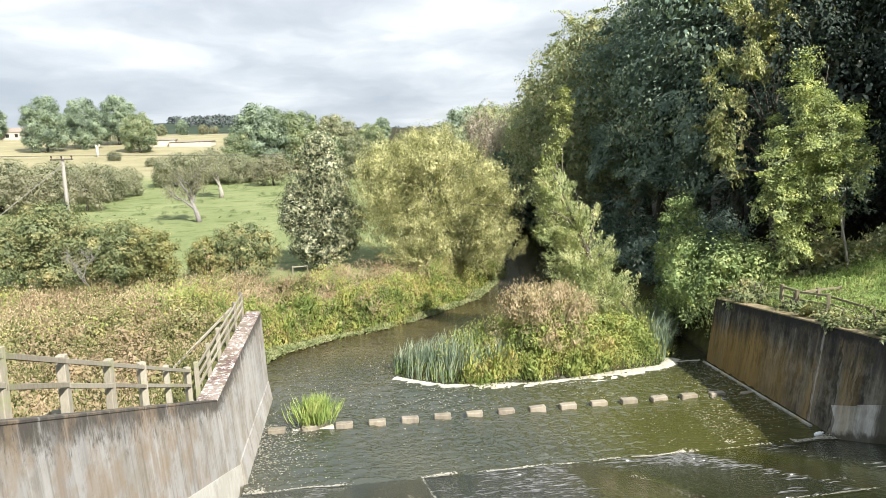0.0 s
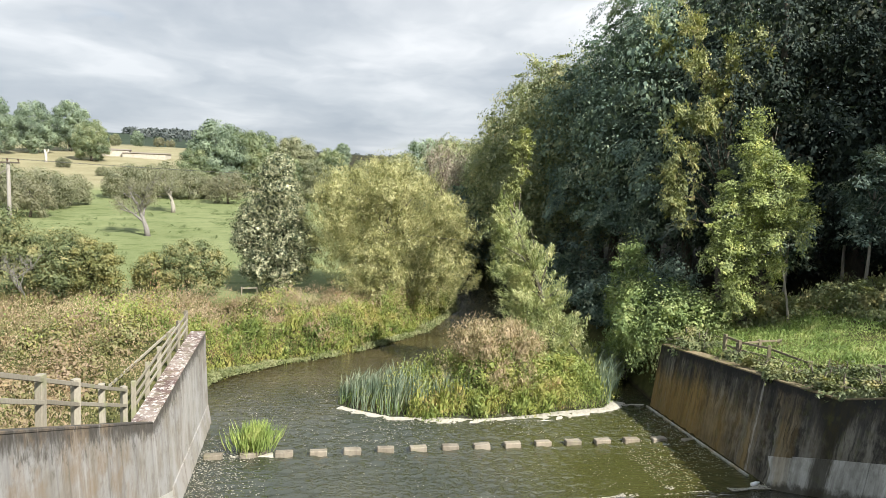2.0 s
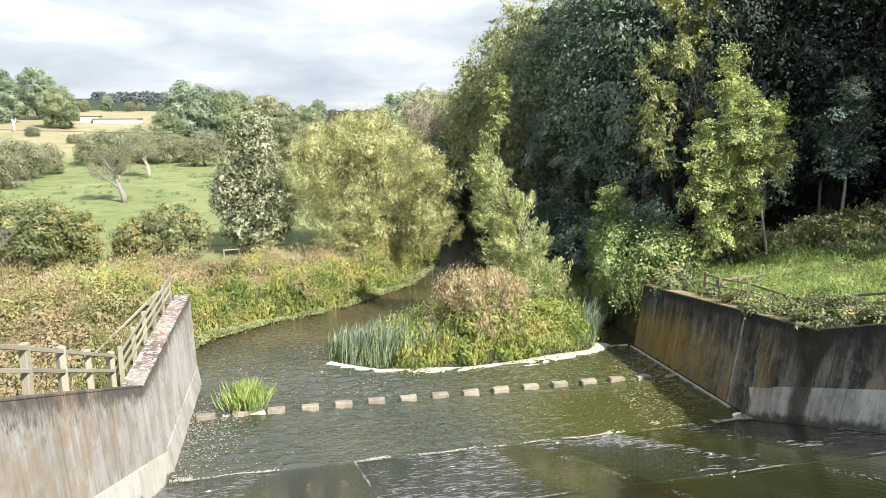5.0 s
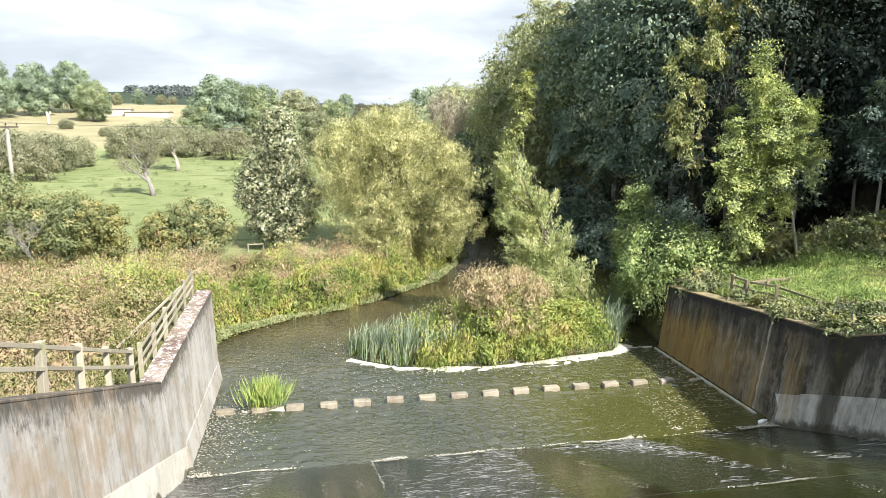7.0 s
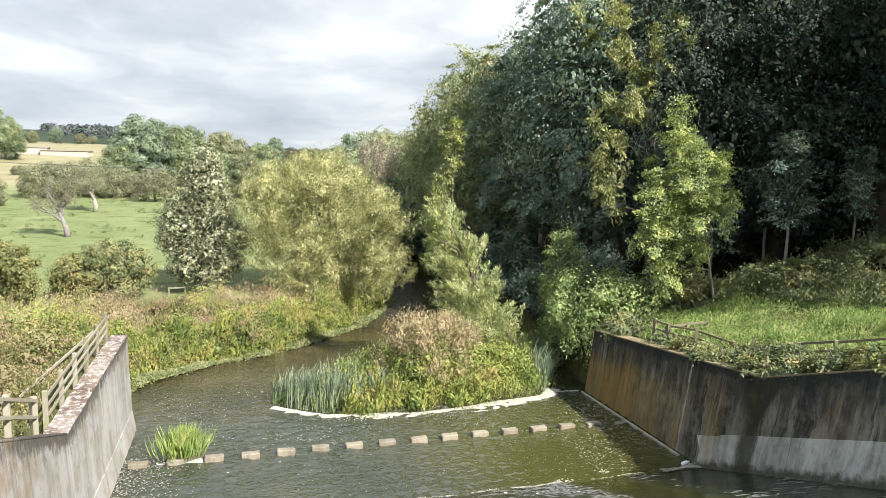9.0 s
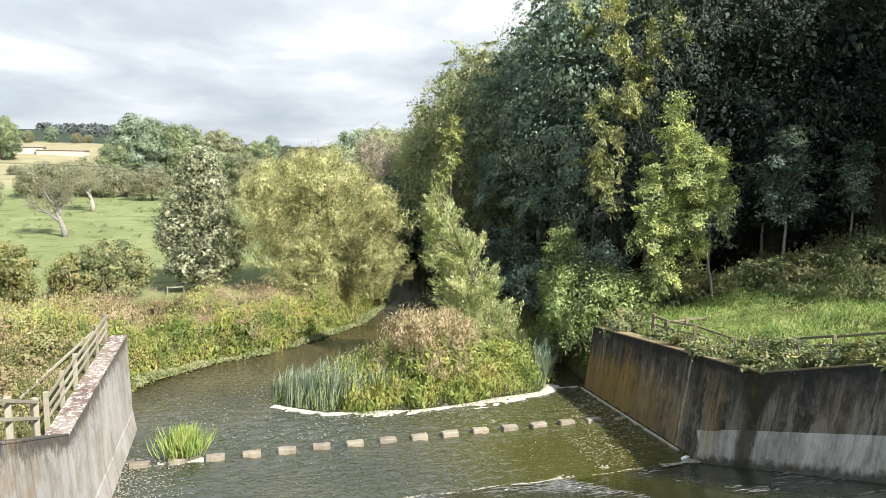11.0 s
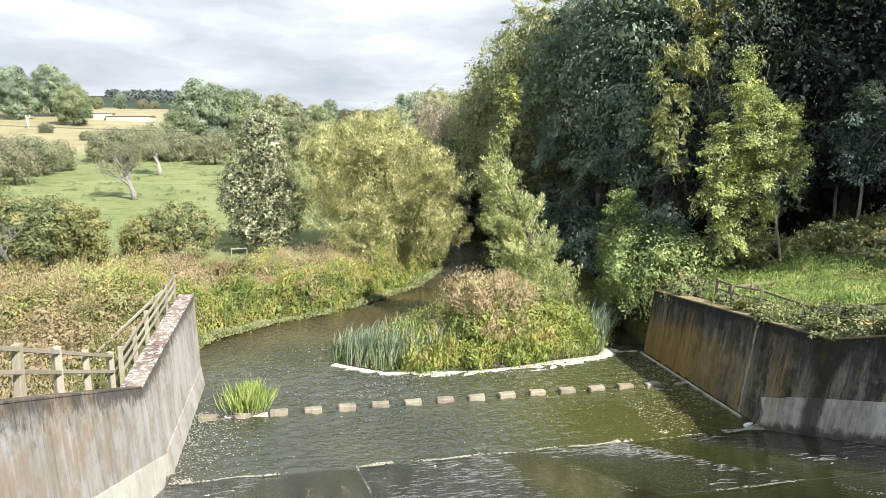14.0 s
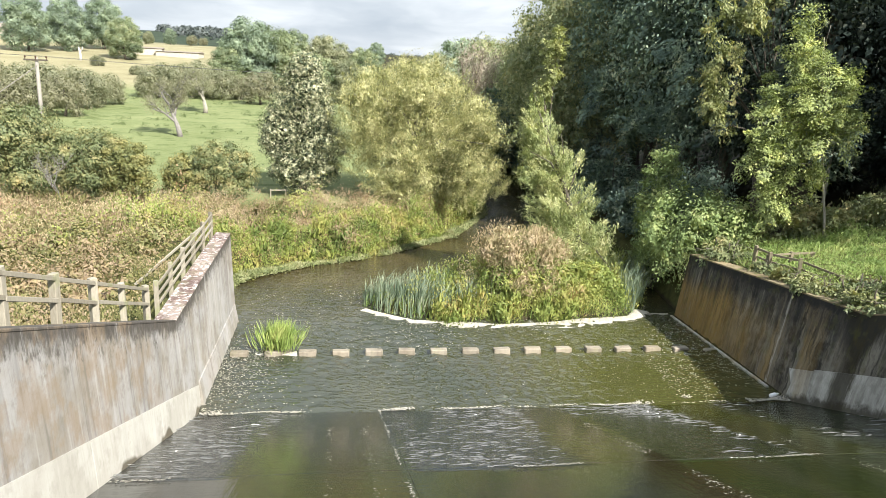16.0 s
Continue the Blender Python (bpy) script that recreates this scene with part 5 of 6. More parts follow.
for i, (x, y, rx, h) in enumerate(((18.9, 27.2, 0.6, 0.6), (18.75, 23.4, 0.9, 0.9), (18.9, 21.9, 1.1, 1.1), (19.0, 20.2, 1.2, 1.1), (19.1, 17.6, 1.2, 1.0), (19.2, 15.2, 1.2, 1.0), (19.0, 30.6, 1.5, 1.4), (18.85, 25.2, 0.7, 0.7), (19.1, 18.9, 1.1, 1.0), (19.2, 16.4, 1.1, 0.9), (20.3, 21.0, 1.2, 0.9), (20.4, 19.0, 1.2, 0.8), (19.3, 13.0, 1.2, 1.0), (20.2, 22.6, 1.0, 0.8))):
    shrub("wall_top_bramble", x, y, (rx, rx * 1.25, h), "trailing bramble hanging over the wall's mossy coping", L_HEDGE, 120, 26, 0.15, 0.2, droop=0.7, group="brambles along the wall")
# dark bank growth behind the inlet
shrub("bank_bush", 20.6, 43.5, (2.4, 3.0, 4.6), "dark shaded bush on the river bank", L_SHADE, 360, 24, 0.28, 0.45)
shrub("bank_bush", 20.8, 50.0, (2.6, 3.6, 6.0), "tall dark shaded bush on the river bank", L_SHADE, 380, 24, 0.3, 0.5)
shrub("bank_bush", 21.6, 57.0, (2.4, 3.6, 6.0), "tall dark shaded bush on the river bank", L_SHADE, 340, 24, 0.32, 0.5)
shrub("bank_bush", 21.0, 65.0, (3.0, 4.0, 8.0), "tall dark shaded bush over the far river", L_SHADE, 340, 24, 0.36, 0.6)
shrub("bank_bush", 17.5, 78.0, (4.5, 4.0, 9.0), "dark trees closing the far bend of the river", L_SHADE, 380, 24, 0.42, 0.6)
shrub("bank_bush", 21.5, 88.0, (5.0, 4.0, 8.0), "dark trees closing the far bend of the river", L_SHADE, 300, 24, 0.42, 0.6)
shrub("bank_bush", 11.0, 66.0, (3.6, 3.6, 6.0), "shaded bush on the far bank behind the willow", L_HEDGE, 360, 22, 0.34, 0.5)

# bushes added under the tall trees to close gaps of sky
for x, y, rx, h in ((39.0, 42.0, 4.0, 6.0), (46.0, 47.0, 5.0, 8.0), (54.0, 55.0, 6.0, 10.0), (61.0, 60.0, 7.0, 11.0), (50.0, 39.0, 5.0, 8.0), (60.0, 45.0, 6.0, 10.0), (34.0, 47.0, 4.0, 6.0)):
    shrub("understorey_bush", x, y, (rx, rx * 0.8, h), "bush under the tall trees, shade put into its leaf colour", L_DEEP, 300, 26, 0.33, 0.66, group="bushes under the wood")

# the spit: willowherb bush, small bushes
willowherb = massed_bush("willowherb_bush", 9.6, 33.4, 2.4, 1.8, 2.7, L_BANK, "rounded willowherb bush with pinkish seed heads on the spit", 51, 0.12, 2800, 0.2)
heads = [(x, y, z + 0.75, a, b, c) for x, y, z, a, b, c in masses(2.3, 1.8, 2.9, 52, 0.2, 11, 26)]
heads += [(x, y - 0.7, z - 0.1, a * 0.8, b * 0.8, c * 0.8) for x, y, z, a, b, c in masses(2.0, 1.5, 2.0, 55, 0.2, 8, 18)]
link_mesh("seed_crown", dome_crown("seed_crown", heads, 17000, 0.135, 0.3, 0.3, 0.24, -1.4), L_PINK, willowherb)
massed_bush("spit_bush", 12.9, 33.2, 1.9, 1.4, 2.0, L_BANK, "leafy green bush among reeds on the spit", 53, 0.12, 2600, 0.2)
shrub("spit_bush", 13.3, 35.6, (2.0, 1.8, 2.6), "leafy green bush under the leaning willow", L_SHRUB, 330, 24, 0.18, 0.28, 0.4)
shrub("spit_bush", 11.0, 36.5, (2.2, 1.8, 2.0), "leafy green bush behind the willowherb", L_BANK, 300, 24, 0.18, 0.28, 0.4)

# hedge along the meadow
for i, (x, y, rx, ry, h, m, tag) in enumerate(((-26.5, 49.5, 4.2, 2.6, 6.2, L_HEDGE, "tall grey-green"), (-21.0, 51.0, 3.8, 2.4, 6.4, L_HEDGE, "tall grey-green"), (-16.6, 51.5, 2.8, 2.4, 5.2, L_HEDGE, "rounded green"), (-14.3, 51.0, 1.9, 2.0, 4.5, L_YELLOWING, "yellowing"), (-10.6, 52.5, 1.7, 1.8, 3.4, L_YELLOWING, "low yellowing"), (-8.3, 52.8, 2.7, 2.2, 4.3, L_HEDGE, "rounded olive"), (-31.5, 50.0, 4.0, 2.6, 5.6, L_HEDGE, "tall grey-green"), (-37.5, 50.0, 4.0, 2.6, 5.6, L_HEDGE, "tall grey-green"))):
    massed_bush("hawthorn_bush", x, y, rx, ry, h, m, tag + " hawthorn bush between meadow and pasture", 20 + i, group="bushes along the meadow")


# ---- far trees ----
def far_tree(height, radius, label, leaf_mat, seed, k=15000, leaf=0.42, base=-0.12):
    root = thing("oak_tree", (0, 0, 0), label, "tree", "trees across the valley")
    lobes = masses(radius, radius * 0.95, height, seed, base)
    ends, _ = lump_points(7, lobes[1:8], 0.2, 0.1)
    bm = bmesh.new()
    limbs(bm, (0, 0, -0.4), (0, 0, height * 0.7), radius * 0.07, 0.1, ends, bend=0.03 * height)
    part("trunk", bm, BARK, root, smooth=True)
    link_mesh("crown", dome_crown("crown", lobes, k, leaf, 0.7, 0.15, 0.1), leaf_mat, root)
    return root


OAK = far_tree(17.0, 7.0, "spreading green oak across the valley", L_FAR, 1)
DEEP_OAK = far_tree(17.0, 6.4, "dense oak on the hillside, haze put into its blue-green", L_FAR_DEEP, 2)
ASH = far_tree(14.0, 6.2, "rounded yellow-green ash across the valley", L_FAR_WARM, 3)
LOW_OAK = far_tree(9.0, 6.0, "low olive-brown hedgerow tree across the valley", L_THORN, 4, 12000, 0.3, -0.08)
BROWN = far_tree(8.0, 4.5, "thin brownish half-bare hedgerow tree", L_BROWN, 5, 7000, 0.26, -0.05)


def polar(az, d):
    return d * math.sin(radians(az)), d * math.cos(radians(az))


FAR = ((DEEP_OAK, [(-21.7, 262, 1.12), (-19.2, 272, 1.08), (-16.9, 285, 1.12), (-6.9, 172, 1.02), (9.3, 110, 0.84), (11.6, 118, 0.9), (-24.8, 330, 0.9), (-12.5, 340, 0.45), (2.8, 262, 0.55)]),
       (OAK, [(-15.6, 250, 0.8), (-3.6, 190, 0.86), (1.9, 176, 0.66), (13.2, 104, 0.92), (15.0, 96, 1.0), (-8.4, 168, 0.62), (-1.6, 150, 0.6), (-5.0, 176, 0.9)]),
       (ASH, [(8.0, 112, 0.82), (10.9, 125, 1.0), (-1.0, 186, 0.98), (4.4, 205, 0.5), (7.4, 108, 0.84), (13.0, 112, 0.96), (-5.4, 182, 0.8), (0.6, 150, 0.7), (6.6, 160, 0.42), (-14.0, 345, 0.42)]),
       (LOW_OAK, [(-24.8, 118, 0.86), (-21.4, 124, 0.80), (-18.6, 126, 0.74), (-27.8, 116, 0.9), (-13.4, 150, 0.78), (-11.0, 154, 0.84), (-8.9, 150, 0.72), (-17.4, 225, 0.35), (-30.8, 114, 1.1), (-17.0, 132, 0.6), (-14.9, 205, 0.3)]),
       (BROWN, [(-6.0, 140, 0.85), (-7.4, 150, 0.6), (-19.6, 112, 0.75), (-23.2, 112, 0.8), (-11.0, 335, 0.6), (-10.2, 340, 0.5)]))
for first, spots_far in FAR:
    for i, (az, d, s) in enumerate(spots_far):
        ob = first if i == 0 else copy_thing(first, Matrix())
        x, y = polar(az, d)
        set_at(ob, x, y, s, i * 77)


def twigs(bm, start, way, length, radius, depth, r, sweep):
    """A branch that bends, tapers and forks again."""
    pts, rad = [Vector(start)], [radius]
    way = Vector(way).normalized()
    for i in range(4):
        way = (way + Vector((r.normal(0, 0.16), r.normal(0, 0.16), r.normal(0.05, 0.1))) + sweep * 0.08).normalized()
        pts.append(pts[-1] + way * length / 4)
        rad.append(radius * (1 - 0.17 * (i + 1)))
    tube(bm, pts, rad, 6 if depth > 1 else 4)
    tips = [pts[-1]]
    if depth:
        for i in range(5 if depth > 1 else 4):
            t = 1.4 + 2.6 * (i + 0.6) / 5
            k = int(t)
            out = way * 0.75 + Vector((r.normal(0, 0.7), r.normal(0, 0.7), r.normal(0.15, 0.35)))
            tips += twigs(bm, pts[k].lerp(pts[min(4, k + 1)], t - k), out, length * r.uniform(0.45, 0.7), radius * 0.5, depth - 1, r, sweep)
    return tips


def bare_tree(name, az, d, height, lean, label, bark, crown_mat, per, seed, girth=0.05, sweep=(0, 0, 0.5), slim=1.0):
    """A thin-crowned tree: forking branches, with fine twiggery and few leaves at their ends."""
    x, y = polar(az, d)
    root = thing(name, on_ground(x, y), label, "tree")
    r = np.random.default_rng(seed)
    bm = bmesh.new()
    tips = twigs(bm, (0, 0, -0.2), (lean, 0, 1), height * 0.58, height * girth, 3, r, Vector(sweep))
    part("trunk", bm, bark, root, smooth=True)
    if per:
        tips = np.repeat(np.array([tuple(p) for p in tips]), per, 0)
        tips = tips + RNG.normal(0, height * 0.045, tips.shape)
        way = unit(RNG.normal(size=tips.shape) + np.array([0.2, 0, 0.4]))
        link_mesh("crown", leaves("crown", tips, way, height * 0.04, height * 0.008), crown_mat, root)
    root.scale = (slim, slim, 1.0)


bare_tree("orchard_tree", -11.9, 90, 7.8, -0.2, "leaning half-bare orchard tree with a greyish thin crown", BARK_GREY, L_BROWN, 34, 1, sweep=(-0.6, 0, 0.5))
bare_tree("orchard_tree", -10.1, 121, 7.8, 0.05, "old orchard tree with bleached trunk and thin crown", BARK_PALE, L_THORN, 60, 2, 0.055)
bare_tree("thorn_tree", -20.1, 52, 4.6, -0.1, "bare grey thorn tree in the hedge below the pole", BARK_GREY, L_BROWN, 0, 3, 0.014, (-0.8, 0, 0.2))
bare_tree("bare_ash_tree", 11.8, 87, 11.0, -0.05, "bare tree with pinkish-grey upright branches by the bend", BARK_BUFF, L_TWIG, 20, 6, 0.022, (0, 0, 3.0), 0.8)
bare_tree("bare_ash_tree", 10.9, 84, 11.5, 0.05, "tall bare tree with pinkish upright branches behind the willow", BARK_BUFF, L_TWIG, 20, 4, 0.022, (0, 0, 3.0), 0.8)
x, y = polar(-18.5, 238)
root = thing("dead_trunk", on_ground(x, y), "bleached white standing dead trunk on the hillside", "dead tree")
bm = bmesh.new()
tube(bm, [(0, 0, -0.4), (0.1, 0, 1.2), (0.0, 0, 2.6), (-0.3, 0, 3.7)], [0.45, 0.36, 0.36, 0.2], 9)
tube(bm, [(0.1, 0, 2.2), (0.7, 0, 3.2), (0.8, 0, 3.9)], [0.2, 0.18, 0.1], 7)
part("trunk", bm, DEADWOOD, root, smooth=True)


def ridge_woods():
    """Woods on the far ridges, too far to tell tree from tree."""
    k = 900
    az, d = RNG.uniform(-34, 20, k), RNG.uniform(640, 990, k)
    x, y = d * np.sin(np.radians(az)), d * np.cos(np.radians(az))
    keep = rough_noise(x, y, 0.008, 31) > 0.0
    x, y = x[keep], y[keep]
    base = np.column_stack([x, y, ground_z(x, y)])
    per = 44
    r = np.repeat(RNG.uniform(3.0, 5.0, len(base)), per)
    way = unit(RNG.normal(size=(len(r), 3)) + np.array([0, -0.3, 0.5]))
    pos = np.repeat(base, per, 0) + way * r[:, None] * np.array([1, 1, 0.9]) + np.array([0, 0, 2.5])
    face = unit(way + np.array([0, -0.2, 0.5]))
    return leaves("far_woods", pos, unit(RNG.normal(size=pos.shape)), 2.4, 1.9, face)


tagged(link_mesh("far_woods", ridge_woods(), L_RIDGE), "dark woods along the far ridge", "woodland", kind="stuff")

# ---- herbage ----
def scatter(k, x0, x1, y0, y1, keep):
    at = np.stack([RNG.uniform(x0, x1, k), RNG.uniform(y0, y1, k)], 1)
    at = at[keep(at[:, 0], at[:, 1])]
    return np.column_stack([at, ground_z(at[:, 0], at[:, 1])])


def herb_mesh(name, at, height, per, leaf, thin, spread):
    """Upright leafy stems: several leaves up each stem."""
    k = len(at)
    h = height * RNG.uniform(0.55, 1.25, k) * (1 + 0.35 * rough_noise(at[:, 0], at[:, 1], 0.5, 21)).clip(0.3) * (1 + 0.85 * rough_noise(at[:, 0], at[:, 1], 1.7, 22)).clip(0.25)
    base, hh = np.repeat(at, per, 0), np.repeat(h, per)
    lift = RNG.uniform(0.25, 1.0, len(base))
    pos = base + RNG.normal(0, spread, base.shape) * np.array([1, 1, 0.2]) + np.stack([0.12 * hh * lift, 0 * hh, hh * lift], 1)
    dirs = unit(RNG.normal(size=pos.shape) * np.array([1, 1, 0.7]) + np.array([0.2, 0, 1.3]))
    n = len(pos)
    face = np.tile(np.array([0.25, -0.6, 0.75]), (n, 1))
    return leaves(name, pos, dirs, leaf * RNG.uniform(0.6, 1.3, n), leaf * thin * RNG.uniform(0.7, 1.3, n), face, 0.3)


def stuff(name, mesh, mat, label, category):
    return tagged(link_mesh(name, mesh, mat), label, category, kind="stuff")


def meadow_keep(x, y):
    return (x < bank_left(y) - 0.5) & (y > 31.0 - 0.4 * np.clip(-5.6 - x, 0, 20)) & (x < -5.6 + np.clip(y - 31.3, 0, 1) * 40) & (y < 52 + 1.5 * np.sin(x * 0.3))


stuff("meadow_herbs", herb_mesh("meadow_herbs", scatter(18000, -36, 10, 22, 54, meadow_keep), 0.7, 9, 0.12, 0.42, 0.17), L_HERB, "tall mixed herbs gone to pink and tawny seed in the meadow", "herbage")
stuff("meadow_clumps", herb_mesh("meadow_clumps", scatter(9000, -40, 10, 22, 54, lambda x, y: meadow_keep(x, y) & (rough_noise(x, y, 0.55, 41) > 0.62)), 1.1, 10, 0.16, 0.5, 0.16), L_BANK, "yellow-green clumps of taller herbs in the meadow", "herbage")



def mounds(k, keep, x0, x1, y0, y1):
    at = scatter(k, x0, x1, y0, y1, keep)
    r = RNG.uniform(0.45, 1.1, len(at))
    return np.column_stack([at + np.array([0, 0, 0.25]), r, r, RNG.uniform(0.45, 0.95, len(at))])


stuff("meadow_mounds", dome_crown("meadow_mounds", mounds(520, meadow_keep, -36, 9, 23, 52), 62000, 0.19, 0.3, 0.3, 0.24, -1.5), L_HERB, "tangled mounds of seeding herbs in the meadow", "herbage")
stuff("meadow_brambles", dome_crown("meadow_brambles", mounds(120, meadow_keep, -36, 9, 23, 52), 15000, 0.13, 0.6, 0.25, 0.2), L_BANK, "low yellow-green bramble mounds in the meadow", "herbage")
tufts = mounds(260, lambda x, y: (y > 60) & (x < bank_left(y) - 3), -60, 12, 58, 150)
tufts[:, 5] *= 0.35
stuff("pasture_tufts", crown_mesh("pasture_tufts", tufts, 2200, 12, 0.4, 0.16, 0.16, 0.35, 0.1, 0.5, 0.5, rise=0.8), L_TUFT, "dark tussocks of rank grass in the pasture", "grass")
stuff("willowherb_drifts", herb_mesh("willowherb_drifts", scatter(13000, -36, 10, 22, 52, lambda x, y: meadow_keep(x, y) & (rough_noise(x, y, 0.35, 47) > -0.45)), 0.9, 9, 0.11, 0.38, 0.15), L_PINK, "drifts of pinkish seeding willowherb in the meadow", "herbage")
stuff("yellowing_brambles", dome_crown("yellowing_brambles", mounds(70, meadow_keep, -16, -6, 22, 35), 12000, 0.13, 0.6, 0.25, 0.2), L_YELLOWING, "yellow and orange turning bramble mounds behind the fence", "herbage")
stuff("fence_brambles", dome_crown("fence_brambles", mounds(75, lambda x, y: (x < -6.6) & (y > 21), -13, -6.6, 21, 34), 18000, 0.11, 0.55, 0.3, 0.25), L_HERB, "low tangled mounds of seeding herbs behind the fence", "herbage")
stuff("russet_docks", herb_mesh("russet_docks", scatter(6000, -40, 10, 22, 54, lambda x, y: meadow_keep(x, y) & (rough_noise(x, y, 0.8, 43) > 0.72)), 1.15, 9, 0.16, 0.35, 0.12), L_RUSSET, "russet seeding docks among the meadow herbs", "herbage")
stuff("meadow_grass", blades("meadow_grass", scatter(15000, -42, 8, 21, 55, lambda x, y: meadow_keep(x, y) & (y > 35) & (rough_noise(x, y, 0.22, 8) + 0.06 * (y - 42) - 0.03 * (x + 14) > 0.2)), RNG.uniform(0.6, 1.1), 0.035, 0.35), L_STRAW, "long pale dry grass in the meadow", "grass")


def along_bank(k, depth, off=0.3):
    y = RNG.uniform(33, 62, k)
    x = bank_left(y) - RNG.uniform(0.0, 1, k) ** 1.3 * depth + off + 0.25 * rough_noise(y, y, 0.9, 5)
    keep = x < 12.6
    x, y = x[keep], y[keep]
    return np.column_stack([x, y, np.maximum(ground_z(x, y), 0.02)])


stuff("bank_herbs", herb_mesh("bank_herbs", along_bank(3600, 2.4, -0.3), 0.75, 12, 0.14, 0.38, 0.16), L_BANK, "dense green and rusty waterside herbs along the bank", "herbage")


def bank_mounds(k, depth, off):
    at = along_bank(k, depth, off)
    r = RNG.uniform(0.3, 0.75, len(at))
    return np.column_stack([at + np.array([0, 0, 0.15]), r, r, RNG.uniform(0.45, 0.95, len(at))])


def patchy(at):
    return at[rough_noise(at[:, 1], at[:, 1] * 0.3, 0.8, 91) + 0.4 * rough_noise(at[:, 0], at[:, 1], 3.0, 92) > -0.1]


stuff("bank_clumps", dome_crown("bank_clumps", bank_mounds(330, 2.2, -0.1), 60000, 0.19, 0.3, 0.3, 0.24, -1.5), L_BANK, "clumps of green and yellowing herbs on the bank", "herbage")
stuff("bank_docks", herb_mesh("bank_docks", along_bank(700, 1.6, -0.2)[::1], 1.0, 10, 0.13, 0.3, 0.1), L_RUSSET, "russet seeding stems along the bank", "herbage")
stuff("water_edge_weed", herb_mesh("water_edge_weed", patchy(along_bank(4800, 1.3, 0.75)) * np.array([1, 1, 0]) + np.array([0, 0, 0.01]), 0.16, 9, 0.14, 0.6, 0.14), L_WEED, "low bright green weed at the water's edge", "herbage")


def near_left_keep(x, y):
    return (x < -5.25) & (y < 32.0) & (y > 2)


stuff("wall_side_grass", blades("wall_side_grass", scatter(5200, -15, -5.2, 2, 32, lambda x, y: near_left_keep(x, y) & (rough_noise(x, y, 0.6, 71) > 0.06 * (y - 20))), RNG.uniform(0.25, 0.45), 0.025, 0.6), L_DRY, "rough pale-green grass behind the fence beside the chute", "grass")
stuff("wall_side_herbs", herb_mesh("wall_side_herbs", scatter(3000, -16, -5.6, 2, 32, near_left_keep), 0.55, 11, 0.095, 0.42, 0.15), L_HERB, "seeding herbs behind the fence beside the chute", "herbage")


def right_keep(x, y):
    return (x > 18.75) & (x < 33 - 0.12 * y + 3 + 2 * rough_noise(x, y, 0.3, 4)) & (y > 8) & (y < 33.5)


sward = scatter(56000, 18.7, 38, 8, 34, right_keep)
stuff("bank_grass", blades("bank_grass", sward, RNG.uniform(0.1, 0.3, len(sward)) * (1 + 0.5 * rough_noise(sward[:, 0], sward[:, 1], 1.1, 57)), 0.032, 1.0), L_GRASS, "long bright green grass on the sunny bank", "grass")
stuff("bank_leafage", herb_mesh("bank_leafage", scatter(6500, 18.7, 38, 8, 34, right_keep), 0.26, 8, 0.085, 0.5, 0.14), L_GRASS, "low leafy weeds among the bank grass", "herbage")
stuff("wood_edge_herbs", herb_mesh("wood_edge_herbs", scatter(6000, 21, 44, 20, 38, lambda x, y: (x > 30 - 0.12 * y) & (x - 0.3 * y < 32)), 0.7, 9, 0.2, 0.4, 0.2), L_HEDGE, "dark nettles and ferns along the wood's edge", "herbage")


def spit_keep(x, y):
    return (y > island_front(x) - 0.02) & (y < island_back(x) - 0.3) & (x > 1.9) & (x < 17.6)


spit = scatter(9000, 1.5, 17.8, 30, 48, spit_keep)
stuff("spit_herbs", herb_mesh("spit_herbs", spit[RNG.uniform(size=len(spit)) < 0.12 + 0.83 * (spit[:, 0] > 5.5)], 0.95, 10, 0.125, 0.38, 0.15), L_BANK, "dense green herbs covering the silt spit", "herbage")
lumps = scatter(150, 4.6, 17.2, 30.6, 46, spit_keep)
r = RNG.uniform(0.35, 0.85, len(lumps))
lumps = np.column_stack([lumps + np.array([0, 0, 0.3]), r, r, RNG.uniform(0.6, 1.15, len(lumps))])
stuff("spit_clumps", dome_crown("spit_clumps", lumps, 40000, 0.19, 0.3, 0.3, 0.24, -1.5), L_BANK, "clumps of green and yellowing herbs on the spit", "herbage")
edge = scatter(4200, 1.6, 16.8, 30, 36, lambda x, y: (y > island_front(x) - 0.05) & (y < island_front(x) + 0.8))
seeding = scatter(900, 6.4, 12.4, 30.6, 36, lambda x, y: spit_keep(x, y) & (y > island_front(x) + 0.7) & (rough_noise(x, y, 0.9, 29) > -0.35))
stuff("seeding_willowherb", herb_mesh("seeding_willowherb", seeding, 1.15, 10, 0.115, 0.34, 0.14), L_PINK, "pinkish seeding willowherb among the green herbs of the spit", "herbage")
stuff("spit_edge_grass", blades("spit_edge_grass", edge, RNG.uniform(0.3, 0.85, len(edge)), 0.035, 0.45), L_GRASS, "fresh green grass fringing the spit", "grass")


def reeds(x0, x1, y0, y1, k, height, label):
    at = scatter(k, x0, x1, y0, y1, lambda x, y: (y > island_front(x) + 0.05) & (y < island_back(x) + 0.6))
    at[:, 2] = np.maximum(at[:, 2], -0.1)
    stuff("reed_bed", blades("reed_bed", at, height * RNG.uniform(0.65, 1.1, len(at)), 0.045, RNG.uniform(0.05, 0.55, len(at)), 0.4), L_REED, label, "reeds")


reeds(1.7, 4.6, 31.4, 35.0, 560, 1.5, "blue-green reeds at the tip of the spit")
reeds(4.4, 8.0, 31.8, 35.6, 380, 1.45, "thinner blue-green reeds behind the spit's edge")
reeds(14.8, 16.6, 32.2, 34.0, 260, 2.1, "tall pale reeds beside the dark inlet")
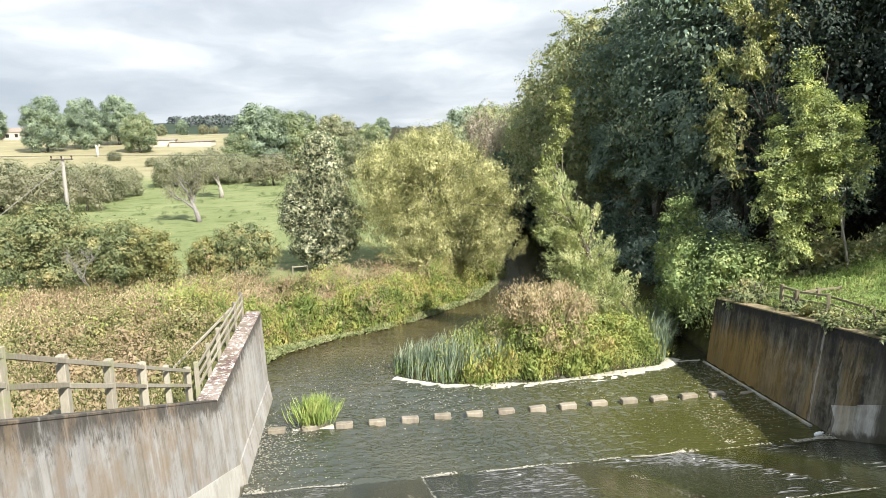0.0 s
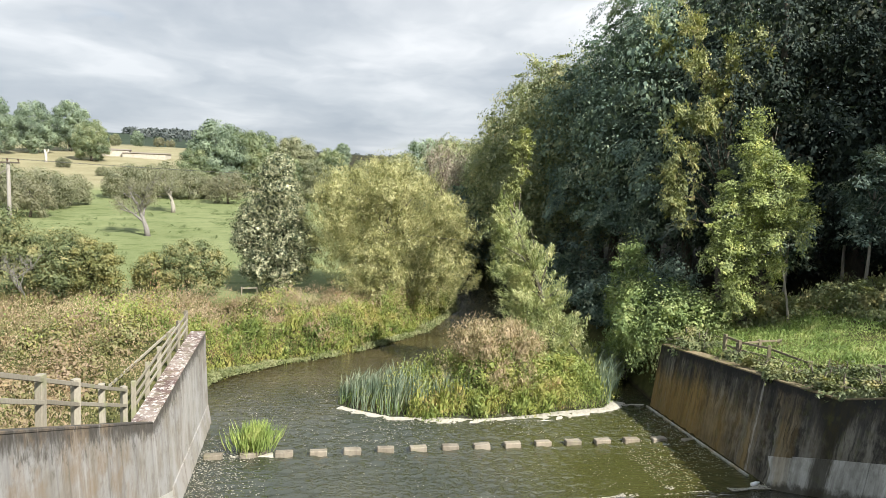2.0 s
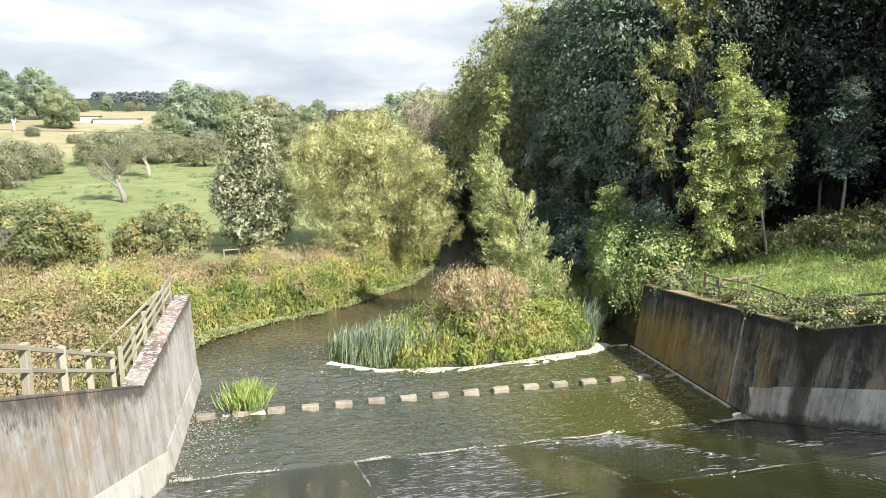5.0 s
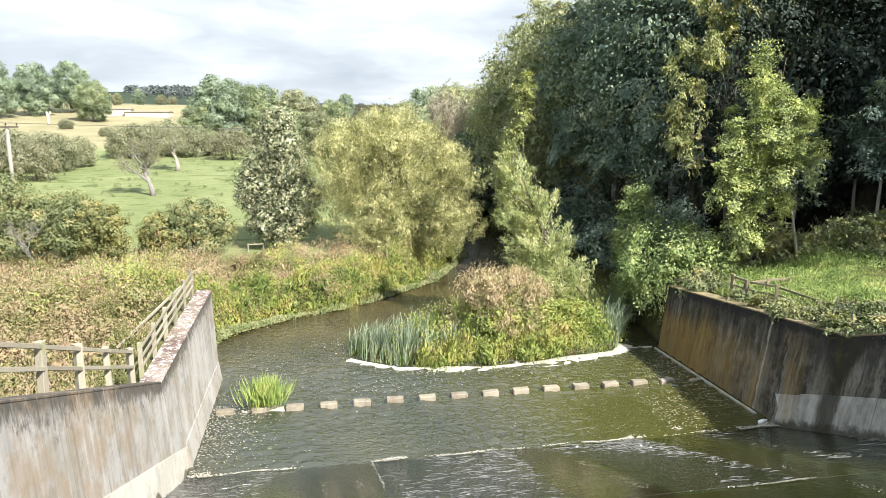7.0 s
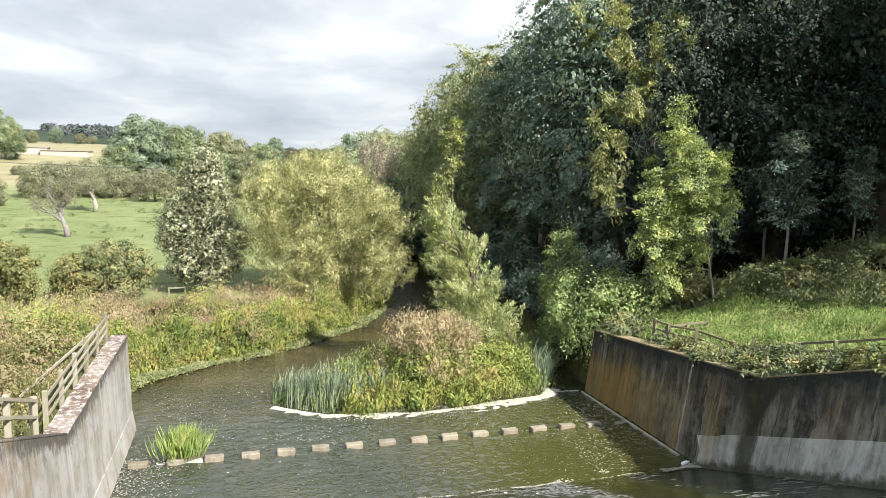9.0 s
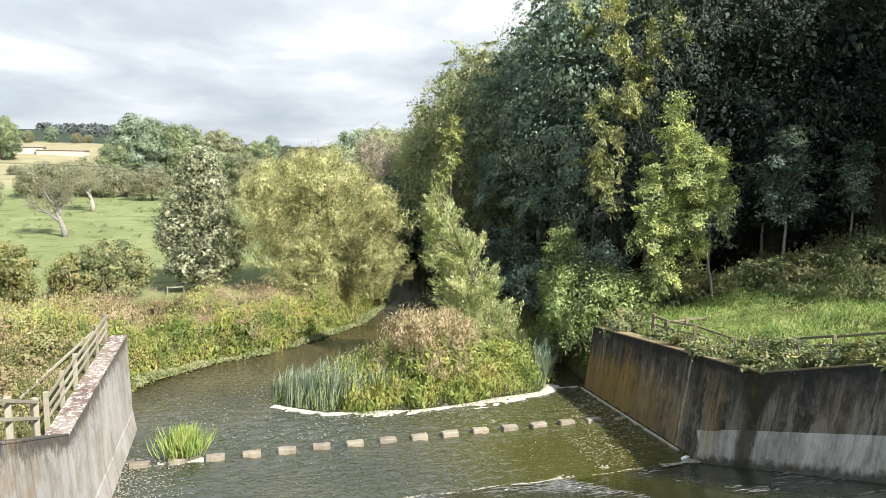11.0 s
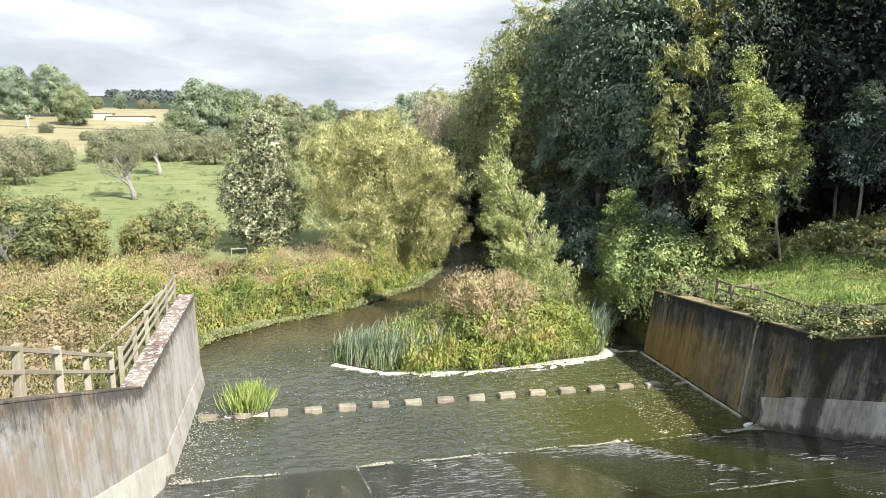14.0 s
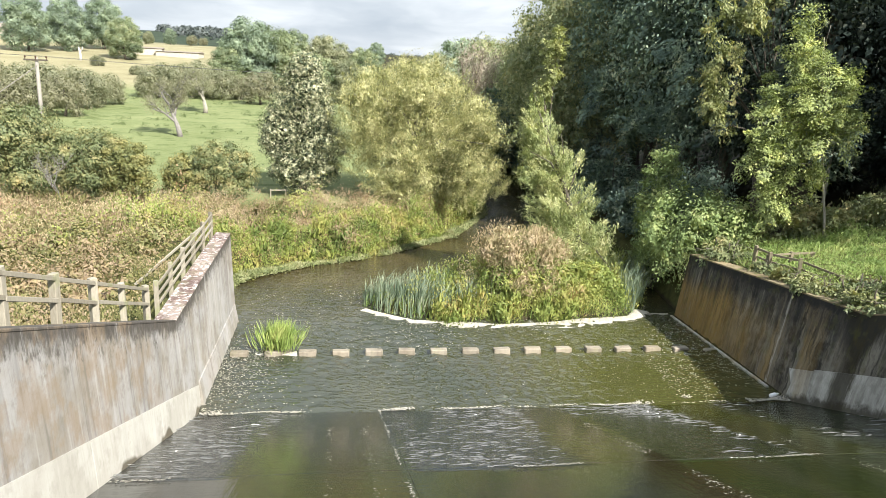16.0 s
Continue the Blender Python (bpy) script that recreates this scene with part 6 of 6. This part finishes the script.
reeds(15.8, 18.2, 34.0, 37.5, 420, 1.8, "shaded reeds in the inlet beside the wall")

# flag clump growing on the baffle row
spot = np.array([-2.0, 27.55, 0.05])
root = thing("flag_iris_clump", spot, "bright green clump of flag blades growing between baffle blocks", "plant")
r = np.abs(RNG.normal(0, 0.36, 860))
a = RNG.uniform(0, 6.283, 860)
base = np.column_stack([r * np.cos(a), 0.8 * r * np.sin(a), np.zeros(860)])
tipway = unit(np.column_stack([base[:, 0] * 0.45 + RNG.normal(0.02, 0.13, 860), base[:, 1] * 0.45 + RNG.normal(0, 0.13, 860), np.full(860, 1.0)]))
link_mesh("foliage", leaves("foliage", base, tipway, RNG.uniform(0.75, 1.4, 860), 0.042), L_IRIS, root)
bm = bmesh.new()
bmesh.ops.create_icosphere(bm, subdivisions=2, radius=1.0, matrix=Matrix.Diagonal((0.62, 0.42, 0.12, 1)))
part("root_mat", bm, BARK, root)


# ---- foam ----
def foam_strip(name, pts, width, height, label, seed, ragged=0.35, z=0.0, gaps=-9.0):
    """A lumpy ribbon of foam along a line."""
    r = np.random.default_rng(seed)
    pts = np.asarray(pts, float)
    seg = np.r_[0, np.cumsum(np.hypot(*np.diff(pts[:, :2], axis=0).T))]
    s = np.arange(0, seg[-1], 0.07)
    x, y, zz = (np.interp(s, seg, pts[:, i]) for i in range(3))
    tx, ty = np.gradient(x), np.gradient(y)
    ln = np.hypot(tx, ty)
    nx, ny = -ty / ln, tx / ln
    w = np.resize(width, len(s)) * (0.75 + 0.3 * rough_noise(s, s * 0.2, 0.9, seed) + ragged * 0.12 * rough_noise(s, s * 0.2, 3.0, seed + 9)).clip(0.1)
    w = w * np.where(rough_noise(s * 1.0, s * 0.3, 2.6, seed + 50) > gaps, 1.0, 0.12)
    rows = 6
    v = []
    for j in range(rows):
        f = j / (rows - 1) - 0.5
        lump = height * (1 - (2 * f) ** 2) * (0.4 + r.uniform(0, 1, len(s))) - (0.02 if j in (0, rows - 1) else 0)
        wob = w * f + r.normal(0, 0.008, len(s)) + 0.05 * rough_noise(s, s * 0.1, 2.2, seed + 20)
        v.append(np.stack([x + nx * wob, y + ny * wob, zz + z + lump], 1))
    v = np.concatenate(v)
    n = len(s)
    f = [(j * n + i, j * n + i + 1, (j + 1) * n + i + 1, (j + 1) * n + i) for j in range(rows - 1) for i in range(n - 1)]
    mesh = bpy.data.meshes.new(name)
    mesh.from_pydata(v.tolist(), [], f)
    return stuff(name, mesh, FOAM, label, "foam")


xs = np.linspace(1.7, 15.9, 60)
foam_strip("foam", np.column_stack([xs, island_front(xs) - 0.22 - 0.012 * xs, 0 * xs]), 0.84 + 0.3 * step01(np.arange(0, 400) / 209.0, 0.35, 0.8), 0.04, "thick beige-white scum line along the edge of the spit", 4, 0.25)
foam_strip("foam", [(-2.9, 27.3, 0), (-2.0, 27.25, 0), (-1.2, 27.35, 0)], 0.55, 0.04, "white scum caught round the flag clump", 6)
xs = np.linspace(15.9, 17.1, 12)
foam_strip("foam", np.column_stack([xs, 31.9 + 0 * xs, 0 * xs]), 0.18, 0.03, "thin scum line closing the inlet by the wall", 5)

def flecks(name, at, size, label):
    """Small flat bubbles lying on a surface."""
    k = len(at)
    a = RNG.uniform(0, 6.283, k)
    u = np.stack([np.cos(a), np.sin(a) * 0.8, np.zeros(k)], 1) * (size * RNG.uniform(0.5, 1.6, k))[:, None]
    w = np.stack([-np.sin(a), np.cos(a) * 0.6, np.zeros(k)], 1) * (size * RNG.uniform(0.25, 0.6, k) )[:, None]
    u[:, 2], w[:, 2] = -u[:, 1] * SLOPE * (at[:, 1] < SILL), -w[:, 1] * SLOPE * (at[:, 1] < SILL)
    v = np.stack([at - u, at - w, at + u, at + w], 1)
    return stuff(name, quads(name, v.reshape(-1, 3), k), FOAM, label, "foam")


def spots(k, x0, x1, y0, y1, power=1.0):
    x, y = RNG.uniform(x0, x1, k), y0 + (y1 - y0) * RNG.uniform(0, 1, k) ** power
    keep = RNG.uniform(-1, 1, k) < rough_noise(x, y, 0.9, 17) * 1.3
    x, y = x[keep], y[keep]
    return np.column_stack([x, y, chute_z(y) + 0.035 * (y < SILL) + 0.006])


def broken_water(x0, x1, y, wide, k, label):
    """White water along a line, in uneven bursts."""
    x = RNG.uniform(x0, x1, k)
    x = x[RNG.uniform(-1.0, 0.8, k) < rough_noise(x, x * 0.4, 3.4, 61)]
    y = y + 0.05 * np.sin(x * 2.3) + RNG.normal(0, wide, len(x)) * (1.0 + 0.8 * rough_noise(x, x, 2.1, 63)) + 0.3 * wide
    z = chute_z(y) + 0.03 + RNG.uniform(0, 0.03, len(x))
    flecks("white_water", np.column_stack([x, y, z]), 0.045, label)


for x0, x1, wide, k in ((-4.1, -3.4, 0.11, 420), (-3.6, -0.4, 0.03, 420), (1.85, 3.8, 0.045, 480), (3.6, 7.4, 0.025, 440), (7.8, 9.6, 0.015, 90), (9.4, 11.9, 0.05, 600), (12.6, 15.8, 0.02, 120), (15.6, 17.3, 0.20, 800)):
    broken_water(x0, x1, SILL + 0.05, wide, k, "white broken water where the chute meets the pool")
for x0, x1, wide, k in ((-4.1, -2.9, 0.03, 200), (4.3, 5.9, 0.02, 130), (9.5, 11.8, 0.03, 320), (14.0, 17.2, 0.03, 160)):
    broken_water(x0, x1, 13.4, wide, k, "thin white line of water over a slab joint")
def beside_wall(k):
    x, y = XL + 0.1 + np.abs(RNG.normal(0, 1.3, k)), RNG.uniform(SILL + 0.2, 28.0, k)
    keep = RNG.uniform(-1, 1, k) < rough_noise(x, y, 0.9, 17) * 1.3 + 0.2
    return np.column_stack([x[keep], y[keep], np.full(int(keep.sum()), 0.02)])


flecks("bubbles", spots(2600, XL + 0.1, XR - 0.2, SILL + 0.2, 33.0), 0.035, "scattered white bubbles drifting on the pool")
flecks("bubbles", spots(3400, 13.2, XR - 0.3, SILL + 0.3, 32.4, 0.7), 0.036, "thick drift of bubbles by the shaded wall")
flecks("bubbles", spots(5200, -3.9, 11.0, 27.6, 35.5), 0.036, "beige flecks of scum drifting round the spit")
flecks("bubbles", np.column_stack([RNG.normal(13.4, 0.12, 30), RNG.normal(22.6, 0.08, 30), RNG.uniform(0.02, 0.06, 30)]), 0.05, "small clump of pale scum at the foot of the chute")
flecks("bubbles", beside_wall(1300), 0.042, "bubbles crowding along the sunlit wall")
xs = RNG.uniform(2.0, 16.4, 900)
flecks("bubbles", np.column_stack([xs, island_front(xs) - 0.3 - np.abs(RNG.normal(0, 0.35, 900)), np.full(900, 0.02)]), 0.04, "loose flecks off the scum line of the spit")
flecks("bubbles", spots(700, -3.9, 1.5, 28.5, 37.0), 0.045, "drift of bubbles below the left wall")


def wavelets(k, x0, x1, y0, keep, label):
    """Thin bowed crests of broken water on the chute, each a tapering strip."""
    at = spots(k, x0, x1, y0, SILL - 0.1)
    at = at[keep(at[:, 0], at[:, 1])]
    n = len(at)
    s = np.linspace(-1, 1, 6)[None]
    half = RNG.uniform(0.05, 0.30, (n, 1)) * RNG.uniform(0.5, 1.0, (n, 1))
    a = RNG.normal(-0.12, 0.28, (n, 1))
    bow = half * RNG.uniform(0.15, 0.7, (n, 1)) * (1 - s ** 2) + 0.012 * RNG.normal(size=(n, 6))
    x = at[:, :1] + half * s * np.cos(a) - bow * np.sin(a)
    y = at[:, 1:2] + half * s * np.sin(a) + bow * np.cos(a)
    w = RNG.uniform(0.003, 0.013, (n, 1)) * (1.05 - s ** 2)
    z = (SILL - y) * SLOPE + 0.045
    v = np.stack([np.stack([x, y - w, z + w * SLOPE], -1), np.stack([x, y + w, z + 0.012 - w * SLOPE], -1)], 2)
    i = (np.arange(n)[:, None] * 12 + 2 * np.arange(5)[None]).ravel()
    mesh = bpy.data.meshes.new("wavelets")
    mesh.from_pydata(v.reshape(-1, 3).tolist(), [], np.stack([i, i + 2, i + 3, i + 1], 1).tolist())
    return stuff("wavelets", mesh, CREST, label, "foam")


wavelets(600, 2.0, 6.6, 13.4, lambda x, y: x < 5.8 + 0.1 * (y - 13.4), "small white wavelets running down the chute")
wavelets(1300, 8.1, 11.5, 13.4, lambda x, y: x > 9.6 - 0.25 * (y - 13.4), "close white wavelets running down the chute")
wavelets(800, -4.1, -1.4, 13.4, lambda x, y: x < -2.6 + 0.25 * (y - 13.4), "small white wavelets beside the left wall")
wavelets(420, 13.8, 17.2, 15.0, lambda x, y: x > 13.8, "small white wavelets beside the right wall")


def stranded(k, x, y0, y1, wide, label):
    """Fallen leaves and scum caught in a line down the chute."""
    y = RNG.uniform(y0, y1, k)
    keep = RNG.uniform(-1, 1, k) < rough_noise(y, y * 0.3, 2.1, 33)
    y = y[keep]
    flecks("stranded_leaves", np.column_stack([x + RNG.normal(0, wide, len(y)), y, chute_z(y) + 0.045]), 0.034, label)


stranded(420, 7.85, 6.5, 18.5, 0.10, "line of fallen leaves and scum caught down the chute")
stranded(260, 12.0, 8.0, 17.0, 0.10, "fallen leaves caught along the green lane of the chute")
stranded(160, 1.25, 8.0, 19.0, 0.09, "fallen leaves caught down the olive lane of the chute")
stranded(520, 1.87, 9.0, SILL - 0.2, 0.02, "thin broken white line down a joint of the chute")
stranded(120, 0.25, 9.0, 19.0, 0.05, "flecks of scum down the dark lane of the chute")

# ---- litter ----


def bottle(x, y, turn, label):
    root = thing("plastic_bottle", (x, y, 0.06), label, "bottle")
    root.rotation_euler = (0, radians(90), radians(turn))
    bm = bmesh.new()
    tube(bm, [(0, 0, -0.2), (0, 0, -0.19), (0, 0, 0.08), (0, 0, 0.16), (0, 0, 0.2)], [0.05, 0.075, 0.075, 0.035, 0.03], 12)
    part("body", bm, PLASTIC, root, smooth=True)
    bm = bmesh.new()
    tube(bm, [(0, 0, 0.2), (0, 0, 0.24)], [0.036, 0.036], 10)
    part("cap", bm, PLASTIC, root)


bottle(16.9, 22.5, 20, "white plastic bottle caught where the chute meets the pool")


def stone(x, y, z, size, label):
    bm = bmesh.new()
    bmesh.ops.create_icosphere(bm, subdivisions=2, radius=1.0, matrix=Matrix.Diagonal((size, size * 0.8, size * 0.6, 1)))
    for v in bm.verts:
        v.co *= 1 + 0.16 * noise.noise(v.co * 9)
    ob = part("stone", bm, BLOCK, smooth=True)
    ob.location = (x, y, z)
    tagged(ob, label, "stone")


stone(-5.5, 12.5, float(left_top(12.5)) + 0.02, 0.16, "pale rounded stone lying behind the sloping fence")


def marker_post(x, y, height, label):
    root = thing("marker_post", on_ground(x, y), label, "post")
    bm = bmesh.new()
    bar(bm, (0, 0, -0.3), (0.03, 0, height), 0.09, 0.08, 0.01)
    part("post", bm, FENCE, root)


marker_post(-13.5, 53.6, 1.5, "thin pale timber post in the gap of the hedge")

# ---- pole line ----


def utility_pole(x, y, height):
    at = on_ground(x, y)
    root = thing("utility_pole", at, "weathered grey wooden utility pole with a short crossarm", "utility pole")
    bm = bmesh.new()
    tube(bm, [(0, 0, -0.6), (0, 0, height * 0.5), (0, 0, height)], [0.17, 0.15, 0.12], 10)
    part("pole", bm, POLE, root, smooth=True)
    bm = bmesh.new()
    bar(bm, (-0.85, -0.14, height - 0.2), (0.85, -0.14, height - 0.2), 0.10, 0.12)
    arm = part("crossarm", bm, BARK, root, "dark tarred crossarm")
    for dx in (-0.75, 0.0, 0.75):
        bm = bmesh.new()
        tube(bm, [(dx, -0.14, height - 0.14), (dx, -0.14, height - 0.04), (dx, -0.14, height), (dx, -0.14, height + 0.1)], [0.03, 0.03, 0.07, 0.05], 8)
        part("insulator", bm, PORCELAIN, arm)
    bm = bmesh.new()
    tube(bm, [(0.06, -0.1, height - 0.6), (-5.0, -6.5, 3.2), (-7.0, -9.0, 0.2)], [0.03, 0.03, 0.03], 5)
    part("stay_wire", bm, POLE, root)
    return Vector(at) + Vector((0, 0, height))


head = utility_pole(-22.3, 58.4, 9.3)
for k, dx in enumerate((-0.75, 0.0, 0.75)):
    a, b = head + Vector((dx, -0.14, 0.1)), Vector((-70 + dx, 78, 15.0))
    bm = bmesh.new()
    tube(bm, [a.lerp(b, t) - Vector((0, 0, 4 * t * (1 - t) * 0.8)) for t in np.linspace(0, 1, 13)], [0.008] * 13, 4)
    tagged(part("power_cable", bm, IRON), "thin dark power cable hung from the pole", "cable", "power cables")
    b = Vector((60 + dx, 150, 13.5))
    bm = bmesh.new()
    tube(bm, [a.lerp(b, t) - Vector((0, 0, 4 * t * (1 - t) * 1.6)) for t in np.linspace(0, 1, 17)], [0.008] * 17, 4)
    tagged(part("power_cable", bm, IRON), "thin dark power cable hung from the pole", "cable", "power cables")

# ---- far buildings ----


def building(name, az, d, length, depth, eaves, ridge, turn, label, bays):
    x, y = polar(az, d)
    at = on_ground(x, y, 0.3)
    root = thing(name, at, label, "building")
    root.rotation_euler = (0, 0, radians(turn))
    bm = bmesh.new()
    block(bm, (length, depth, eaves + 1.0), Matrix.Translation((0, 0, (eaves - 1.0) / 2 + 0.0)))
    part("wall", bm, WHITE_WALL, root)
    bm = bmesh.new()
    o = 0.3
    v = [bm.verts.new(p) for p in ((-length / 2 - o, -depth / 2 - o, eaves), (length / 2 + o, -depth / 2 - o, eaves), (length / 2 + o, 0, ridge), (-length / 2 - o, 0, ridge), (-length / 2 - o, depth / 2 + o, eaves), (length / 2 + o, depth / 2 + o, eaves))]
    for f in ((0, 1, 2, 3), (3, 2, 5, 4), (0, 3, 4), (1, 5, 2), (0, 4, 5, 1)):
        bm.faces.new([v[i] for i in f])
    part("roof", bm, ROOF, root)
    for i in range(bays):
        bm = bmesh.new()
        block(bm, (1.2, 0.12, 1.3), Matrix.Translation((length * ((i + 0.5) / bays - 0.5), -depth / 2 - 0.02, eaves * 0.55)), 0.03)
        part("window", bm, DARK_OPENING, root)


building("farm_barn", -11.85, 270, 14.5, 7, 1.7, 2.1, -4, "long low whitewashed farm barn on the hill", 0)
building("farm_barn", -13.95, 274, 9, 7, 2.4, 2.9, 6, "short whitewashed farm building on the hill", 0)
building("farmhouse", -24.0, 335, 13, 7, 3.0, 5.0, 3, "pale stone farmhouse with a brown roof on the hill", 4)
